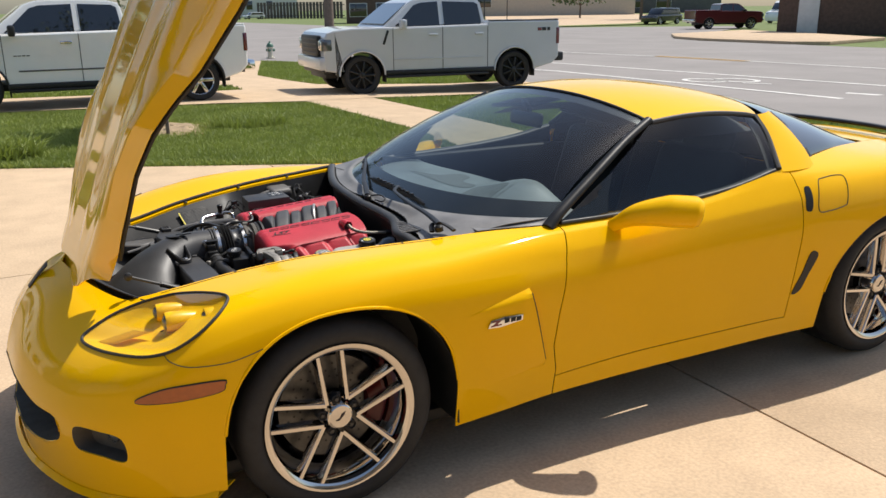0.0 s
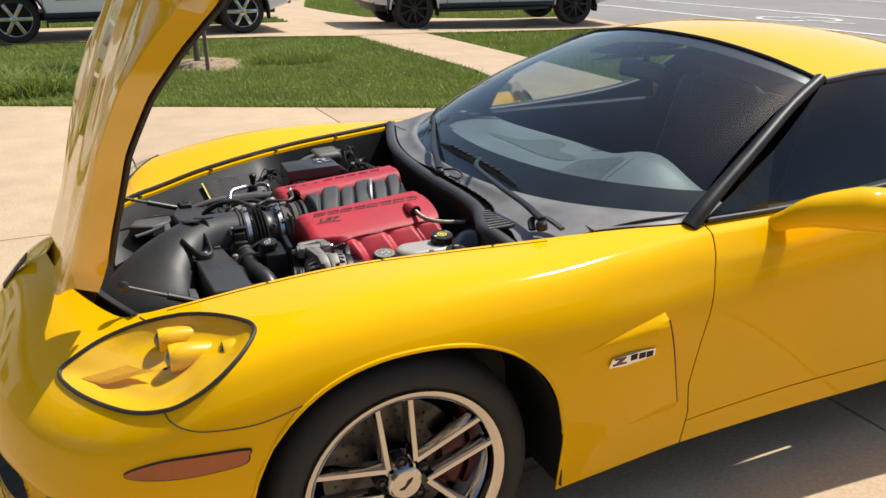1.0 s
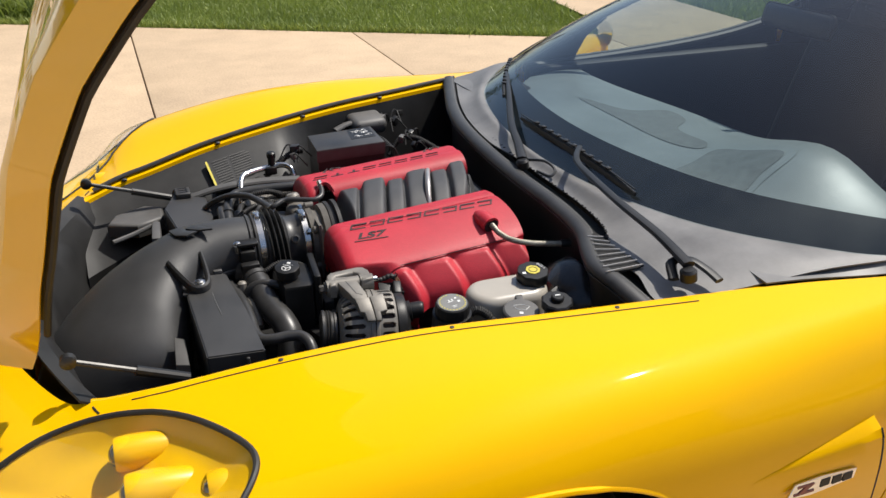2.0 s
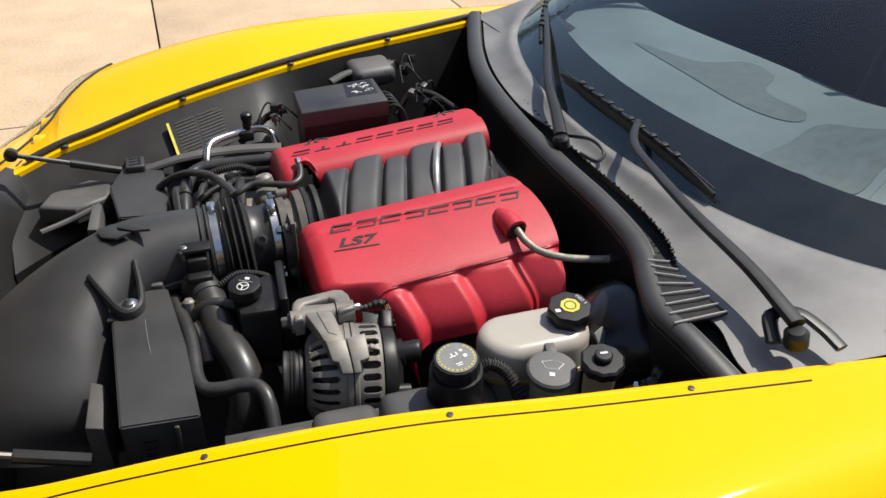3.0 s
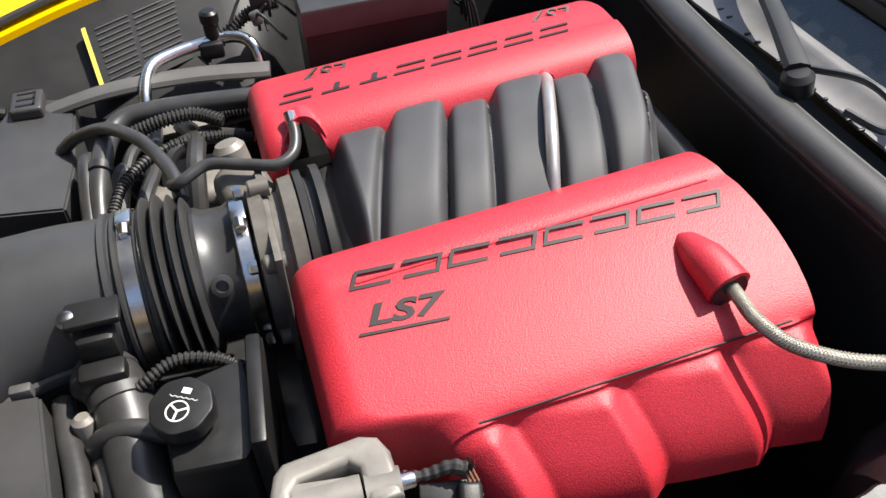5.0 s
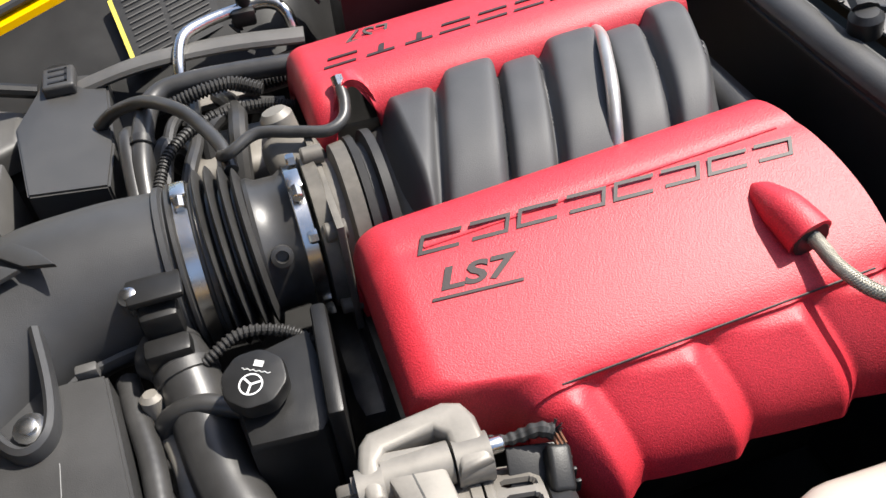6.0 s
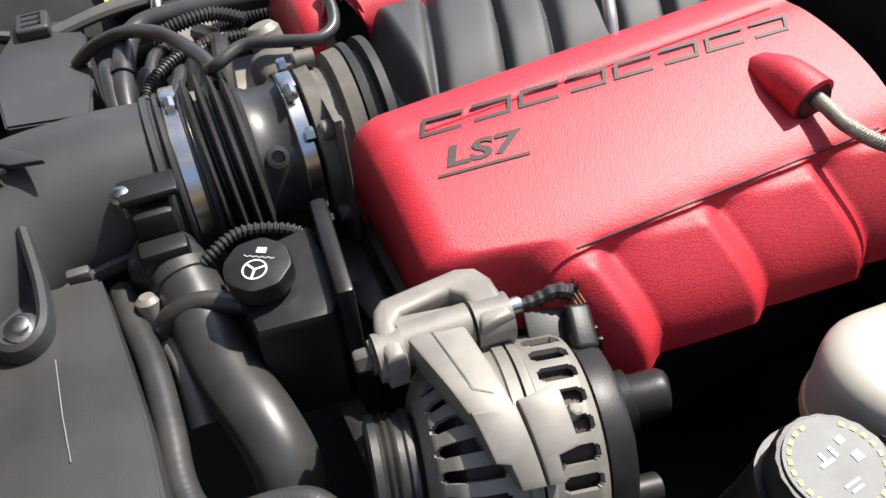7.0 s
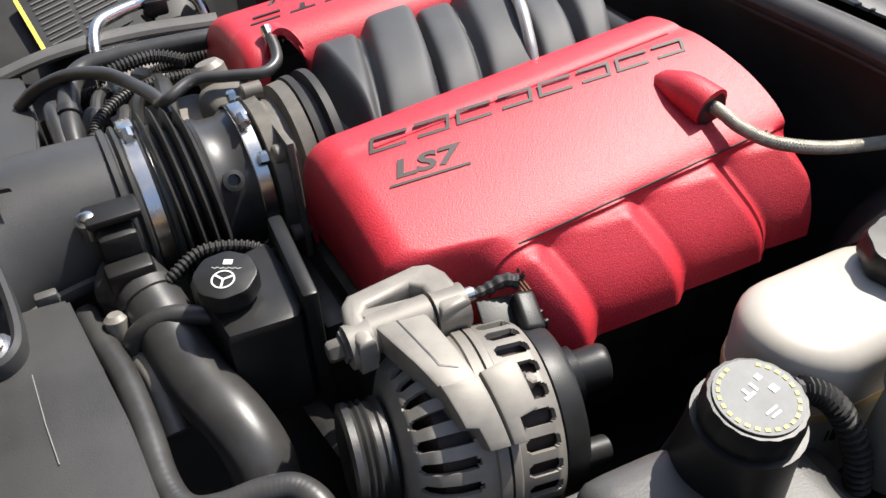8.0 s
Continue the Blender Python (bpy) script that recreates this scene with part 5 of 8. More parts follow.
    hose = [(.308, -.212, .789), (.309, -.236, .787), (.313, -.256, .781), (.328, -.282, .775), (.360, -.306, .772), (.40, -.322, .771), (.432, -.330, .770)]
    braid = part("braided_hose", tube_bm(hose, .0054, 12, 50), BRAID, car, "braided steel breather hose")
    hp = spline(hose, 160)
    for way in (-1, 1):
        for k in range(8):
            strand = []
            for i in range(160):
                d = Vector(hp[min(i + 1, 159)] - hp[max(i - 1, 0)]).normalized()
                side = d.cross(Vector((0, 0, 1))).normalized()
                a = way * i * .42 + 2 * math.pi * k / 8
                strand.append(Vector(hp[i]) + (side * math.cos(a) + side.cross(d) * math.sin(a)) * (.0056 + .0002 * way))
            part("braid_strand", tube_bm(strand, .0005, 3), BRAID, braid)
    part("hose_ferrule", tube_bm([(.422, -.328, .770), (.450, -.334, .770)], .0085, 12), DARK_METAL, car)

    # right-bank cover: its inner flank faces the intake
    def pz(x):
        return .030 * (x / .38)
    prof2 = [(.092, .742), (.094, .757), (.100, .771), (.112, .783), (.130, .790), (.150, .792), (.158, .789), (.195, .788), (.235, .776), (.265, .758), (.285, .730), (.292, .70)]
    fine2 = spline([(0, a, b) for a, b in prof2], 45)[:, 1:]
    rows = []
    for i in range(121):
        x = -.018 + .408 * i / 120
        row = []
        wave = .017 * max(smoothstep(a - .006, a + .006, x) - smoothstep(b - .006, b + .006, x) for a, b in ((.108, .166), (.217, .276), (.330, .374)))
        notch = 0
        for c, r, h in ((.027, .022, .054), (.286, .013, .036)):
            d = abs(x - c) / r
            if d < 1:
                notch = max(notch, h * math.sqrt(1 - d * d))
        for k, (y, z) in enumerate(fine2):
            zz = z + pz(x)
            floor_z = .742 + pz(x) + wave + notch
            if zz < floor_z and y < .14:
                zz = floor_z
                yy = y + (floor_z - z - pz(x)) * .45
            else:
                yy = y
            d0 = x + .018
            if d0 < .02:
                q = 1 - d0 / .02
                zz -= .02 * (1 - math.sqrt(max(0, 1 - q * q)))
            row.append((x, yy, zz))
        rows.append(row)
    first = rows[0]
    rows[:0] = [[(x + .006, y, .685) for x, y, z in first], [(x - .001, y, z - .018) for x, y, z in first]]
    bm = grid_bm(rows)
    cover2 = part("engine_cover", bm, COVER_RED, car, "crackle-red engine cover beyond the intake", smooth=42, thick=.004, out=(.2, .19, .5))
    for k in range(8):
        x = .05 + .0415 * k
        m = Matrix.Translation((x, .172, .7895 + pz(x))) @ Matrix.Rotation(math.pi, 4, 'Z') @ Matrix.Rotation(math.atan2(.030, .38), 4, 'Y')
        for (a0, a1, b0, b1) in ((0, .034, .012, .0155), (0, .032, -.002, .0015)) if k not in (1, 2) else ((0, .03, .012, .016), (.012, .018, .0, .014)):
            part("cover_bar", prism_bm([(a0 + b0 * .35, b0), (a1 + b0 * .35, b0), (a1 + b1 * .35, b1), (a0 + b1 * .35, b1)], .0012, 0, m), COVER_DARK, cover2)
    for x in (.335, .07):
        m = Matrix.Translation((x, .205, .7875 + pz(x))) @ Matrix.Rotation(math.pi, 4, 'Z') @ Matrix.Rotation(-.30, 4, 'X')
        part("cover_lettering", letters_bm("LS7", .022, .0012, m @ Matrix(((1.5, .40, 0, 0), (0, 1, 0, 0), (0, 0, 1, 0), (0, 0, 0, 1)))), COVER_DARK, cover2)


build_covers()


SATIN = make_mat("satin_pipe", (.42, .40, .38), .38, .7, .12, 30, bump=.1)
INTAKE = make_mat("intake_plastic", (.05, .05, .052), .62, 0, .2, 8, bump=.4, bump_scale=900, rough_vary=.08)


def build_intake():
    # runners: tall and low flat-topped ones by turns, slanting across the valley
    edges = (.030, .104, .167, .214, .277, .326, .372, .410)
    rows = []
    for i in range(261):
        x = .030 + .362 * i / 260
        row = []
        for k in range(35):
            y = -.088 + .205 * k / 34
            c = (y - .03) / .105
            sx = x - .27 * (y - .075)
            j = max([q for q in range(len(edges) - 1) if edges[q] <= sx] or [0])
            u = (sx - edges[j]) / (edges[j + 1] - edges[j])
            tall = .5 + .5 * smoothstep(-1, .9, c)
            up = [.0, .013 * tall, .0, .013 * tall, .0, .013 * tall, -.006][j]
            dome = .006 * (1 - (2 * min(1, max(0, u)) - 1) ** 4)
            lip = .012 * (math.exp(-((u - .0) / .08) ** 2) + math.exp(-((u - 1.0) / .08) ** 2))
            nxt = [.0, .013 * tall, .0, .013 * tall, .0, .013 * tall, -.006, -.006][j + 1]
            up += (nxt - up) * smoothstep(.93, 1.0, u)
            z = .782 - .030 * abs(c) ** 3.0 - .018 * max(0, (c - .3) / .7) ** 2 + .028 * (x / .38) + up + dome - lip - .050 * smoothstep(.062, .034, x) - .055 * smoothstep(.362, .392, x + .05 * max(0, -c))
            row.append((x + .004 * c, y, z))
        rows.append(row)
    part("intake_manifold", grid_bm(rows), INTAKE, car, "black moulded intake runners", smooth=60, thick=.003, out=(.2, .02, .3))
    part("intake_end", box_bm((.055, .02, .70), (.06, .18, .10), .02, segments=3), DUST_PLASTIC, car)
    part("intake_rear", box_bm((.385, .02, .72), (.04, .17, .10), .02, segments=3), DUST_PLASTIC, car)
    part("vacuum_pipe", tube_bm([(.287, .108, .795), (.280, .085, .806), (.262, .04, .822), (.242, -.015, .820), (.232, -.045, .803), (.227, -.062, .785), (.224, -.075, .755)], .0064, 12, 30), SATIN, car, "bright steel pipe over the intake")
    part("engine_block", box_bm((.19, .01, .55), (.44, .50, .22), .03), DARK_METAL, car, "dark engine block")
    part("front_cover", box_bm((-.03, .01, .53), (.06, .34, .22), .03), DARK_METAL, car)
    ax = lambda x: aim((x, .02, .703), (1, 0, 0))
    part("throttle_body", lathe_bm([(.060, 0), (.074, .002), (.076, .014), (.066, .017), (.066, .030), (.078, .033), (.080, .046), (.060, .048)], 40, ax(-.044)), CAST_DARK, car, "cast aluminium throttle body")
    part("throttle_gasket", lathe_bm([(.070, 0), (.082, .002), (.083, .009), (.074, .011), (.074, .017), (.085, .019), (.085, .027), (.07, .03)], 40, ax(.002)), RUBBER, car)
    part("throttle_motor", box_bm((-.040, .082, .738), (.055, .075, .050), .018, pose(0, 0, 0, 8, -6, 12), segments=4), CAST_DARK, car)
    part("throttle_plate", prism_bm([(-.066, -.075), (.060, -.082), (.078, -.050), (.074, .055), (.050, .085), (-.02, .09), (-.070, .06)], .007, .002, Matrix.Translation((-.030, .02, .703)) @ Matrix.Rotation(radians(90), 4, "Y")), CAST_DARK, car)
    part("motor_cap", lathe_bm([(.017, 0), (.017, .022), (.012, .028), (0, .029)], 20, aim((-.045, .118, .752), (-.2, .25, 1))), CAST, car)
    for a in (25, 75, 140, 205, 330):
        w = radians(a)
        part("throttle_bolt", lathe_bm([(.0065, 0), (.0065, .006), (.005, .008)], 6, aim((-.046, .02 + .078 * math.cos(w), .703 + .078 * math.sin(w)), (-1, 0, 0))), STEEL, car)
        part("bolt_boss", lathe_bm([(.009, 0), (.009, .018), (.0075, .020)], 14, aim((-.020, .02 + .078 * math.cos(w), .703 + .078 * math.sin(w)), (-1, 0, 0))), CAST_DARK, car)
    part("inlet_sleeve", lathe_bm([(.066, 0), (.067, .004), (.063, .012), (.063, .030), (.067, .036), (.068, .052)], 40, ax(-.098)), HOSE, car)
    part("sleeve_nipple", lathe_bm([(.010, 0), (.010, .006), (.006, .007), (.005, .001)], 16, aim((-.080, -.034, .736), (0, -.85, .5))), HOSE, car)
    part("hose_clamp", lathe_bm([(.0700, 0), (.0712, .001), (.0712, .013), (.0700, .014)], 48, ax(-.060), caps=False), STEEL, car, "bright steel hose clamp")
    for x, r in ((-.138, .086), (-.1265, .087), (-.115, .084), (-.104, .079)):
        part("bellows_ring", lathe_bm([(.062, 0), (.070, .001), (r - .003, .0030), (r, .0048), (r - .003, .0066), (.070, .0086), (.062, .0096)], 44, aim((x, .02, .703), (1, 0, .06))), HOSE, car, "black rubber bellows")
    part("bellows_core", lathe_bm([(.066, 0), (.063, .02), (.062, .05)], 40, ax(-.142), caps=False), HOSE, car)
    part("bellows_collar", lathe_bm([(.074, 0), (.079, .003), (.079, .006), (.0755, .008), (.0755, .024), (.079, .026), (.079, .030), (.07, .033)], 44, ax(-.168)), HOSE, car)
    part("hose_clamp", lathe_bm([(.0765, 0), (.0778, .001), (.0778, .013), (.0765, .014)], 48, ax(-.160), caps=False), STEEL, car, "bright steel hose clamp")
    for x, w in ((-.152, 82), (-.053, 95)):
        r = .080 if x < -.1 else .0735
        p = Vector((x, .02 + r * math.cos(radians(w)), .703 + r * math.sin(radians(w))))
        part("clamp_housing", box_bm(tuple(p), (.014, .024, .008), .002, Matrix.Rotation(radians(w - 90), 4, 'X')), STEEL, car)
        part("clamp_screw", lathe_bm([(.0055, 0), (.0055, .012), (.004, .013)], 8, aim(tuple(p + Vector((0, -.012, .001))), (0, -1, -.15))), STEEL, car)
    # air duct sweeping to the front
    line = [(-.160, .02, .703), (-.235, .02, .705), (-.305, .008, .699), (-.375, -.030, .676), (-.435, -.085, .640), (-.475, -.145, .585), (-.485, -.17, .52)]
    pts = spline(line, 44)
    rows = []
    for i, p in enumerate(pts):
        f = i / 43
        a, b = pts[max(0, i - 1)], pts[min(43, i + 1)]
        t = Vector(b - a).normalized()
        side = t.cross(Vector((0, 0, 1)))
        side.normalize()
        top = side.cross(t)
        rw = float(np.interp(f, (0, .2, .4, .62, .8, 1), (.0735, .076, .088, .118, .150, .165)))
        rh = float(np.interp(f, (0, .2, .4, .62, .8, 1), (.0735, .075, .076, .080, .085, .085)))
        rows.append([tuple(Vector(p) + side * rw * math.cos(w) + top * rh * math.sin(w)) for w in [2 * math.pi * k / 36 for k in range(37)]])
    bm = grid_bm(rows)
    duct = part("air_duct", bm, DUCT, car, "black moulded air intake duct", smooth=60, thick=.003, out=(-.33, -.03, .67))
    part("duct_rim", lathe_bm([(.0735, 0), (.0785, .002), (.0785, .007), (.0735, .009)], 44, ax(-.178)), DUCT, car)
    seam = [(-.185, -.052, .690), (-.24, -.058, .690), (-.29, -.078, .686), (-.335, -.125, .672), (-.365, -.185, .642), (-.385, -.24, .60)]
    part("duct_seam", tube_bm(seam, .0045, 8, 40, flat=1.6), DUCT, duct)
    # raised pennant emblem as plain shapes
    for o in ([(-.030, -.016), (.004, -.022), (.030, -.010), (.036, .014), (.010, .004), (-.018, .010)], [(.0, .008), (.036, .018), (.060, .036), (.03, .034), (.0, .026)]):
        m = Matrix.Translation((-.312, .005, .7755)) @ Matrix.Rotation(radians(-10), 4, 'Y') @ Matrix.Rotation(radians(-62), 4, 'Z')
        part("duct_emblem", prism_bm(o, .004, .001, m), DUCT, duct)
    loop = [(-.355, -.075, .745), (-.338, -.105, .728), (-.315, -.140, .712), (-.298, -.148, .710), (-.284, -.135, .714), (-.282, -.100, .722), (-.286, -.050, .742)]
    part("duct_bracket", tube_bm(loop, .0055, 8, 40, flat=2.2), DUCT, duct)
    part("bracket_bolt", lathe_bm([(.013, 0), (.013, .004), (.007, .005), (.007, .009), (.004, .010)], 14, aim((-.300, -.125, .712), (0, -.2, 1))), STEEL, duct)
    part("bracket_web", prism_bm([(-.035, -.03), (.018, -.034), (.022, .03), (-.02, .05)], .005, .001, Matrix.Translation((-.302, -.115, .700))), DUCT, duct)
    # sensor on the duct and its loom
    part("airflow_sensor", box_bm((-.190, -.060, .725), (.034, .026, .034), .006), BLACK_PLASTIC, car)
    part("sensor_plug", box_bm((-.190, -.084, .708), (.040, .022, .026), .005), BLACK_PLASTIC, car)
    part("sensor_bolt", lathe_bm([(.010, 0), (.010, .018), (.006, .019), (.006, .022), (.003, .023)], 14, aim((-.208, -.046, .735), (0, -.25, 1))), STEEL, car)
    part("sensor_tab", box_bm((-.188, -.050, .752), (.046, .03, .008), .003), BLACK_PLASTIC, car)
    for k, c in enumerate(((.45, .05, .03), (.5, .3, .02), (.4, .36, .3))):
        part("sensor_wire", tube_bm([(-.196 + .004 * k, -.098, .700), (-.192 + .004 * k, -.108, .690), (-.18, -.112, .690)], .0012, 5, 8), make_mat("wire", c, .5), car)
    loom("wiring_loom", [(-.186, -.105, .690), (-.160, -.098, .704), (-.130, -.088, .712), (-.095, -.095, .708), (-.068, -.112, .698)], .0050)


def loom(name, points, r, parent=None, pitch=.0045):
    """A corrugated sleeve."""
    p = spline(points, 200)
    length = float(np.sum(np.linalg.norm(np.diff(p, axis=0), axis=1)))
    k = int(length / pitch) * 4
    return part(name, tube_bm(points, lambda f: r * (1 + .14 * (1 if (f * (k - 1)) % 4 < 2 else -1)), 10, k), RUBBER, parent or car, "corrugated black sleeve")


DUCT = make_mat("duct_plastic", (0.037, 0.037, 0.038), 0.46, 0, 0.25, 6, bump=0.4, bump_scale=1100, rough_vary=0.1, spec=0.4)
build_intake()


def cap_icon(parent, m, kind):
    """White printed marks on a cap."""
    if kind == "steering":
        part("cap_mark", lathe_bm([(.0112, 0), (.0112, .0006), (.0128, .0006), (.0128, 0)], 32, m @ Matrix.Translation((0, -.008, 0)), caps=False), WHITE_INK, parent)
        bm = bmesh.new()
        for a in (90, 210, 330):

            own = box_bm((0, .0055, .0003), (.0022, .011, .0006))
            own.transform(m @ Matrix.Translation((0, -.008, 0)) @ Matrix.Rotation(radians(a + 90), 4, 'Z'))
            merge(own, bm)
        for k in range(5):
            own = tube_bm([(-.016 + .0064 * k, .009, .0003), (-.0128 + .0064 * k, .0074, .0003), (-.0096 + .0064 * k, .009, .0003)], .0006, 4)
            own.transform(m)
            merge(own, bm)
        own = box_bm((0, .017, .0003), (.010, .007, .0006))
        own.transform(m)
        merge(own, bm)
        part("cap_mark", bm, WHITE_INK, parent)


def build_fluids():
    # power steering reservoir
    res = new("steering_reservoir")
    res.parent = car
    res["label"] = "black power steering reservoir with printed cap"
    part("reservoir_body", prism_bm([(-.150, -.115), (-.075, -.098), (-.068, -.185), (-.085, -.205), (-.142, -.200)], .105, .008, Matrix.Translation((0, 0, .605))), BLACK_PLASTIC, res)
    part("reservoir_flange", box_bm((-.068, -.148, .672), (.014, .115, .11), .004, Matrix.Rotation(radians(-5), 4, 'Z')), BLACK_PLASTIC, res)
    m = aim((-.125, -.156, .718), (-.05, -.12, 1))
    part("reservoir_neck", lathe_bm([(.021, -.03), (.021, .004)], 28, m), BLACK_PLASTIC, res)
    cap = part("cap", lathe_bm([(.022, 0), (.0255, .002), (.0262, .014), (.0248, .018), (.0235, .0185), (0, .0185)], 56, m, lobes=8, lobe=.02), BLACK_PLASTIC, res, "round black cap with white steering symbol")
    cap_icon(cap, m @ Matrix.Translation((0, 0, .0187)) @ Matrix.Rotation(radians(-8), 4, 'Z') @ Matrix.Scale(.74, 4), "steering")
    part("reservoir_hose", tube_bm([(-.140, -.150, .69), (-.175, -.135, .695), (-.205, -.13, .68), (-.215, -.13, .64)], .0088, 12, 24), HOSE, car)
    # coolant surge tank
    tank = new("coolant_tank")
    tank.parent = car
    tank["label"] = "black blow-moulded coolant tank"
    for x, w, top in ((-.135, .095, .690), (-.040, .092, .700), (.050, .085, .706), (.140, .07, .694)):
        own = bmesh.new()
        bmesh.ops.create_cube(own, size=1)
        for v in own.verts:
            v.co = Vector((v.co.x * w, v.co.y * .115, v.co.z * .12))
        bmesh.ops.bevel(own, geom=own.edges[:], offset=.024, segments=4, affect='EDGES', profile=.6)
        own.transform(Matrix.Translation((x, -.492, top - .06)) @ Matrix.Rotation(radians(-4), 4, 'Z'))
        part("tank_chamber", own, TANK, tank)
    part("tank_seam", box_bm((0.0, -.487, .660), (.40, .135, .006), .002, Matrix.Rotation(radians(-4), 4, 'Z')), TANK, tank)
    m = aim((.113, -.476, .745), (-.02, -.10, 1))
    part("tank_neck", lathe_bm([(.044, -.075), (.040, -.05), (.037, -.02), (.036, .006)], 32, m), BLACK_PLASTIC, tank)
    cap = part("cap", lathe_bm([(.028, 0), (.0318, .003), (.0318, .022), (.0298, .027), (0, .028)], 72, m, lobes=18, lobe=.012), BLACK_PLASTIC, tank, "ribbed black pressure cap with a pale label")
    part("cap_label", lathe_bm([(.0272, .0275), (.0272, .0288), (0, .0288)], 40, m), GREY_LABEL, cap)
    for a in range(20, 340, 14):
        own = box_bm((0, .0238, .0292), (.0030, .0022, .0004))
        own.transform(m @ Matrix.Rotation(radians(a), 4, 'Z'))
        part("cap_bar", own, YELLOW_TAG, cap)
    for (x, y, a, b) in ((-.004, .003, .009, .002), (-.004, .006, .002, .006), (.003, .006, .002, .006), (.012, -.002, .005, .005), (-.002, -.011, .010, .0014), (-.002, -.0145, .008, .0014), (.011, .009, .004, .004)):
        own = box_bm((x, y, .0292), (a, b, .0004))
        own.transform(m @ Matrix.Rotation(radians(20), 4, 'Z'))
        part("cap_bar", own, WHITE_INK, cap)
    loom("overflow_hose", [(.145, -.470, .735), (.165, -.472, .742), (.185, -.485, .730), (.195, -.505, .70), (.20, -.515, .66)], .0085)
    # brake fluid reservoir
    br = new("brake_reservoir")
    br.parent = car
    br["label"] = "milky white brake fluid reservoir"
    def stadium(cx, cy, l, w, turn_deg, n=14):
        out = []
        for k in range(n + 1):
            a = -math.pi / 2 + math.pi * k / n
            out.append((l / 2 + w / 2 * math.cos(a), w / 2 * math.sin(a)))
        for k in range(n + 1):
            a = math.pi / 2 + math.pi * k / n
            out.append((-l / 2 + w / 2 * math.cos(a), w / 2 * math.sin(a)))
        t = Matrix.Rotation(radians(turn_deg), 2)
        return [tuple(Vector((cx, cy)) + t @ Vector(p)) for p in out]
    part("reservoir_top", prism_bm(stadium(.245, -.435, .070, .096, -2), .055, .018, Matrix.Translation((0, 0, .705)), segments=4), WHITE_PLASTIC, br)
    part("reservoir_rim", prism_bm(stadium(.245, -.435, .071, .099, -2), .008, .003, Matrix.Translation((0, 0, .700))), AMBER_PLASTIC, br, "yellowed moulded rim")
    for k in range(4):
        part("tank_mark", box_bm((.196 + .006 * k, -.4722 - .0022 * k, .672), (.0035, .002, .012), .0005, pose(0, 0, 0, 0, 0, -28)), RUBBER, br)
    part("reservoir_base", prism_bm(stadium(.245, -.435, .066, .088, -2), .09, 0, Matrix.Translation((0, 0, .61))), CLOUDY, br)
    m = aim((.299, -.434, .760), (-.02, -.12, 1))
    cap = part("cap", lathe_bm([(.025, -.004), (.029, .002), (.0312, .006), (.0312, .020), (.029, .024), (0, .025)], 64, m, lobes=8, lobe=.035), BLACK_PLASTIC, br, "lobed black cap with a yellow octagon")
    part("cap_octagon", lathe_bm([(.0145, .0248), (.0145, .0258), (0, .0258)], 8, m), YELLOW_TAG, cap)
    part("cap_ring", lathe_bm([(.0075, .0258), (.0075, .0263), (.0088, .0263), (.0088, .0258)], 24, m, caps=False), BLACK_PLASTIC, cap)
    part("cap_lettering", letters_bm("DOT 3", .0072, .0003, m @ Matrix.Rotation(radians(-62), 4, 'Z') @ Matrix.Translation((0, .0215, .0252))), WHITE_INK, cap)
    part("cap_bar", box_bm((0, 0, 0), (.007, .006, .0004), 0, m @ Matrix.Translation((-.020, -.008, .0253))), WHITE_INK, cap)
    part("reservoir_tag", box_bm((.340, -.462, .735), (.022, .003, .026), .001, pose(0, 0, 0, -30, 0, 30)), GREY_LABEL, br)
    part("brake_booster", lathe_bm([(.03, -.06), (.075, -.045), (.10, -.01), (.105, .02), (.10, .03)], 40, aim((.395, -.425, .672), (1, 0, .08))), BOOSTER, car, "black brake booster drum")
    # washer bottle neck
    wb = new("washer_bottle")
    wb.parent = car
    wb["label"] = "washer bottle with a hinged grey cap"
    m = aim((.232, -.522, .748), (-.03, -.12, 1))
    part("bottle_neck", lathe_bm([(.024, -.09), (.027, -.04), (.029, 0)], 28, m), CLOUDY, wb)
    cap = part("cap", lathe_bm([(.031, -.004), (.034, 0), (.034, .007), (.031, .010), (.027, .0105), (0, .0105)], 40, m), GREY_PLASTIC, wb)
    part("cap_tab", box_bm((0, 0, 0), (.014, .03, .006), .002, m @ Matrix.Translation((.006, .036, .003))), GREY_PLASTIC, cap)
    mk = bmesh.new()
    fan = [(-.008, -.002), (.008, -.002), (.015, .009), (.0, .013), (-.015, .009)]
    for a, b in zip(fan, fan[1:] + fan[:1]):
        own = tube_bm([(a[0], a[1], .0108), (b[0], b[1], .0108)], .0007, 4)
        own.transform(m @ Matrix.Rotation(radians(-12), 4, 'Z'))
        merge(own, mk)
    own = box_bm((0, -.012, .0108), (.007, .006, .0005))
    own.transform(m @ Matrix.Rotation(radians(-12), 4, 'Z'))
    merge(own, mk)
    part("cap_mark", mk, WHITE_INK, cap)
    # clutch reservoir
    cl = new("clutch_reservoir")
    cl.parent = car
    cl["label"] = "small clutch fluid reservoir with lobed cap"
    m = aim((.288, -.552, .768), (-.02, -.12, 1))
    part("reservoir_body", lathe_bm([(.018, -.075), (.021, -.03), (.022, 0)], 28, m), CLOUDY_TAN, cl)
    cap = part("cap", lathe_bm([(.024, -.004), (.028, 0), (.029, .012), (.026, .015), (0, .0155)], 56, m, lobes=10, lobe=.03), BLACK_PLASTIC, cl)
    part("cap_hub", lathe_bm([(.012, .015), (.012, .022), (.010, .024), (0, .0245)], 28, m), BLACK_PLASTIC, cap)
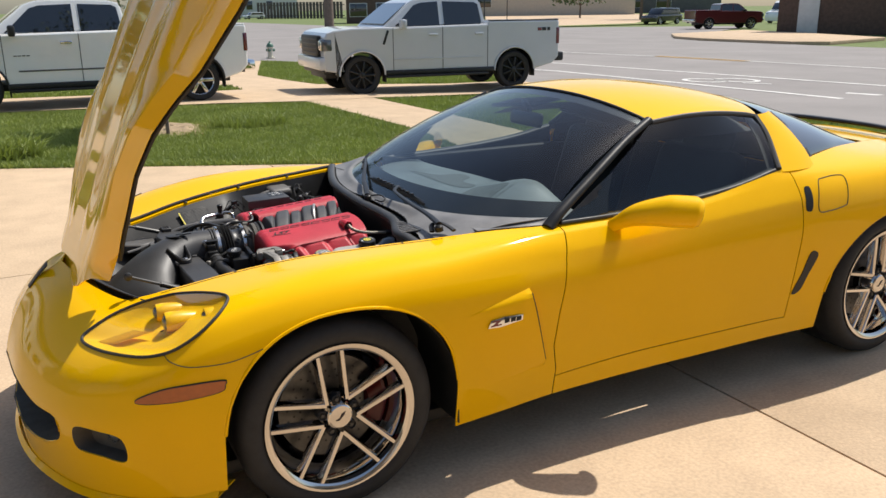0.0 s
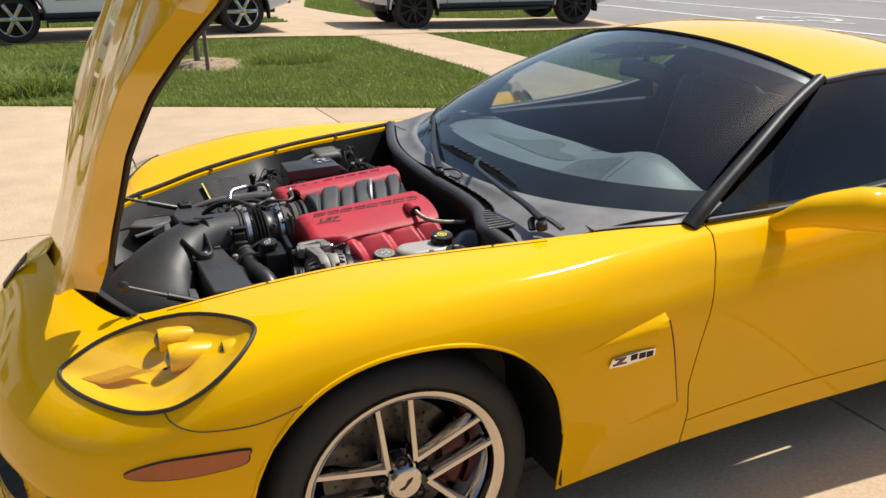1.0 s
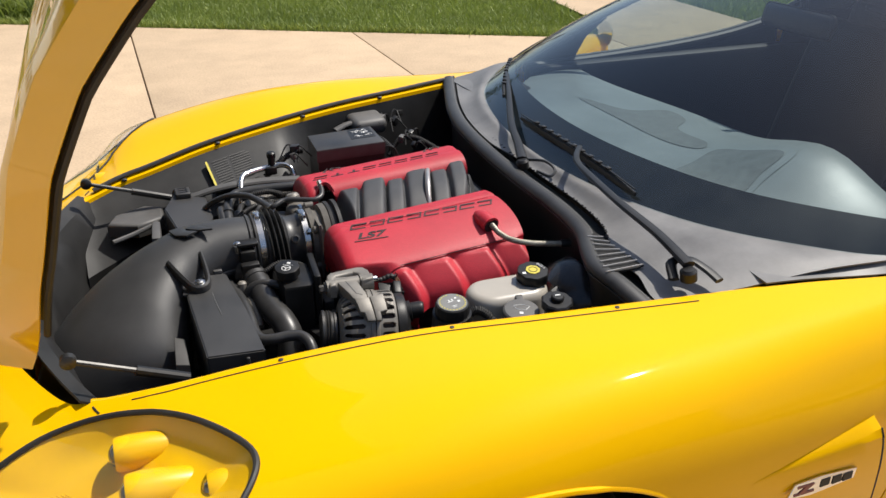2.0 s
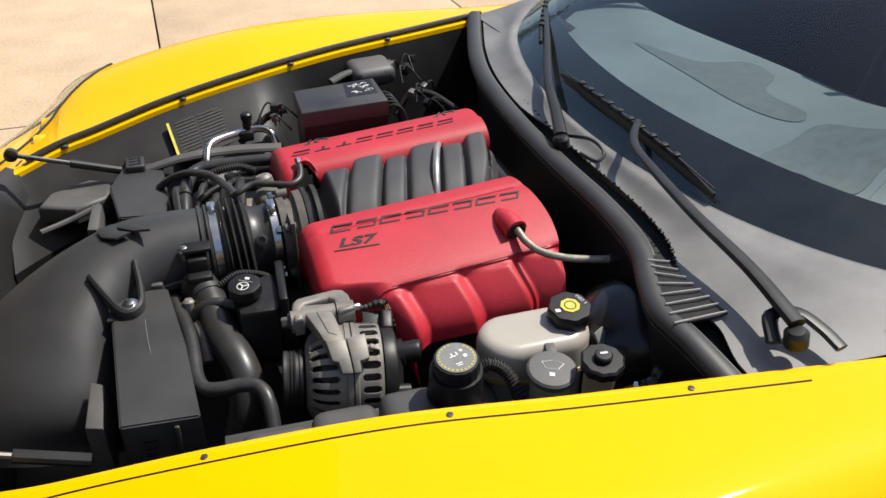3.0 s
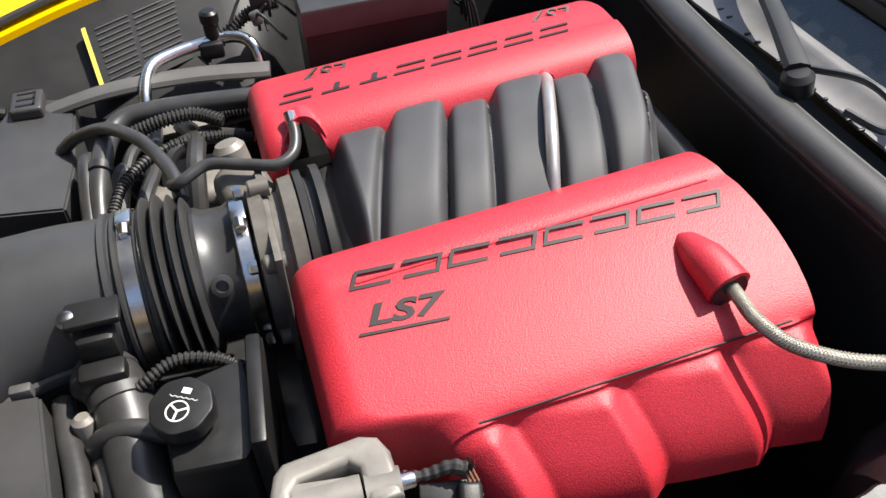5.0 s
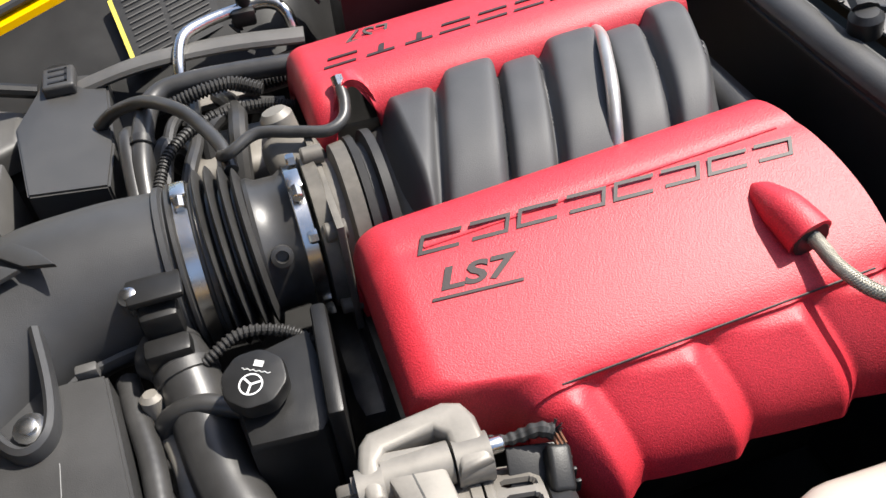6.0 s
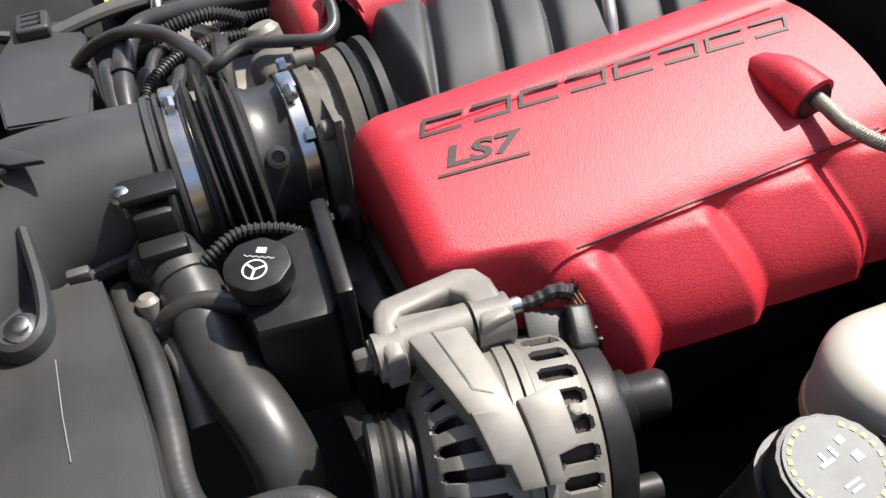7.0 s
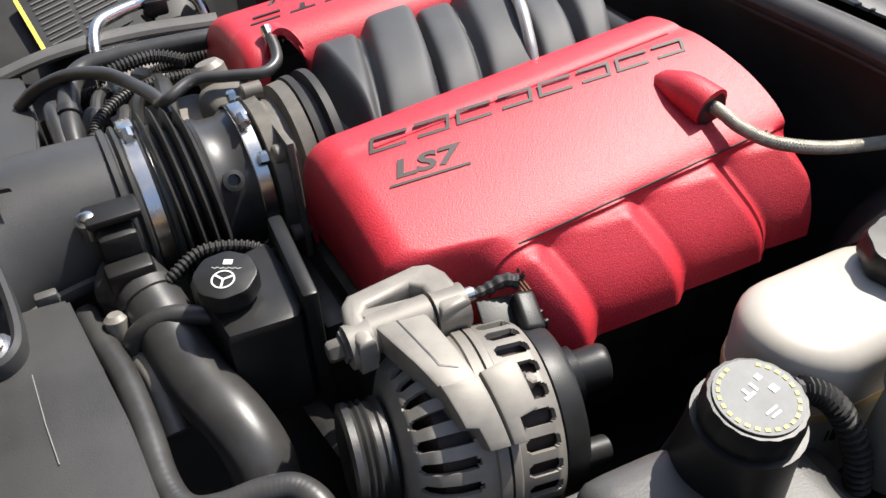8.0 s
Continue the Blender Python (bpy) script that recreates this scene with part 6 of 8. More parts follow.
    part("cap_mark", box_bm((0, 0, 0), (.010, .003, .0005), 0, m @ Matrix.Translation((0, .001, .0248))), WHITE_INK, cap)
    # fuse box
    fb = new("fuse_box")
    fb.parent = car
    fb["label"] = "black under-hood fuse box with a printed label"
    out = [(.066, .338), (.257, .348), (.260, .490), (.072, .468)]
    part("fuse_box_lid", prism_bm(out, .034, .004, Matrix.Translation((0, 0, .766))), DUST_PLASTIC, fb)
    part("fuse_box_body", prism_bm([(x * .97 + .005, y * .97 + .012) for x, y in out], .11, 0, Matrix.Translation((0, 0, .655))), BLACK_PLASTIC, fb)
    part("lid_label", prism_bm([(.176, .392), (.246, .397), (.251, .482), (.186, .474)], .0006, 0, Matrix.Translation((0, 0, .8001))), BLACK_PLASTIC, fb)
    mk = bmesh.new()
    random.seed(4)
    for k in range(20):
        x, y = .190 + .050 * random.random(), .404 + .068 * random.random()
        a = random.random() * 3
        tube_bm([(x, y, .8010), (x + .008 * math.cos(a), y + .008 * math.sin(a), .8010), (x + .014 * math.cos(a + .8), y + .010 * math.sin(a + .8), .8010)], .0008, 4, bm=mk)
    part("lid_drawing", mk, WHITE_INK, fb)
    for k in range(5):
        part("box_wire", tube_bm([(.262, .39 + .018 * k, .765), (.280, .385 + .02 * k, .772), (.30, .38 + .018 * k, .755), (.31, .375 + .02 * k, .70)], .0025, 6, 14), RUBBER, fb)


BOOSTER = make_mat("black_enamel", (.022, .022, .023), .22, .2, .3, 14, bump=.1, bump_scale=200, rough_vary=.08)
AMBER_PLASTIC = make_mat("yellowed_plastic", (.40, .27, .12), .4, 0, .2, 14)
CLOUDY = make_mat("cloudy_plastic", (.30, .29, .26), .4, 0, .15, 12, bump=.1)
CLOUDY_TAN = make_mat("tan_plastic", (.42, .35, .24), .4, 0, .15, 12, bump=.1)
TANK = make_mat("tank_plastic", (.065, .063, .06), .5, 0, .2, 9, bump=.5, bump_scale=600, rough_vary=.1)
build_fluids()


def slotted_bm(profile, slots, f0, f1, duty, m, per=12, rows=26):
    """A turned shell with rounded slots cut through it; f0 and f1 bound them along the profile."""
    line = np.array(profile, float)
    seg = np.concatenate(([0], np.cumsum(np.linalg.norm(np.diff(line, axis=0), axis=1))))
    grid = []
    for i in range(rows):
        d = seg[-1] * i / (rows - 1)
        r, z = float(np.interp(d, seg, line[:, 0])), float(np.interp(d, seg, line[:, 1]))
        grid.append([(r * math.cos(2 * math.pi * k / (slots * per)), r * math.sin(2 * math.pi * k / (slots * per)), z) for k in range(slots * per)])
    own = bmesh.new()
    vs = [[own.verts.new(p) for p in row] for row in grid]
    for i in range(rows - 1):
        f = (i + .5) / (rows - 1)
        e = abs(f - (f0 + f1) / 2) / ((f1 - f0) / 2)
        w = duty * math.sqrt(max(0, 1 - max(0, (e - .6) / .4) ** 2)) if e < 1 else 0
        for k in range(slots * per):
            if abs((k % per + .5) / per - .5) * 2 < w:
                continue
            j = (k + 1) % (slots * per)
            own.faces.new((vs[i][k], vs[i][j], vs[i + 1][j], vs[i + 1][k]))
    bmesh.ops.delete(own, geom=[v for v in own.verts if not v.link_faces], context='VERTS')
    own.transform(m)
    return own


def build_alternator():
    alt = new("alternator")
    alt.parent = car
    alt["label"] = "cast aluminium alternator with cooling slots"
    axis = Vector((1, -.16, -.06)).normalized()
    centre = Vector((-.002, -.335, .661))
    m = aim(centre, axis)
    part("alternator_core", lathe_bm([(.05, -.052), (.064, -.044), (.066, -.03), (.066, .04), (.055, .05)], 40, m), WINDING, alt, "dark copper windings")
    front = [(.026, -.066), (.046, -.066), (.060, -.060), (.069, -.049), (.0735, -.036), (.0745, -.022), (.0745, -.010), (.0772, -.009), (.0772, -.0010)]
    rear = [(.0772, .0010), (.0772, .0065), (.0745, .008), (.0745, .036), (.071, .043), (.058, .045)]
    part("front_casing", slotted_bm(front, 26, .33, .80, .52, m, 16, 40), CAST, alt, smooth=40, thick=.004, out=centre)
    part("rear_casing", slotted_bm(rear, 26, .22, .70, .58, m, 16, 40), CAST, alt, smooth=40, thick=.004, out=centre)
    # web over the top, split pads, mounting barrel
    def over(outline, r0, r1, bevel=.002):
        """A raised patch laid level behind the crest and wrapped round the casing before it."""
        own = prism_bm(outline, r1 - r0, bevel)
        for k in range(-14, 18):
            bmesh.ops.bisect_plane(own, geom=own.verts[:] + own.edges[:] + own.faces[:], plane_co=(0, k * .005, 0), plane_no=(0, 1, 0))
        for v in own.verts:
            u, w, r = v.co.x, v.co.y, r0 + v.co.z
            a = max(0, w) / .080
            v.co = centre + axis * u + Vector((0, -r * math.sin(a) - min(0, w), r * math.cos(a)))
        return own
    web = [(-.059, -.062), (-.013, -.064), (-.011, -.026), (-.009, .024), (-.009, .040), (-.033, .040), (-.039, .020), (-.051, -.035)]
    part("alternator_web", over(web, .066, .0865, .003), CAST, alt)
    for o in ([(-.037, .023), (-.0088, .023), (-.0088, .070), (-.024, .070), (-.026, .055), (-.034, .053)],
              [(-.0072, .021), (.021, .015), (.018, .052), (.004, .055), (.003, .070), (-.0072, .070)]):
        part("alternator_pad", over(o, .066, .0890), CAST, alt)
    part("web_seam", over([(-.0372, -.055), (-.0362, -.055), (-.028, .008), (-.018, .013), (-.018, .014), (-.0295, .009)], .0860, .0869, 0), DARK_METAL, alt)
    for p in ((.0225, -.366, .724),):
        part("pad_bolt", lathe_bm([(.005, 0), (.005, .008), (.0035, .009)], 6, aim(p, (.5, -.2, 1))), CAST, alt)
    part("mount_barrel", tube_bm([(-.056, -.279, .737), (-.008, -.281, .737)], .0152, 24), CAST, alt)
    arm = [(-.0700, -.268), (-.0660, -.255), (-.058, -.247), (-.001, -.241), (.012, -.246), (.018, -.260), (.0185, -.298), (-.006, -.299), (-.0065, -.268), (-.013, -.2605), (-.049, -.2650), (-.0555, -.272), (-.058, -.300), (-.071, -.300), (-.073, -.284)]
    part("mount_arm", prism_bm(arm, .029, .005, Matrix.Translation((0, 0, .724)), segments=3), CAST, alt, "cast mounting bracket")
    part("mount_boss", tube_bm([(-.0745, -.283, .737), (-.056, -.284, .737)], .0165, 24), CAST, alt)
    part("mount_boss", tube_bm([(-.006, -.283, .737), (.0195, -.285, .737)], .0170, 24), CAST, alt)
    part("mount_bolt", lathe_bm([(.0125, 0), (.0125, .003), (.0085, .0035), (.0085, .012), (.007, .014)], 6, aim((-.0745, -.281, .737), (-1, .05, 0))), CAST_DARK, alt)
    part("stud", lathe_bm([(.0062, 0), (.0062, .009), (.005, .011)], 12, aim((.0195, -.281, .740), (1, -.05, .05))), STEEL, alt)
    # rear cover, nub, plug
    part("rear_cover", lathe_bm([(.060, .044), (.068, .046), (.068, .060), (.066, .064), (.054, .068), (.04, .074), (.02, .076)], 44, m), BLACK_PLASTIC, alt, "black rear cover")
    part("cover_nub", tube_bm([(.056, -.350, .692), (.074, -.353, .694), (.084, -.355, .695), (.098, -.357, .696), (.102, -.358, .696)], lambda f: .0215 if f < .3 else .0168 * math.sqrt(max(.02, 1 - max(0, (f - .62) / .38) ** 2.2)), 20, 30), BLACK_PLASTIC, alt)
    part("cover_foot", tube_bm([(.044, -.400, .668), (.070, -.402, .664)], .010, 12), BLACK_PLASTIC, alt)
    part("plug_plate", box_bm((.050, -.306, .712), (.046, .056, .004), .0015, pose(0, 0, 0, 28, 8, -8)), BLACK_PLASTIC, alt)
    part("plug", box_bm((.064, -.304, .720), (.018, .034, .018), .004, pose(0, 0, 0, 20, 10, -10), segments=3), BLACK_PLASTIC, alt)
    for k in range(4):
        part("plug_rib", box_bm((.0735, -.292 - .008 * k, .722 - .003 * k), (.004, .003, .014), .0008), BLACK_PLASTIC, alt)
    part("plug_sleeve", tube_bm([(.022, -.275, .738), (.034, -.276, .733), (.046, -.277, .734), (.058, -.279, .738), (.068, -.283, .736)], lambda f: .0036 + .0026 * f + .0006 * math.sin(f * 40), 9, 40), RUBBER, alt, "frayed tape-wrapped lead")
    random.seed(21)
    for k in range(12):
        a = random.uniform(0, 6.28)
        part("frayed_thread", tube_bm([(.068, -.283, .737), (.070 + .004 * math.cos(a), -.284 + .005 * math.sin(a), .742 + random.uniform(-.004, .005))], .0006, 4), RUBBER, alt)
    for k in range(3):
        part("plug_wire", tube_bm([(.066 + .003 * k, -.284, .736), (.068 + .003 * k, -.292, .731)], .0014, 5), COPPER, alt)
    pm = aim(centre - axis * .070, -axis)
    part("pulley", lathe_bm([(.036, -.004), (.041, 0), (.041, .004), (.0385, .006), (.0385, .010), (.041, .012), (.0385, .0145), (.041, .017), (.0385, .0195), (.041, .022), (.041, .027), (.034, .029), (.024, .024), (0, .024)], 48, pm), DARK_METAL, alt, "ribbed belt pulley")
    part("drive_belt", tube_bm([(-.088, -.300, .640), (-.088, -.20, .60), (-.088, -.1, .55), (-.088, -.06, .5)], .009, 6, 20, flat=.3), RUBBER, car)


WINDING = make_mat("dark_winding", (.03, .017, .012), .6, .2, .5, 60, bump=.6, bump_scale=400)
COPPER = make_mat("copper_winding", (.12, .05, .025), .5, .5, .5, 60, bump=.6, bump_scale=400)
build_alternator()


def build_hoses():
    big = [(-.205, -.060, .690), (-.188, -.078, .690), (-.180, -.110, .680), (-.176, -.150, .668), (-.168, -.195, .660), (-.156, -.236, .652), (-.150, -.268, .632), (-.158, -.288, .598), (-.172, -.296, .55), (-.18, -.30, .50)]
    part("radiator_hose", tube_bm(big, .0262, 20, 80), HOSE, car, "thick black radiator hose")
    for k, q in enumerate((.10, .17)):
        p = spline(big, 60)
        i = int(q * 59)
        d = p[i + 1] - p[i]
        part("hose_band", lathe_bm([(.0264, -.006), (.0280, -.005), (.0280, .005), (.0264, .006)], 32, aim(tuple(p[i]), tuple(d)), caps=False), DUST_PLASTIC, car)
    part("heater_hose", tube_bm([(-.236, -.070, .672), (-.230, -.110, .674), (-.222, -.160, .672), (-.219, -.220, .668), (-.219, -.270, .664), (-.211, -.298, .662), (-.190, -.310, .664), (-.160, -.316, .668), (-.138, -.326, .668), (-.127, -.352, .660), (-.127, -.392, .625)], lambda f: .0108 + .00005 * math.sin(f * 420), 14, 260), HOSE, car, "black rubber hose")
    part("hose_fitting", lathe_bm([(.0145, 0), (.0145, .016), (.011, .02)], 16, aim((-.127, -.388, .630), (0, -.7, -.7))), STEEL, car)
    part("steel_pipe", tube_bm([(-.212, -.118, .655), (-.205, -.14, .660), (-.200, -.165, .655), (-.200, -.20, .63)], .0105, 12, 20), CAST, car)
    part("pipe_tab", box_bm((-.182, -.166, .655), (.014, .008, .005), .001), WHITE_PLASTIC, car)
    part("radiator_hose", tube_bm([(.01, .270, .736), (-.06, .280, .736), (-.125, .287, .734), (-.162, .284, .730), (-.182, .255, .722), (-.194, .190, .708), (-.198, .12, .680)], .0122, 16, 60), HOSE, car, "black upper radiator hose")
    part("vent_hose", tube_bm([(-.238, .292, .700), (-.214, .280, .722), (-.178, .254, .742), (-.145, .204, .757), (-.124, .165, .757), (-.108, .118, .757), (-.104, .085, .75)], .0075, 12, 50), HOSE, car, "black vent hose")
    part("plug_hose", tube_bm([(-.110, .098, .760), (-.100, .086, .770), (-.072, .096, .777), (-.038, .083, .778), (-.008, .072, .778), (.010, .080, .781), (.017, .098, .787), (.018, .116, .794)], .0060, 12, 50), HOSE, car)
    part("plug_end", tube_bm([(.018, .112, .790), (.017, .124, .801)], .0062, 10), STEEL, car)
    part("ac_pipe", tube_bm([(-.145, .315, .66), (-.138, .345, .710), (-.125, .385, .735), (-.095, .405, .74), (-.045, .418, .742), (-.010, .412, .745), (.008, .395, .735), (.012, .380, .70)], .0078, 12, 50), STEEL, car, "bright metal pipe")
    part("ac_port", lathe_bm([(.010, 0), (.010, .028), (.012, .030), (.012, .042), (.008, .045)], 14, aim((-.040, .42, .738), (0, 0, 1))), BLACK_PLASTIC, car)
    part("ac_clip", box_bm((-.045, .412, .735), (.030, .024, .022), .004), BLACK_PLASTIC, car)
    for pts, r in (([(-.19, .17, .66), (-.175, .20, .70), (-.165, .22, .70), (-.16, .25, .65)], .013), ([(-.13, .20, .64), (-.12, .23, .70), (-.08, .25, .71), (-.03, .25, .70)], .010),
                   ([(-.17, .10, .67), (-.15, .16, .70), (-.135, .22, .70), (-.13, .30, .70)], .008), ([(-.10, .14, .66), (-.09, .19, .71), (-.085, .25, .71), (-.10, .30, .70)], .011)):
        part("hose", tube_bm(pts, r, 10, 24), HOSE, car)
    part("steel_pipe", tube_bm([(-.206, .138, .690), (-.206, .180, .705), (-.206, .222, .716), (-.203, .240, .714), (-.190, .246, .705)], .0095, 12, 30), HOSE, car)
    part("hose_band", lathe_bm([(.0124, -.006), (.0136, -.005), (.0136, .005), (.0124, .006)], 24, aim((-.190, .215, .716), (.1, .6, .15)), caps=False), DUST_PLASTIC, car)
    part("steel_pipe", tube_bm([(-.178, .140, .69), (-.166, .205, .708), (-.155, .245, .712), (-.140, .280, .70)], .0068, 10, 24), DUST_PLASTIC, car)
    for k in range(5):
        part("coolant_bolt", lathe_bm([(.006, 0), (.006, .006), (.0045, .007)], 6, aim((-.10 + .02 * k, .20 + .012 * (k % 2), .672), (0, -.3, 1))), STEEL, car)
    part("water_outlet", box_bm((-.095, .225, .655), (.12, .085, .05), .014, segments=3), CAST, car, "cast coolant outlet")
    part("coil_bracket", box_bm((-.06, .335, .69), (.17, .05, .012), .004, pose(0, 0, 0, 15, 0, 6)), CAST, car)
    loom("wiring_loom", [(-.150, .262, .725), (-.115, .262, .734), (-.080, .262, .735), (-.050, .248, .728)], .0075)
    loom("wiring_loom", [(-.185, .14, .70), (-.165, .19, .712), (-.12, .235, .714), (-.06, .24, .715), (-.02, .23, .71)], .0058)
    loom("wiring_loom", [(-.06, .41, .72), (-.02, .43, .745), (.02, .44, .765), (.05, .44, .77)], .008)
    loom("wiring_loom", [(.30, .45, .72), (.34, .47, .755), (.38, .44, .765), (.42, .36, .75)], .007)
    loom("wiring_loom", [(.10, .30, .70), (-.02, .31, .70), (-.10, .33, .68), (-.18, .36, .66)], .009)
    for k, (x, y, z) in enumerate(((0.310, -0.588, 0.728), (0.328, -0.578, 0.735), (0.348, -0.582, 0.740), (0.362, -0.570, 0.744))):
        part("cable_clip", lathe_bm([(.007, 0), (.009, .004), (.009, .012), (.005, .015)], 14, aim((x, y, z), (.3 * (k % 2), -.3, 1))), STEEL if k == 1 else DUST_PLASTIC, car)
        part("cable", tube_bm([(x - .03, y + .02, z - .03), (x, y, z), (x + .018, y + .006, z + .008 * (k % 3)), (x + .04, y + .03, z - .03)], .0032, 7, 16), RUBBER, car)
    # plugs and brackets by the fuse box
    random.seed(11)
    for (x, y, z), sx in (((.028, .435, .778), 1.0), ((.018, .415, .765), .8), ((.040, .452, .768), .7), ((.33, .62, .775), 1.2), ((.37, .60, .770), 1.0), ((.40, .64, .780), .8), ((.34, .45, .765), .9), ((.375, .47, .77), .8), ((.36, .40, .760), .7)):
        part("connector", box_bm((x, y, z), (.026 * sx, .018 * sx, .022 * sx), .003, pose(0, 0, 0, random.uniform(-30, 30), random.uniform(-30, 30), random.uniform(0, 180))), random.choice((BLACK_PLASTIC, DUST_PLASTIC, GREY_PLASTIC)), car)
        for k in range(2):
            a = random.uniform(0, 6.28)
            part("connector_wire", tube_bm([(x, y, z), (x + .02 * math.cos(a), y + .02 * math.sin(a), z + .012), (x + .045 * math.cos(a + .5), y + .045 * math.sin(a + .5), z - .02)], .0022, 6, 12), RUBBER, car)
    brace = part("fender_brace", box_bm((.285, .615, .768), (.110, .085, .050), .020, pose(0, 0, 0, 12, 0, 8), segments=4), GREY_PLASTIC, car, "grey moulded housing by the inner fender")
    part("brace_arm", tube_bm([(.18, .585, .765), (.22, .60, .775), (.26, .605, .778)], .012, 10, 16, flat=.6), GREY_PLASTIC, brace)
    for k in range(3):
        part("brace_hole", lathe_bm([(.006, 0), (.006, .002)], 12, aim((.252 + .03 * k, .571 + .004 * k, .772), (0, -1, .15))), INNER, brace)
    part("headlamp_cover", prism_bm([(-.45, .385), (-.375, .425), (-.332, .40), (-.335, .33), (-.40, .30), (-.47, .33)], .035, .010, Matrix.Translation((0, 0, .645)), segments=4), GREY_PLASTIC, car, "grey moulded headlamp housing")
    part("side_rail", tube_bm([(-.27, .40, .69), (-.18, .385, .715), (-.08, .375, .722), (.02, .36, .72)], .016, 10, 24, flat=.5), GREY_PLASTIC, car)
    # fan shroud boxes either side of the duct
    shrouds = (([(-.330, -.150), (-.290, -.080), (-.243, -.086), (-.227, -.235), (-.220, -.398), (-.322, -.392)], .706, 1),
               ([(-.315, .190), (-.332, .325), (-.296, .425), (-.226, .412), (-.224, .255), (-.232, .178)], .703, -1))
    for o, top, s in shrouds:
        k = len(o)
        mid = -.262
        own = bmesh.new()
        lo = [own.verts.new((x, y, .46)) for x, y in o]
        hi = [own.verts.new((x, y, top - .16 * max(0, x - mid - .008) - .02 * max(0, mid - x))) for x, y in o]
        for i in range(k):
            j = (i + 1) % k
            own.faces.new((lo[i], lo[j], hi[j], hi[i]))
        own.faces.new(hi)
        bmesh.ops.recalc_face_normals(own, faces=own.faces[:])
        bmesh.ops.bisect_plane(own, geom=own.verts[:] + own.edges[:] + own.faces[:], plane_co=(mid, 0, 0), plane_no=(1, -.08 * s, 0))
        for v in own.verts:
            if v.co.z > .6 and abs(v.co.x - mid) < .02 and v.co.x > mid - .012:
                v.co.z = top + .002
        bmesh.ops.bevel(own, geom=[e for e in own.edges if e.calc_length() > .02], offset=.0025, segments=2, affect='EDGES')
        box = part("fan_shroud", own, SHROUD, car, "dusty black fan shroud cover", smooth=25)
        if s > 0:
            part("shroud_tab", box_bm((-.258, -.078, top + .001), (.018, .010, .014), .002), GREY_PLASTIC, box)
            part("shroud_rib", box_bm((-.252, -.3985, .655), (.007, .006, .075), .002), SHROUD, box)
            for q, (a, b) in enumerate(((.018, .004), (.018, .004), (.014, .004))):
                part("shroud_bar", box_bm((-.288, -.3935 - .001 * q, .672 - .011 * q), (a, .004, b), .001), BLACK_PLASTIC, box)
            part("shroud_clip", lathe_bm([(.010, 0), (.010, .05), (.006, .054)], 14, aim((-.214, -.118, .640), (0, .2, 1))), CAST, box)
        else:
            pad = part("warning_plate", box_bm((-.279, .398, top + .005), (.038, .048, .016), .004, segments=3), SHROUD, box, "raised pad with moulded marks")
            for q in range(3):
                part("plate_mark", box_bm((-.279, .384 + .014 * q, top + .0135), (.022, .0035, .001)), BLACK_PLASTIC, pad)
            part("plate_mark", box_bm((-.269, .398, top + .0135), (.003, .032, .001)), BLACK_PLASTIC, pad)
            part("strut_ball", lathe_bm([(.016, 0), (.018, .006), (.014, .014), (0, .017)], 18, aim((-.285, .436, top - .012), (0, .2, 1))), BLACK_PLASTIC, box)
    part("scuff_mark", tube_bm([(-.281, -.160, .7068), (-.279, -.215, .7068), (-.276, -.255, .7068)], .0005, 4), GREY_LABEL, car, "thin pale scratch")
    part("support_bracket", prism_bm([(-.01, -.05), (.014, -.06), (.016, .035), (-.004, .05)], .10, .003, Matrix.Translation((-.365, -.275, .56))), GREY_PLASTIC, car)
    part("support_bracket", prism_bm([(-.012, -.05), (.008, -.055), (.014, .045), (-.004, .05)], .10, .003, Matrix.Translation((-.362, .235, .59))), GREY_PLASTIC, car)
    part("support_arm", tube_bm([(-.46, .235, .672), (-.41, .26, .675), (-.352, .285, .685)], .006, 8, 12), GREY_PLASTIC, car)
    # service sticker on the far inner fender
    sticker = new("service_sticker")
    sticker.parent = car
    sticker["label"] = "black service sticker with a yellow edge"
    a, b, c, d = (Vector(p) for p in ((-.205, .508, .738), (-.070, .560, .752), (-.072, .450, .702), (-.190, .402, .690)))
    bm = bmesh.new()
    bm.faces.new([bm.verts.new(p + Vector((0, -.006, .008))) for p in (a, b, c, d)])
    part("sticker_sheet", bm, BLACK_PLASTIC, sticker, thick=.0006, out=(0, .6, 0))
    bm = bmesh.new()
    bm.faces.new([bm.verts.new(p + Vector((0, -.007, .0095))) for p in (a, a.lerp(b, .04), d.lerp(c, .045), d)])
    part("sticker_edge", bm, YELLOW_TAG, sticker, thick=.0006, out=(0, .6, 0))
    for k in range(11):
        f = .08 + .08 * k
        for g0, g1 in ((.12, .45), (.50, .92)):
            p, q = a.lerp(d, f), b.lerp(c, f)
            part("sticker_bar", tube_bm([p.lerp(q, g0) + Vector((0, -.0072, .0095)), p.lerp(q, g1) + Vector((0, -.0072, .0095))], .0009, 4), STICKER_INK, sticker)


STICKER_INK = make_mat("sticker_ink", (.05, .048, .044), .5, 0, .3, 80)
SHROUD = make_mat("shroud_plastic", (.038, .037, .036), .48, 0, .25, 7, bump=.35, bump_scale=900, rough_vary=.1)
build_hoses()


# ---- pickups and other vehicles ----
TRUCK_WHITE = make_mat("white_car_paint", (.88, .88, .87), .25, 0, .03, 1.5, coat=.8)
TRUCK_SILVER = make_mat("pale_grey_car_paint", (.56, .575, .59), .28, .1, .03, 1.5, coat=.8)
TRUCK_RED = make_mat("maroon_car_paint", (.10, .012, .016), .28, .1, .05, 1.5, coat=.8)
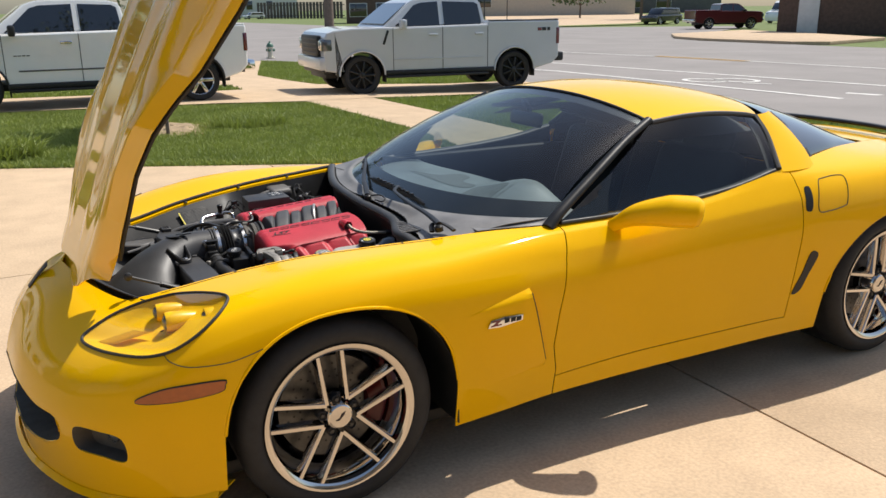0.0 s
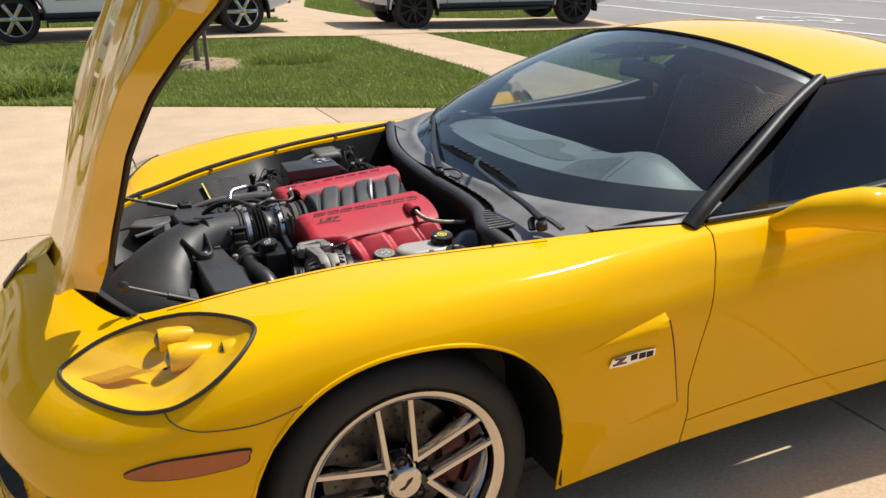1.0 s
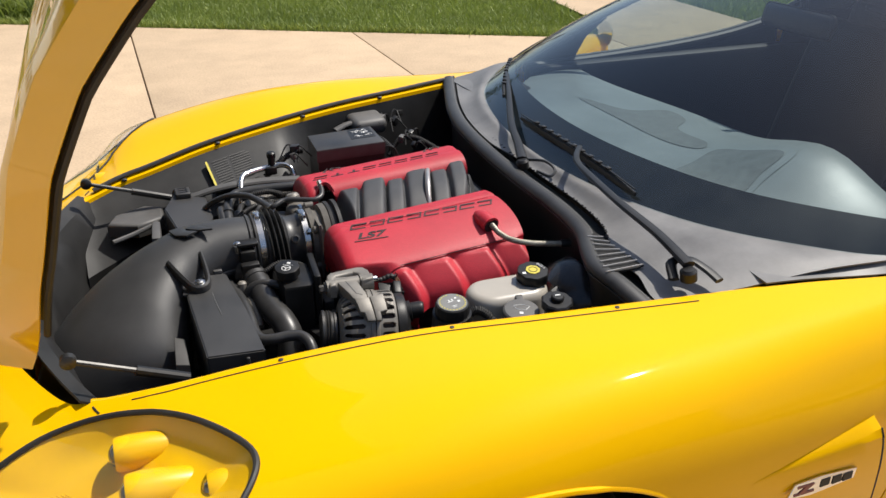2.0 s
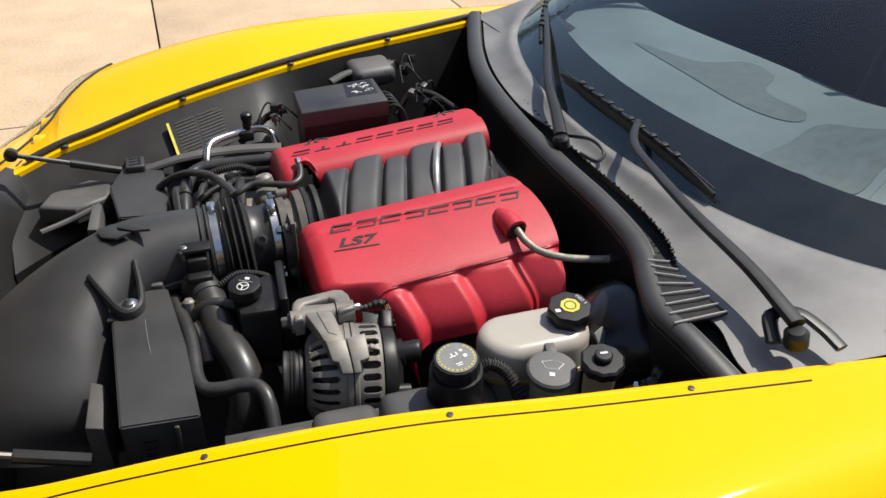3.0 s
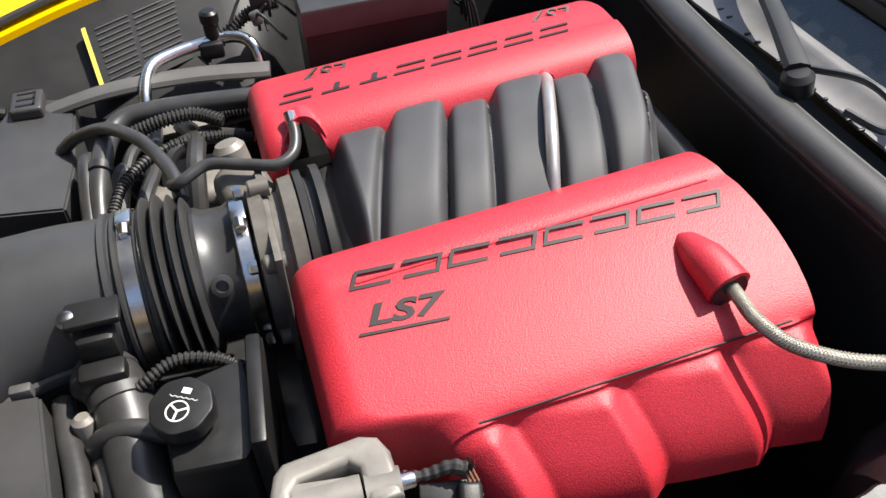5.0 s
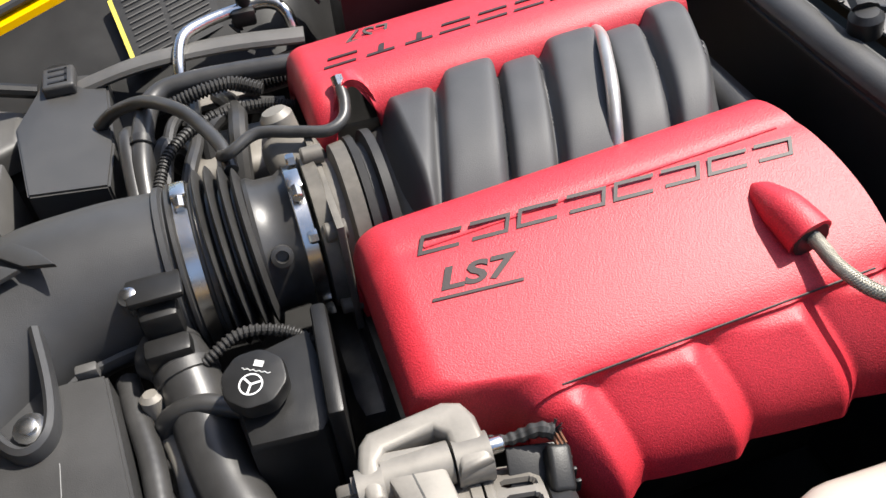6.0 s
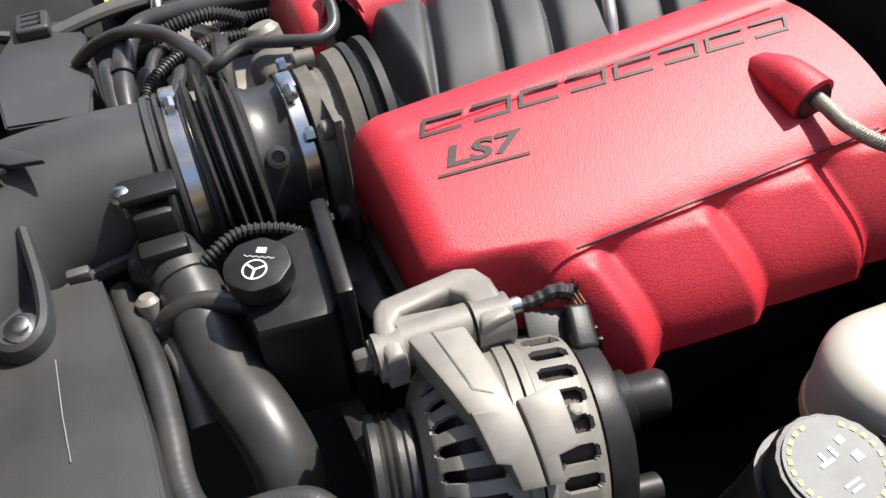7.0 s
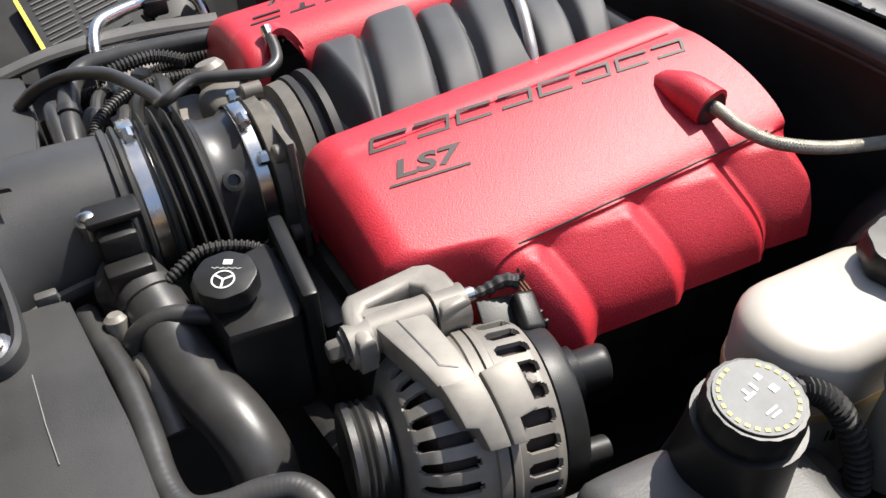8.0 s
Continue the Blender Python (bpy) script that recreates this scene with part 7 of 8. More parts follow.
TRUCK_NAVY = make_mat("dark_car_paint", (.02, .022, .028), .25, .1, .05, 1.5, coat=.8)
DARK_GLASS = make_mat("vehicle_glass", (.012, .014, .016), .04, 0, .1, 3, coat=1)
TAIL_RED = make_mat("tail_lamp_red", (.13, .008, .010), .12, 0, .15, 20, coat=1)
BLACK_TRIM = make_mat("black_trim", (.015, .015, .015), .5, 0, .3, 8, bump=.2)


def arch_points(xc, r, zc, n=9):
    return [(xc - r * math.cos(math.pi * k / n), zc + r * math.sin(math.pi * k / n)) for k in range(n + 1)]


def side_prism(outline, y0, y1, bevel=.02, inset0=0.0):
    """An outline in the xz plane carried across the width."""
    own = bmesh.new()
    f = own.faces.new([own.verts.new((x, y0, z)) for x, z in outline])
    g = bmesh.ops.extrude_face_region(own, geom=[f])
    for v in g["geom"]:
        if isinstance(v, bmesh.types.BMVert):
            v.co.y = y1
    bmesh.ops.recalc_face_normals(own, faces=own.faces[:])
    if bevel:
        es = [e for e in own.edges if abs(e.verts[0].co.y - e.verts[1].co.y) < 1e-6]
        bmesh.ops.bevel(own, geom=es, offset=bevel, segments=2, affect='EDGES', profile=.5)
    return own


def loose_wheel(thing, x, y, r, rim_mat, spokes, face):
    """A road wheel of a parked vehicle: tyre, rim, spokes."""
    w = new("wheel")
    w.parent = thing
    w.matrix_basis = pose(x, y, r, 90 if face < 0 else -90, 0, 0)
    part("tyre", lathe_bm([(r * .70, -.12), (r * .92, -.13), (r, -.10), (r, .10), (r * .92, .13), (r * .72, .12)], 32, caps=False), TYRE, None).parent = w
    part("rim", lathe_bm([(r * .66, .02), (r * .68, .10), (r * .72, .118), (r * .74, .112)], 32, caps=False), rim_mat, None).parent = w
    part("wheel_disc", lathe_bm([(r * .68, .03), (0, .03)], 32), BLACK_TRIM, None).parent = w
    for k in range(spokes):
        own = box_bm((r * .36, 0, .095), (r * .66, r * (.16 if spokes < 8 else .09), .03), .008)
        own.transform(Matrix.Rotation(2 * math.pi * k / spokes, 4, 'Z'))
        part("spoke", own, rim_mat, None).parent = w
    part("hub", lathe_bm([(r * .16, .06), (r * .15, .115), (r * .10, .122), (0, .123)], 18), rim_mat, None).parent = w


def pickup(label, place, turn, paint, wb, rim_mat, chrome_trim, group="", r=.405, length_f=.98, length_r=1.22, size=1.0, tail=TAIL_RED, cab_len=.75, w0=.6, mid=1.6):
    """A crew-cab pickup. Local x runs from front to rear from the front axle; local y from the near flank inwards."""
    t = empty("pickup_truck", label, "pickup truck", place, group, turn)
    W = 2.0
    trim = CHROME if chrome_trim else BLACK_TRIM
    f0, r1 = -length_f, wb + length_r
    a1, a2 = arch_points(0, r + .09, r), arch_points(wb, r + .09, r)
    low = .46
    cab_end = wb * cab_len
    lower = [(f0, .62), (f0 + .02, low + .05), (f0 + .35, low)] + [(x, z) for x, z in a1] + [(r + .12, low)] + [(wb - r - .12, low)] + a2 + [(r1 - .15, low + .06), (r1, .66)] + \
            [(r1, 1.42), (r1 - .03, 1.46), (cab_end + .04, 1.46), (cab_end, 1.40), (w0, 1.36), (w0 - .3, 1.37), (-.2, 1.36), (f0 + .22, 1.32), (f0 + .07, 1.27), (f0 + .01, 1.18), (f0, 1.05)]
    part("body", side_prism(lower, 0, W, .035), paint, None, smooth=15).parent = t
    # greenhouse with raked sides
    g = [(w0 - .30, 1.33), (w0 + .38, 1.87), (w0 + .60, 1.945), (mid, 1.965), (cab_end - .30, 1.94), (cab_end - .10, 1.88), (cab_end - .02, 1.42)]
    near = [(x, .04 + .16 * max(0, (z - 1.33)) / .6, z) for x, z in g]
    far = [(x, W - .04 - .16 * max(0, (z - 1.33)) / .6, z) for x, z in g]
    own = bmesh.new()
    va = [own.verts.new(p) for p in near]
    vb = [own.verts.new(p) for p in far]
    own.faces.new(va)
    own.faces.new(vb[::-1])
    for i in range(len(g)):
        j = (i + 1) % len(g)
        own.faces.new((va[i], vb[i], vb[j], va[j]))
    bmesh.ops.recalc_face_normals(own, faces=own.faces[:])
    bmesh.ops.bevel(own, geom=own.edges[:], offset=.03, segments=2, affect='EDGES')
    part("cab", own, paint, None).parent = t

    def flank(outline, name, mat, lift, lab=""):
        for s in (0, 1):
            bm = bmesh.new()
            pts = []
            for x, z in outline:
                d = .04 + .16 * max(0, (z - 1.33)) / .6 if z > 1.33 else 0.0
                d = d - lift
                pts.append((x, d if s == 0 else W - d, z))
            bm.faces.new([bm.verts.new(p) for p in pts])
            part(name, bm, mat, None, lab, thick=.006, out=(1, W / 2, 1)).parent = t
    flank([(w0, 1.385), (w0 + .10, 1.46), (w0 + .46, 1.80), (w0 + .62, 1.85), (mid - .05, 1.875), (mid - .05, 1.385)], "side_window", DARK_GLASS, .008)
    flank([(mid + .06, 1.385), (mid + .06, 1.875), (cab_end - .26, 1.855), (cab_end - .17, 1.81), (cab_end - .12, 1.44), (cab_end - .16, 1.385)], "side_window", DARK_GLASS, .008)
    for x in (w0 - .06, mid, cab_end + .01):
        part("shut_line", box_bm((x, -.002, .92), (.012, .006, .86), .001), BLACK_TRIM, None).parent = t
    part("door_moulding", box_bm(((.62 + cab_end) / 2, -.006, .71), (cab_end - .75, .012, .028), .005), GREY_PLASTIC if chrome_trim else paint, None).parent = t
    part("rocker", box_bm(((.55 + wb - .55) / 2, .02, .44), (wb - 1.0, .10, .10), .02), BLACK_TRIM, None).parent = t
    part("running_board", box_bm(((.5 + cab_end) / 2, -.03, .36), (cab_end - .5, .14, .05), .015), BLACK_TRIM, None).parent = t
    for x in (mid - .22, cab_end - .20):
        part("door_handle", box_bm((x, -.022, 1.20), (.20, .03, .045), .012), trim if chrome_trim else paint, None).parent = t
    # screens
    for name, xs in (("windscreen", ((w0 - .20, 1.42), (w0 + .34, 1.84))), ("rear_window", ((cab_end - .03, 1.46), (cab_end - .10, 1.80)))):
        bm = bmesh.new()
        (x0, z0), (x1, z1) = xs
        sgn = -1 if name == "windscreen" else 1
        i0, i1 = .15, .25
        bm.faces.new([bm.verts.new(p) for p in ((x0 + sgn * .012, i0, z0 + .012), (x0 + sgn * .012, W - i0, z0 + .012), (x1 + sgn * .012, W - i1, z1 + .012), (x1 + sgn * .012, i1, z1 + .012))])
        part(name, bm, DARK_GLASS, None, thick=.006, out=(1.3, 1, 1)).parent = t
    # nose
    part("grille", box_bm((f0 - .02, W / 2, 1.01), (.10, W * .70, .42), .03), BLACK_TRIM, None).parent = t
    for k in range(4):
        part("grille_bar", box_bm((f0 - .07, W / 2, .87 + .09 * k), (.03, W * .66, .024), .006), trim if chrome_trim else GREY_PLASTIC, None).parent = t
    for y in (.17, W - .17):
        part("headlamp", box_bm((f0 + .06, y, 1.03), (.22, .36, .24), .03), LAMP_DARK, None).parent = t
        part("lamp_strip", box_bm((f0 - .02, y, 1.03), (.08, .26, .20), .02), CHROME, None).parent = t
        part("lamp_glass", box_bm((f0 - .035, y, 1.03), (.06, .18, .14), .015), LAMP_DARK, None).parent = t
        part("tail_lamp", box_bm((r1 - .035, .06 if y < 1 else W - .06, 1.12), (.09, .14, .36), .02), tail, None).parent = t
    part("front_bumper", box_bm((f0 + .02, W / 2, .66), (.26, W * .99, .26), .05), paint if not chrome_trim else CHROME, None).parent = t
    part("air_dam", box_bm((f0 + .10, W / 2, .50), (.20, W * .9, .12), .03), BLACK_TRIM, None).parent = t
    part("rear_bumper", box_bm((r1 + .05, W / 2, .66), (.22, W * .96, .20), .04), BLACK_TRIM if not chrome_trim else CHROME, None).parent = t
    part("tow_hitch", box_bm((r1 + .10, W / 2, .50), (.16, .12, .08), .01), BLACK_TRIM, None).parent = t
    for s, y in ((-1, -.13), (1, W + .13)):
        part("door_mirror", box_bm((w0 + .12, y, 1.42), (.12, .24, .20), .04), BLACK_TRIM if chrome_trim else paint, None).parent = t
        part("mirror_arm", box_bm((w0 + .14, y * .4 if y < 0 else W + .05, 1.36), (.07, .14, .06), .015), BLACK_TRIM, None).parent = t
    for x in (0, wb):
        loose_wheel(t, x, .145, r, rim_mat, 6 if chrome_trim else 9, -1)
        loose_wheel(t, x, W - .145, r, rim_mat, 6, 1)
        part("mud_flap", box_bm((x + r + .10, .12, .42), (.03, .22, .34), .01), BLACK_TRIM, None).parent = t
        rows = [[(x + (r + .075) * math.cos(math.pi * k / 14), yy, r + (r + .075) * math.sin(math.pi * k / 14)) for yy in (.0, .35)] for k in range(15)]
        part("wheel_liner", grid_bm(rows), BLACK_TRIM, None).parent = t
        lip = [(x + (r + .09) * math.cos(math.pi * k / 16), -.004, r + (r + .09) * math.sin(math.pi * k / 16)) for k in range(17)]
        part("arch_lip", tube_bm(lip, .022, 6), BLACK_TRIM if chrome_trim else paint, None).parent = t
    part("bed_rail_cap", box_bm(((cab_end + r1) / 2 + .02, .06, 1.465), (r1 - cab_end - .08, .10, .03), .01), BLACK_TRIM if not chrome_trim else paint, None).parent = t
    part("chassis", box_bm((wb / 2, W / 2, .40), (wb + 1.4, 1.3, .12), .02), BLACK_TRIM, None).parent = t
    if size != 1.0:
        t.scale = (size, size, size)
    return t


ALLOY = make_mat("bright_alloy", (.62, .62, .62), .2, .9, .1, 15)
BLACK_ALLOY = make_mat("black_alloy", (.035, .035, .036), .3, .6, .2, 15)
white_pickup = pickup("white crew-cab pickup with chrome wheels, parked by the lawn", (-1.138, 12.649, -0.006), 0.5, TRUCK_WHITE, 3.88, ALLOY, True, length_r=1.0, size=0.93, cab_len=.683, w0=.53, mid=1.75)
for k in range(4):
    part("door_mark", box_bm((.66 + .07 * k, -.004, .98), (.055, .008, .016), .002), BLACK_TRIM, None).parent = white_pickup
grey_pickup = pickup("pale grey crew-cab pickup with black wheels, parked by the footpath", (5.88, 13.05, -.13), -5.5, TRUCK_SILVER, 3.52, BLACK_ALLOY, False, length_f=.80, length_r=1.12, cab_len=.81, w0=.74, mid=1.80)
for k, w in enumerate((.10, .10, .07)):
    part("bed_mark", box_bm((3.52 + .62 + .115 * k, -.004, 1.27), (w, .008, .07), .002), TAIL_RED if k < 1 else BLACK_TRIM, None).parent = grey_pickup
part("fender_vent", box_bm((.52, -.004, 1.16), (.05, .012, .30), .004, Matrix.Rotation(radians(20), 4, 'Y')), BLACK_TRIM, None).parent = grey_pickup
pickup("dark red pickup parked across the street", (53.6, 47.6, -.2), 162, TRUCK_RED, 3.6, ALLOY, True)


def simple_car(name, label, place, turn, paint, l, h, hood, category):
    t = empty(name, label, category, place, turn=turn)
    w = 1.85
    low = [(0, .45), (.08, .25)] + arch_points(.8, .38, .34) + arch_points(l - .85, .38, .34) + [(l - .05, .28), (l, .5), (l - .02, h * .58), (hood + .1, h * .58), (.15, h * .52), (0, h * .42)]
    part("body", side_prism(low, 0, w, .04), paint, None).parent = t
    top = [(hood, h * .57), (hood + .55 * (h / 1.7), h * .96), (hood + 1.0, h), (l - .5, h * .97), (l - .12, h * .58)]
    part("cabin", side_prism(top, .10, w - .10, .06), paint, None).parent = t
    win = [(hood + .22, h * .62), (hood + .65 * (h / 1.7), h * .90), (l - .65, h * .90), (l - .4, h * .62)]
    for y in (.094, w - .094):
        part("side_window", side_prism(win, y - .004, y + .004, 0), DARK_GLASS, None).parent = t
    part("windscreen", box_bm((hood + .24, w / 2, h * .77), (.04, w * .76, h * .36), .01, Matrix.Rotation(radians(38), 4, 'Y')), DARK_GLASS, None).parent = t
    for y in (.2, w - .2):
        part("tail_lamp", box_bm((l - .02, y, h * .48), (.06, .25, .14), .02), TAIL_RED, None).parent = t
        part("headlamp", box_bm((.06, y, h * .42), (.10, .30, .12), .02), LAMP_DARK, None).parent = t
    for x in (.8, l - .85):
        for y, f in ((.11, -1), (w - .11, 1)):
            loose_wheel(t, x, y, .33, ALLOY, 5, f)
    return t


simple_car("suv", "dark blue SUV parked across the street", (58.5, 63.0, -.2), 12, TRUCK_NAVY, 4.6, 1.65, .95, "car")
simple_car("van", "white passenger van parked by the brick building", (69.0, 56.5, -.2), 8, TRUCK_WHITE, 5.4, 2.2, .7, "van")
simple_car("sedan", "silver sedan parked far down the street", (47.0, 176.0, -.2), 10, TRUCK_SILVER, 4.6, 1.45, 1.1, "car")


# ---- street furniture and far side ----
def build_far_side():
    brick = make_mat("brown_brick", (.10, .065, .05), .85, 0, .25, 4, bump=.5, bump_scale=40)
    beige = make_mat("beige_stucco", (.46, .41, .34), .85, 0, .08, 2, bump=.3, bump_scale=60)
    white = make_mat("white_siding", (.62, .62, .60), .7, 0, .06, 3, bump=.2, bump_scale=40)
    roofm = make_mat("grey_shingle", (.10, .095, .09), .9, 0, .25, 6, bump=.5, bump_scale=50)
    wood = make_mat("weathered_wood", (.10, .085, .07), .85, 0, .3, 10, bump=.4, bump_scale=90)
    pole_m = make_mat("utility_pole_wood", (.17, .13, .10), .9, 0, .25, 6, bump=.4, bump_scale=80)

    def house(name, label, place, turn, l, d, h, wall, windows, roof=1.2):
        b = empty(name, label, "building", place, turn=turn)
        part("wall", box_bm((l / 2, d / 2, h / 2), (l, d, h), .02), wall, None).parent = b
        own = bmesh.new()
        vs = [own.verts.new(p) for p in ((-.4, -.4, h), (l + .4, -.4, h), (l + .4, d + .4, h), (-.4, d + .4, h), (-.4, d / 2, h + roof), (l + .4, d / 2, h + roof))]
        for q in ((0, 1, 5, 4), (2, 3, 4, 5), (0, 4, 3), (1, 2, 5), (0, 3, 2, 1)):
            own.faces.new([vs[i] for i in q])
        bmesh.ops.recalc_face_normals(own, faces=own.faces[:])
        part("roof", own, roofm, None, smooth=0).parent = b
        for (x, z, w, hh, kind) in windows:
            if kind == "door":
                part("door", box_bm((x, -.03, hh / 2), (w, .08, hh), .01), white, None).parent = b
            else:
                wn_ = part("window", box_bm((x, -.02, z), (w + .16, .10, hh + .16), .01), white, None)
                wn_.parent = b
                part("pane", box_bm((x, -.075, z), (w, .02, hh), .004), DARK_GLASS, None).parent = wn_
        return b

    house("house", "brown brick house with white window frames", (41.0, 103.0, -.2), -22, 7.5, 8, 4.2, brick, [(1.6, 1.7, 2.2, 1.6, "w"), (5.2, 1.6, 2.4, 1.9, "w")])
    house("store", "long beige commercial building", (70.0, 165.0, -.2), -14, 62, 20, 9, beige, [(8 + 9 * k, 3.0, 3, 2.2, "w") for k in range(3)], .5)
    house("house", "white clapboard house far down the street", (40, 215, -.2), -12, 30, 12, 10, white, [(3 + 5 * k, 3, 1.5, 2, "w") for k in range(5)])
    house("brick_building", "brown brick building with a white door", (44.2, 35.6, -.2), -68, 26, 14, 4.0, brick, [(1.9, 0, 1.25, 2.3, "door"), (13, 1.8, 3, 1.6, "w")], .3)
    house("warehouse", "dark low storefront under trees", (118, 205, -.2), -28, 70, 18, 9, make_mat("dark_storefront", (.10, .10, .105), .6, 0, .2, 1), [(6 + 8 * k, 3, 4, 3, "w") for k in range(7)], .5)
    fence = empty("fence", "dark timber yard fence", "fence", (51.0, 180, -.2), turn=-45)
    for k in range(26):
        part("picket", box_bm((k * .78, 0, 1.7), (.60, .06, 3.4), .01), wood, None).parent = fence
    for z in (.6, 2.8):
        part("rail", box_bm((10, .06, z), (20.5, .08, .16), .01), wood, None).parent = fence
    pole = empty("utility_pole", "brown timber utility pole", "pole", (29.2, 77.8, -.2))
    part("shaft", tube_bm([(0, 0, 0), (0, 0, 6), (0, 0, 11)], lambda f: .48 - .12 * f, 14, 6), pole_m, None).parent = pole
    part("crossarm", box_bm((0, 0, 10.2), (2.4, .14, .16), .01), pole_m, None).parent = pole
    for x, y, h in ((39.4, 64.6, 3.2), (49.1, 76.1, 3.6), (44.4, 170.8, 8)):
        sp = empty("sign_post", "thin dark metal sign post", "sign post", (x, y, -.2))
        part("post", tube_bm([(0, 0, 0), (0, 0, h)], .05 if h < 5 else .2, 8), BLACK_TRIM, None).parent = sp
        part("sign_plate", box_bm((0, 0, h + .3), (.6, .03, .7), .01), GREY_PLASTIC, None).parent = sp
    # far kerbs, walks and verge
    tagged(part("pavement_far", sheet_bm([(41, 63.2), (62, 66.8), (122, 135), (160, 190), (120, 200), (51.2, 84), (43, 72)], .02), CONCRETE), "pale concrete walk across the street", "sidewalk", kind="structure")
    tagged(part("verge_far", sheet_bm([(40.5, 61.5), (62, 65), (110, 112), (108, 116), (60, 68), (41, 64)], .05), BLADE), "grass verge across the street", "verge", kind="structure")
    isl = bmesh.new()
    o = [(32.6, 30.4), (32.5, 24.6), (33.7, 23.4), (40, 25), (44, 34), (46, 40), (37, 37.5), (33.8, 33.8)]
    prism_bm(o, .16, .03, Matrix.Translation((0, 0, -.22)), isl)
    tagged(part("kerb_island", isl, CONCRETE), "concrete kerbed apron by the brick building", "kerb", kind="structure")
    tb = empty("picnic_table", "weathered timber picnic table", "table", (63.5, 50.0, -.2), turn=30)
    part("tabletop", box_bm((0, 0, .75), (1.8, .8, .05), .01), wood, None).parent = tb
    for y in (-.6, .6):
        part("bench", box_bm((0, y, .45), (1.8, .28, .05), .01), wood, None).parent = tb
    for x in (-.7, .7):
        for y in (-.35, .35):
            part("leg", tube_bm([(x, y * 1.7, 0), (x, y * .6, .74)], .04, 6), wood, None).parent = tb
    hy = empty("fire_hydrant", "white and green fire hydrant on the verge", "fire hydrant", (8.6, 28.9, ground_z(8.6, 28.9)))
    cream = make_mat("hydrant_cream", (.55, .52, .42), .5, 0, .15, 8)
    green = make_mat("hydrant_green", (.05, .13, .09), .45, 0, .15, 8)
    part("barrel", lathe_bm([(.16, 0), (.16, .03), (.10, .04), (.10, .38), (.14, .39), (.14, .42)], 20), cream, None).parent = hy
    part("bonnet", lathe_bm([(.14, .42), (.13, .48), (.08, .56), (.035, .58), (.035, .63), (0, .635)], 20), green, None).parent = hy
    for a in (0, 120, 240):
        part("nozzle", lathe_bm([(.055, .08), (.055, .17), (.04, .19), (0, .19)], 12, aim((0, 0, .30), (math.cos(radians(a)), math.sin(radians(a)), 0))), green, None).parent = hy


build_far_side()


# ---- trees ----
LEAF = make_mat("leaves", (.065, .12, .028), .55, 0, .3, .6, dark=(.03, .065, .012))
BARK = make_mat("bark", (.13, .10, .075), .9, 0, .3, 8, bump=.7, bump_scale=60)


def tree(label, place, h, crown_r, leaves, seed, category="tree", leaf=.16, low=.35):
    rng = random.Random(seed)
    t = empty("tree", label, category, place)
    own = bmesh.new()
    tube_bm([(0, 0, 0), (.04 * h * .1, 0, h * .3), (0, .02, h * .62), (.02, 0, h * .8)], lambda f: .028 * h * (1 - .75 * f), 9, 12, own)
    tips = []
    for k in range(9):
        a = rng.uniform(0, 6.28)
        z0 = h * rng.uniform(.32, .62)
        q = Vector((math.cos(a) * crown_r * rng.uniform(.4, .85), math.sin(a) * crown_r * rng.uniform(.4, .85), h * rng.uniform(.6, .92)))
        tube_bm([(0, 0, z0), tuple(q * .45 + Vector((0, 0, z0 * .5))), tuple(q)], lambda f: .010 * h * (1 - .8 * f), 6, 8, own)
        tips.append(q)
    part("trunk", own, BARK, None).parent = t
    verts, faces = [], []
    for k in range(leaves):
        c = rng.choice(tips)
        u = Vector((rng.gauss(0, 1), rng.gauss(0, 1), rng.gauss(0, .8)))
        p = c + u * crown_r * .27
        if p.z < h * low:
            p.z = h * low + rng.random() * h * .2
        s = leaf * rng.uniform(.6, 1.3)
        x = Vector((rng.gauss(0, 1), rng.gauss(0, 1), rng.gauss(0, 1))).normalized()
        y = x.cross(Vector((rng.gauss(0, 1), rng.gauss(0, 1), rng.gauss(0, 1)))).normalized()
        n = len(verts)
        verts += [tuple(p - x * s), tuple(p + y * s * .45), tuple(p + x * s), tuple(p - y * s * .45)]
        faces.append((n, n + 1, n + 2, n + 3))
    me = bpy.data.meshes.new("crown")
    me.from_pydata(verts, [], faces)
    me.materials.append(LEAF)
    ob = new("crown", me)
    ob["kind"] = "stuff"
    ob.parent = t
    return t


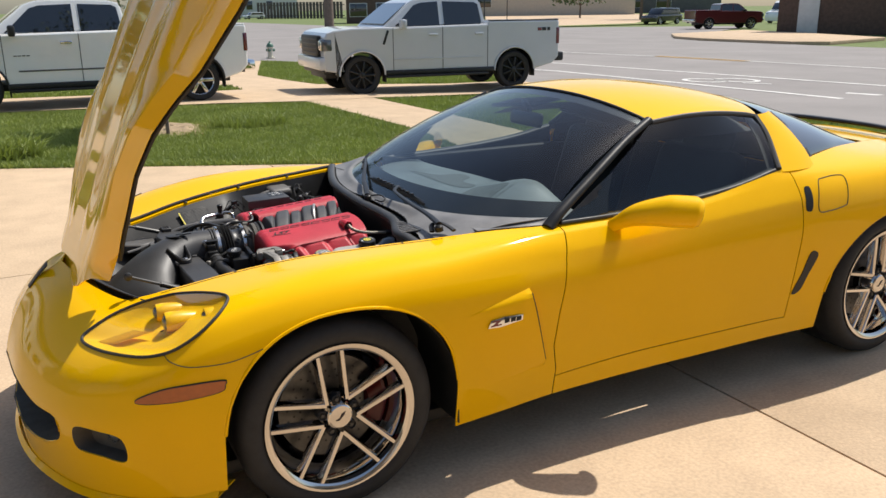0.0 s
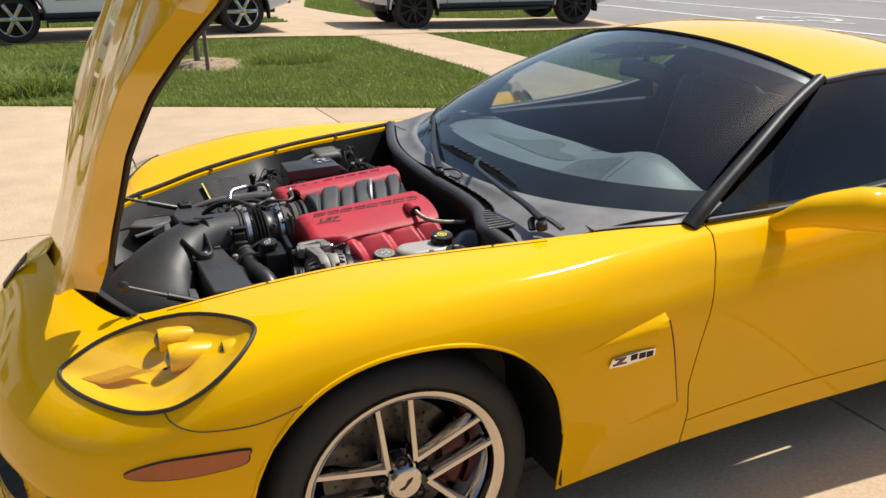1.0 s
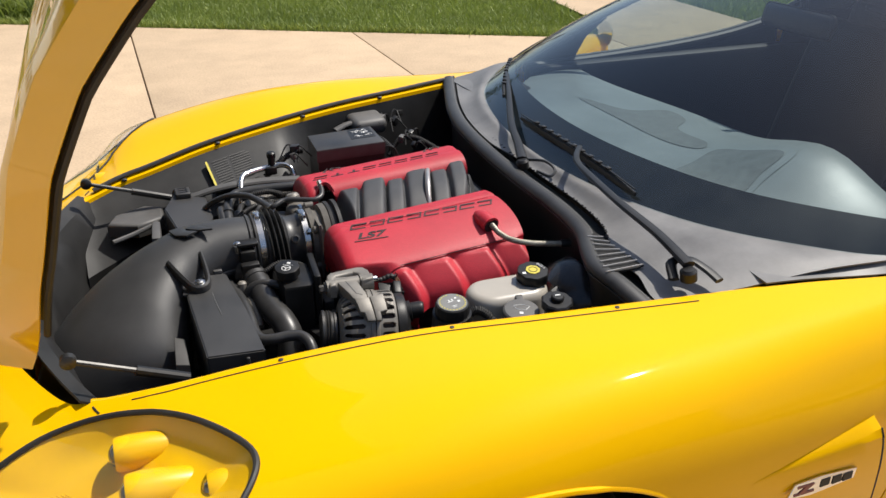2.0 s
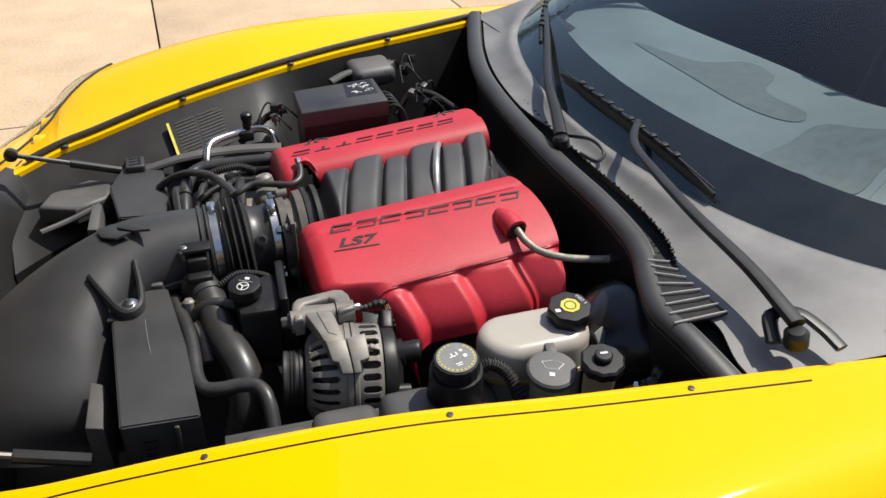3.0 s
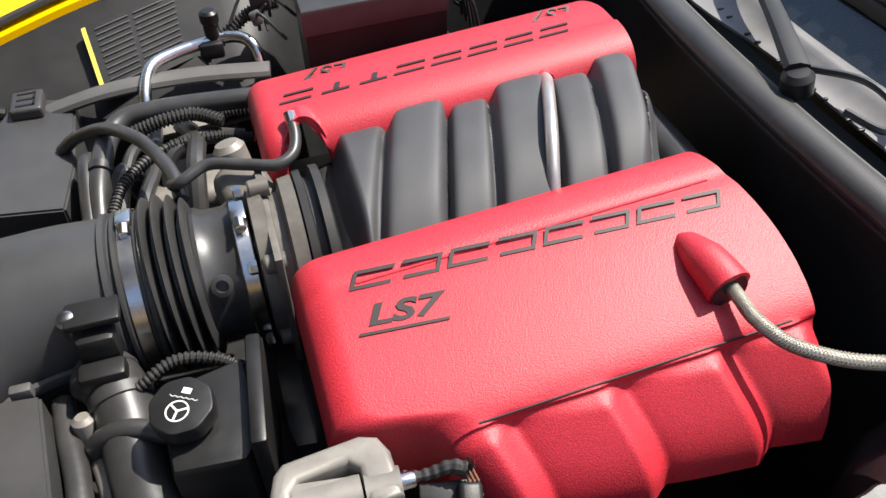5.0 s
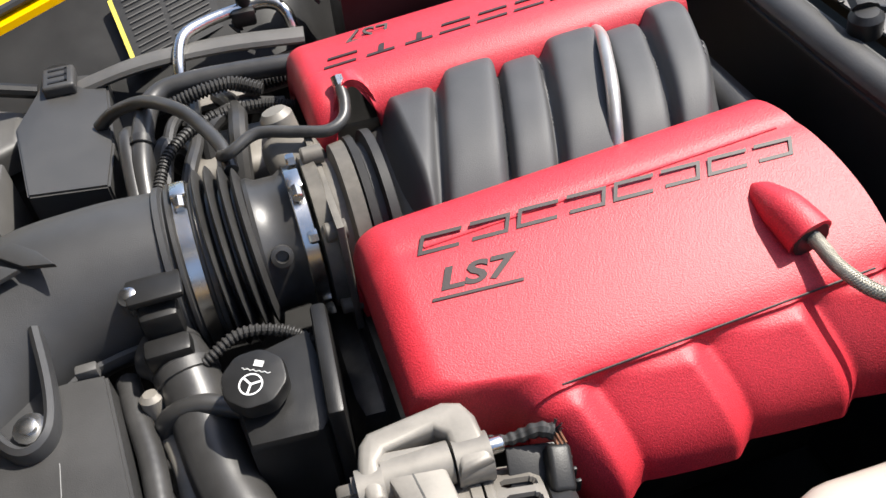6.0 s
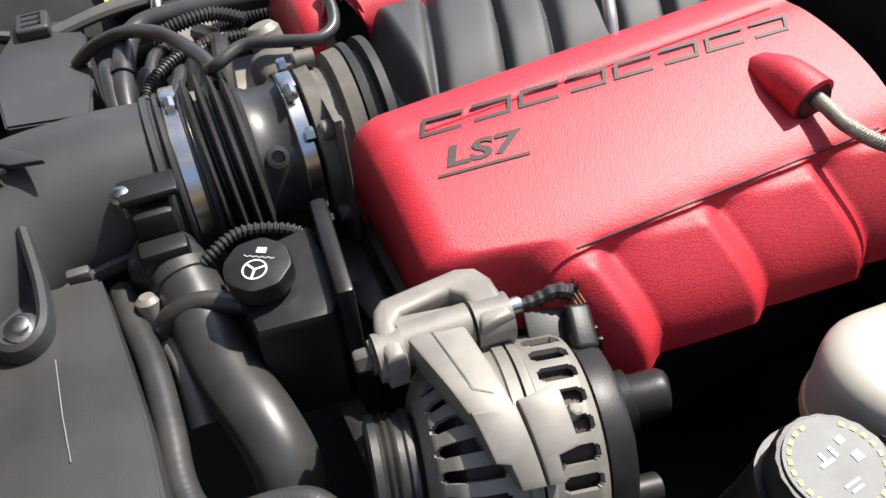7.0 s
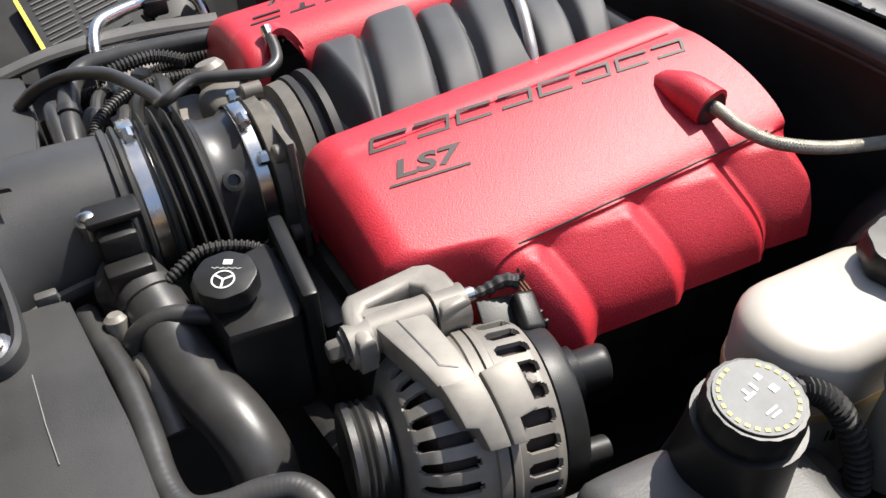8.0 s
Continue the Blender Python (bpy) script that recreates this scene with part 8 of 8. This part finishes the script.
def build_trees():
    for k, (x, y, h, r) in enumerate(((22, 150, 13, 6), (98, 190, 14, 7), (125, 175, 13, 7), (112, 160, 12, 6), (140, 150, 13, 7), (86, 112, 6, 4), (80, 90, 9, 5), (-14, 34, 9, 4.5), (-6, 36, 8, 4), (-24, 30, 10, 5))):
        tree("leafy green street tree", (x, y, -.2), h, r, 1500, 20 + k, leaf=.32)
    # staked sapling whose crown shades the lawn
    sap = empty("sapling", "young tree between two stakes in a mulch ring on the lawn", "sapling", (1.1, 9.25, ground_z(1.1, 9.25)))
    part("stem", tube_bm([(0, 0, 0), (.01, .01, .9), (0, 0, 1.9), (.03, 0, 3.1)], lambda f: .040 * (1 - .6 * f), 8, 12), BARK, None).parent = sap
    stake_wood = make_mat("stake_wood", (.17, .13, .10), .8)
    for y, top in ((-.78, -.70), (.82, .74)):
        part("stake", tube_bm([(.01, y, 0), (.0, top, 1.5)], .026, 6), stake_wood, None).parent = sap
    rng = random.Random(3)
    limbs = []
    for k in range(11):
        a, reach, rise = rng.uniform(0, 6.28) + k * 2.4, rng.uniform(.5, .95), rng.uniform(.1, .8)
        z0 = 1.5 + .13 * k
        tip = Vector((reach * math.cos(a), .85 * reach * math.sin(a), z0 + rise))
        limbs.append((Vector((.01, 0, z0)), tip))
        part("limb", tube_bm([(.01, 0, z0), tuple(Vector((.01, 0, z0)).lerp(tip, .5) + Vector((0, 0, .06))), tuple(tip)], lambda f: .016 * (1 - .75 * f), 5, 8), BARK, None).parent = sap
    verts, faces = [], []
    for k in range(2600):
        p0, p1 = limbs[k % len(limbs)]
        p = p0.lerp(p1, rng.uniform(.25, 1.1)) + Vector((rng.gauss(0, .13), rng.gauss(0, .13), rng.gauss(0, .14)))
        s = rng.uniform(.04, .075)
        u = Vector((rng.gauss(0, 1), rng.gauss(0, 1), rng.gauss(0, 1))).normalized()
        v = u.cross(Vector((0, .3, 1))).normalized()
        n = len(verts)
        verts += [tuple(p - u * s), tuple(p + v * s * .5), tuple(p + u * s), tuple(p - v * s * .5)]
        faces.append((n, n + 1, n + 2, n + 3))
    me = bpy.data.meshes.new("crown")
    me.from_pydata(verts, [], faces)
    me.materials.append(LEAF)
    cr = new("crown", me)
    cr["kind"] = "stuff"
    cr.parent = sap
    # mulch ring: a low mound of chips
    rows = []
    for i in range(9):
        r = .62 * i / 8
        rows.append([(1.22 + r * 1.0 * math.cos(w) + .04 * math.sin(5 * w), 9.1 + r * 1.5 * math.sin(w), ground_z(1.2, 9.1) - .05 + .085 * (1 - (i / 8) ** 2) + .012 * math.sin(w * 7 + i * 2)) for w in [2 * math.pi * k / 32 for k in range(33)]])
    tagged(part("mulch_bed", grid_bm(rows), MULCH), "straw-coloured mulch ring round the sapling", "mulch", kind="stuff")


build_trees()


# ---- grass ----
def blades(name, label, area, count, height, seed, width=.006, lean=.5, test=None):
    rng = random.Random(seed)
    verts, faces = [], []
    x0, x1, y0, y1 = area
    made = 0
    while made < count:
        x, y = rng.uniform(x0, x1), rng.uniform(y0, y1)
        if test and not test(x, y):
            continue
        made += 1
        z = ground_z(x, y) - .05
        h = height * rng.uniform(.55, 1.25) + .05
        a = rng.uniform(0, 6.28)
        wx, wy = math.cos(a) * width, math.sin(a) * width
        lx, ly = rng.gauss(0, lean) * h * .5, rng.gauss(0, lean) * h * .5
        n = len(verts)
        verts += [(x - wx, y - wy, z), (x + wx, y + wy, z), (x + lx * .4 + wx * .7, y + ly * .4 + wy * .7, z + h * .6), (x + lx * .4 - wx * .7, y + ly * .4 - wy * .7, z + h * .6), (x + lx, y + ly, z + h)]
        faces += [(n, n + 1, n + 2, n + 3), (n + 3, n + 2, n + 4)]
    me = bpy.data.meshes.new(name)
    me.from_pydata(verts, [], faces)
    me.materials.append(BLADE)
    tagged(new(name, me), label, "grass", kind="stuff")


LAWN = [(-9, lawn_line(-9) + .02), (-1.28, 6.95), (3.1, 4.80), (3.62, 4.60), (3.95, 5.40), (4.18, 7.17), (4.17, 11.6), (-1.1, 12.55), (-9, 13.8)]
VERGE = [(5.35, 4.4), (5.56, 8.66), (5.72, 12.0), (9.5, 12.1), (10.4, 12.0), (10.5, 8), (10.5, 2), (9, -4), (6, 1)]
PATCH = [(7.75, 27.2), (5.70, 20.4), (5.78, 18.4), (6.05, 16.4), (9, 15.1), (10.7, 14.9), (12.4, 18.5), (10, 23.3)]
STRIP = [(-12, 17.4), (-1.5, 15.3), (2, 14.75), (3.88, 15.15), (3.9, 16.4), (-1.5, 18.4), (-12, 21)]
blades("grass", "mown green lawn with uneven blades", (-6, 4.2, 4.6, 13.2), 170000, .022, 1, .0055, .8, lambda x, y: inside(LAWN, x, y))
blades("grass", "mown green verge beyond the footpath", (5.3, 10.6, -3, 12.2), 45000, .038, 2, .010, .6, lambda x, y: inside(VERGE, x, y))
blades("grass", "mown green patch by the street and hydrant", (5.6, 12.5, 14.8, 27.3), 32000, .05, 3, .012, .6, lambda x, y: inside(PATCH, x, y))
blades("grass", "mown green strip behind the parking strip", (-6, 4, 14.7, 20), 18000, .05, 9, .012, .6, lambda x, y: inside(STRIP, x, y))
blades("grass_tuft", "tall arching uncut tufts at the lawn's edge", (-2.2, -.5, 6.95, 8.3), 1500, .23, 5, .010, 1.5, lambda x, y: inside(LAWN, x, y) and (x + 1.15) ** 2 * 1.1 + (y - 7.62) ** 2 * 3.2 < .52)
blades("grass_tuft", "tall uncut blue-green tufts behind the sapling", (1.7, 3.1, 8.2, 9.8), 1500, .13, 6, .008, .8, lambda x, y: (x - 2.35) ** 2 * 1.5 + (y - 8.95) ** 2 * 1.8 < .45)
blades("grass_tuft", "uncut fringe beside the footpath", (3.55, 4.15, 5.2, 11.2), 1200, .06, 7, .007, .7, lambda x, y: inside(LAWN, x, y) and x > 3.8 + .05 * math.sin(y * 3))
blades("grass_tuft", "uncut fringe along the driveway", (-6, 3.6, 4.6, 9.6), 3500, .07, 8, .006, .9, lambda x, y: inside(LAWN, x, y) and y < lawn_line(x) + .10)


# ---- behind the camera, unseen: a plain house front and trees added for reflections close the lot ----
def build_behind():
    siding = make_mat("tan_siding", (.30, .25, .20), .8, 0, .08, 2, bump=.2, bump_scale=40)
    # Out of view; added so the side windows mirror a dark front.
    b = empty("house", "unseen tan house added behind the driveway", "house", (-10, -13, 0))
    part("wall", box_bm((9, -4, 2.6), (22, 8, 5.2), .02), siding, None).parent = b
    own = bmesh.new()
    vs = [own.verts.new(p) for p in ((-2.6, .6, 5.2), (20.6, .6, 5.2), (20.6, -8.6, 5.2), (-2.6, -8.6, 5.2), (-2.6, -4, 8.2), (20.6, -4, 8.2))]
    for q in ((0, 1, 5, 4), (2, 3, 4, 5), (0, 4, 3), (1, 2, 5), (0, 3, 2, 1)):
        own.faces.new([vs[i] for i in q])
    bmesh.ops.recalc_face_normals(own, faces=own.faces[:])
    part("roof", own, make_mat("dark_shingle", (.07, .065, .06), .9, 0, .25, 6, bump=.5, bump_scale=50), None, smooth=0).parent = b
    white = make_mat("white_trim", (.7, .7, .68), .6, 0, .05, 4)
    part("garage_door", box_bm((6.5, .03, 1.1), (4.8, .10, 2.2), .02), white, None).parent = b
    for x in (12.5, 16):
        part("window", box_bm((x, .03, 1.8), (1.3, .10, 1.5), .02), DARK_GLASS, None).parent = b
    h2 = empty("house", "pale house beyond the driveway's far end", "house", (-16, 10, 0))
    part("wall", box_bm((0, 6, 2.6), (8, 14, 5.2), .02), make_mat("pale_siding", (.86, .85, .83), .75, 0, .06, 2, bump=.2, bump_scale=40), None).parent = h2
    part("roof", box_bm((0, 6, 5.6), (9, 15, .8), .1), make_mat("brown_shingle", (.12, .09, .07), .9, 0, .25, 6, bump=.5, bump_scale=50), None).parent = h2
    for y in (.5, 3.2, 6, 9.5, 11.8):
        part("window", box_bm((4.03, y, 2.0), (.10, 1.3, 1.5), .02), DARK_GLASS, None).parent = h2
    # Trees out of view, added as dark shapes for the paint to reflect.
    for k, (x, y, h, r) in enumerate(((-16, -6, 9, 4), (-10.5, 27, 8, 3.0), (-13, 5, 8, 2.6))):
        tree("unseen leafy tree added behind the driveway", (x, y, 0), h, r, 1300, 60 + k, leaf=.35, low=.3)


build_behind()
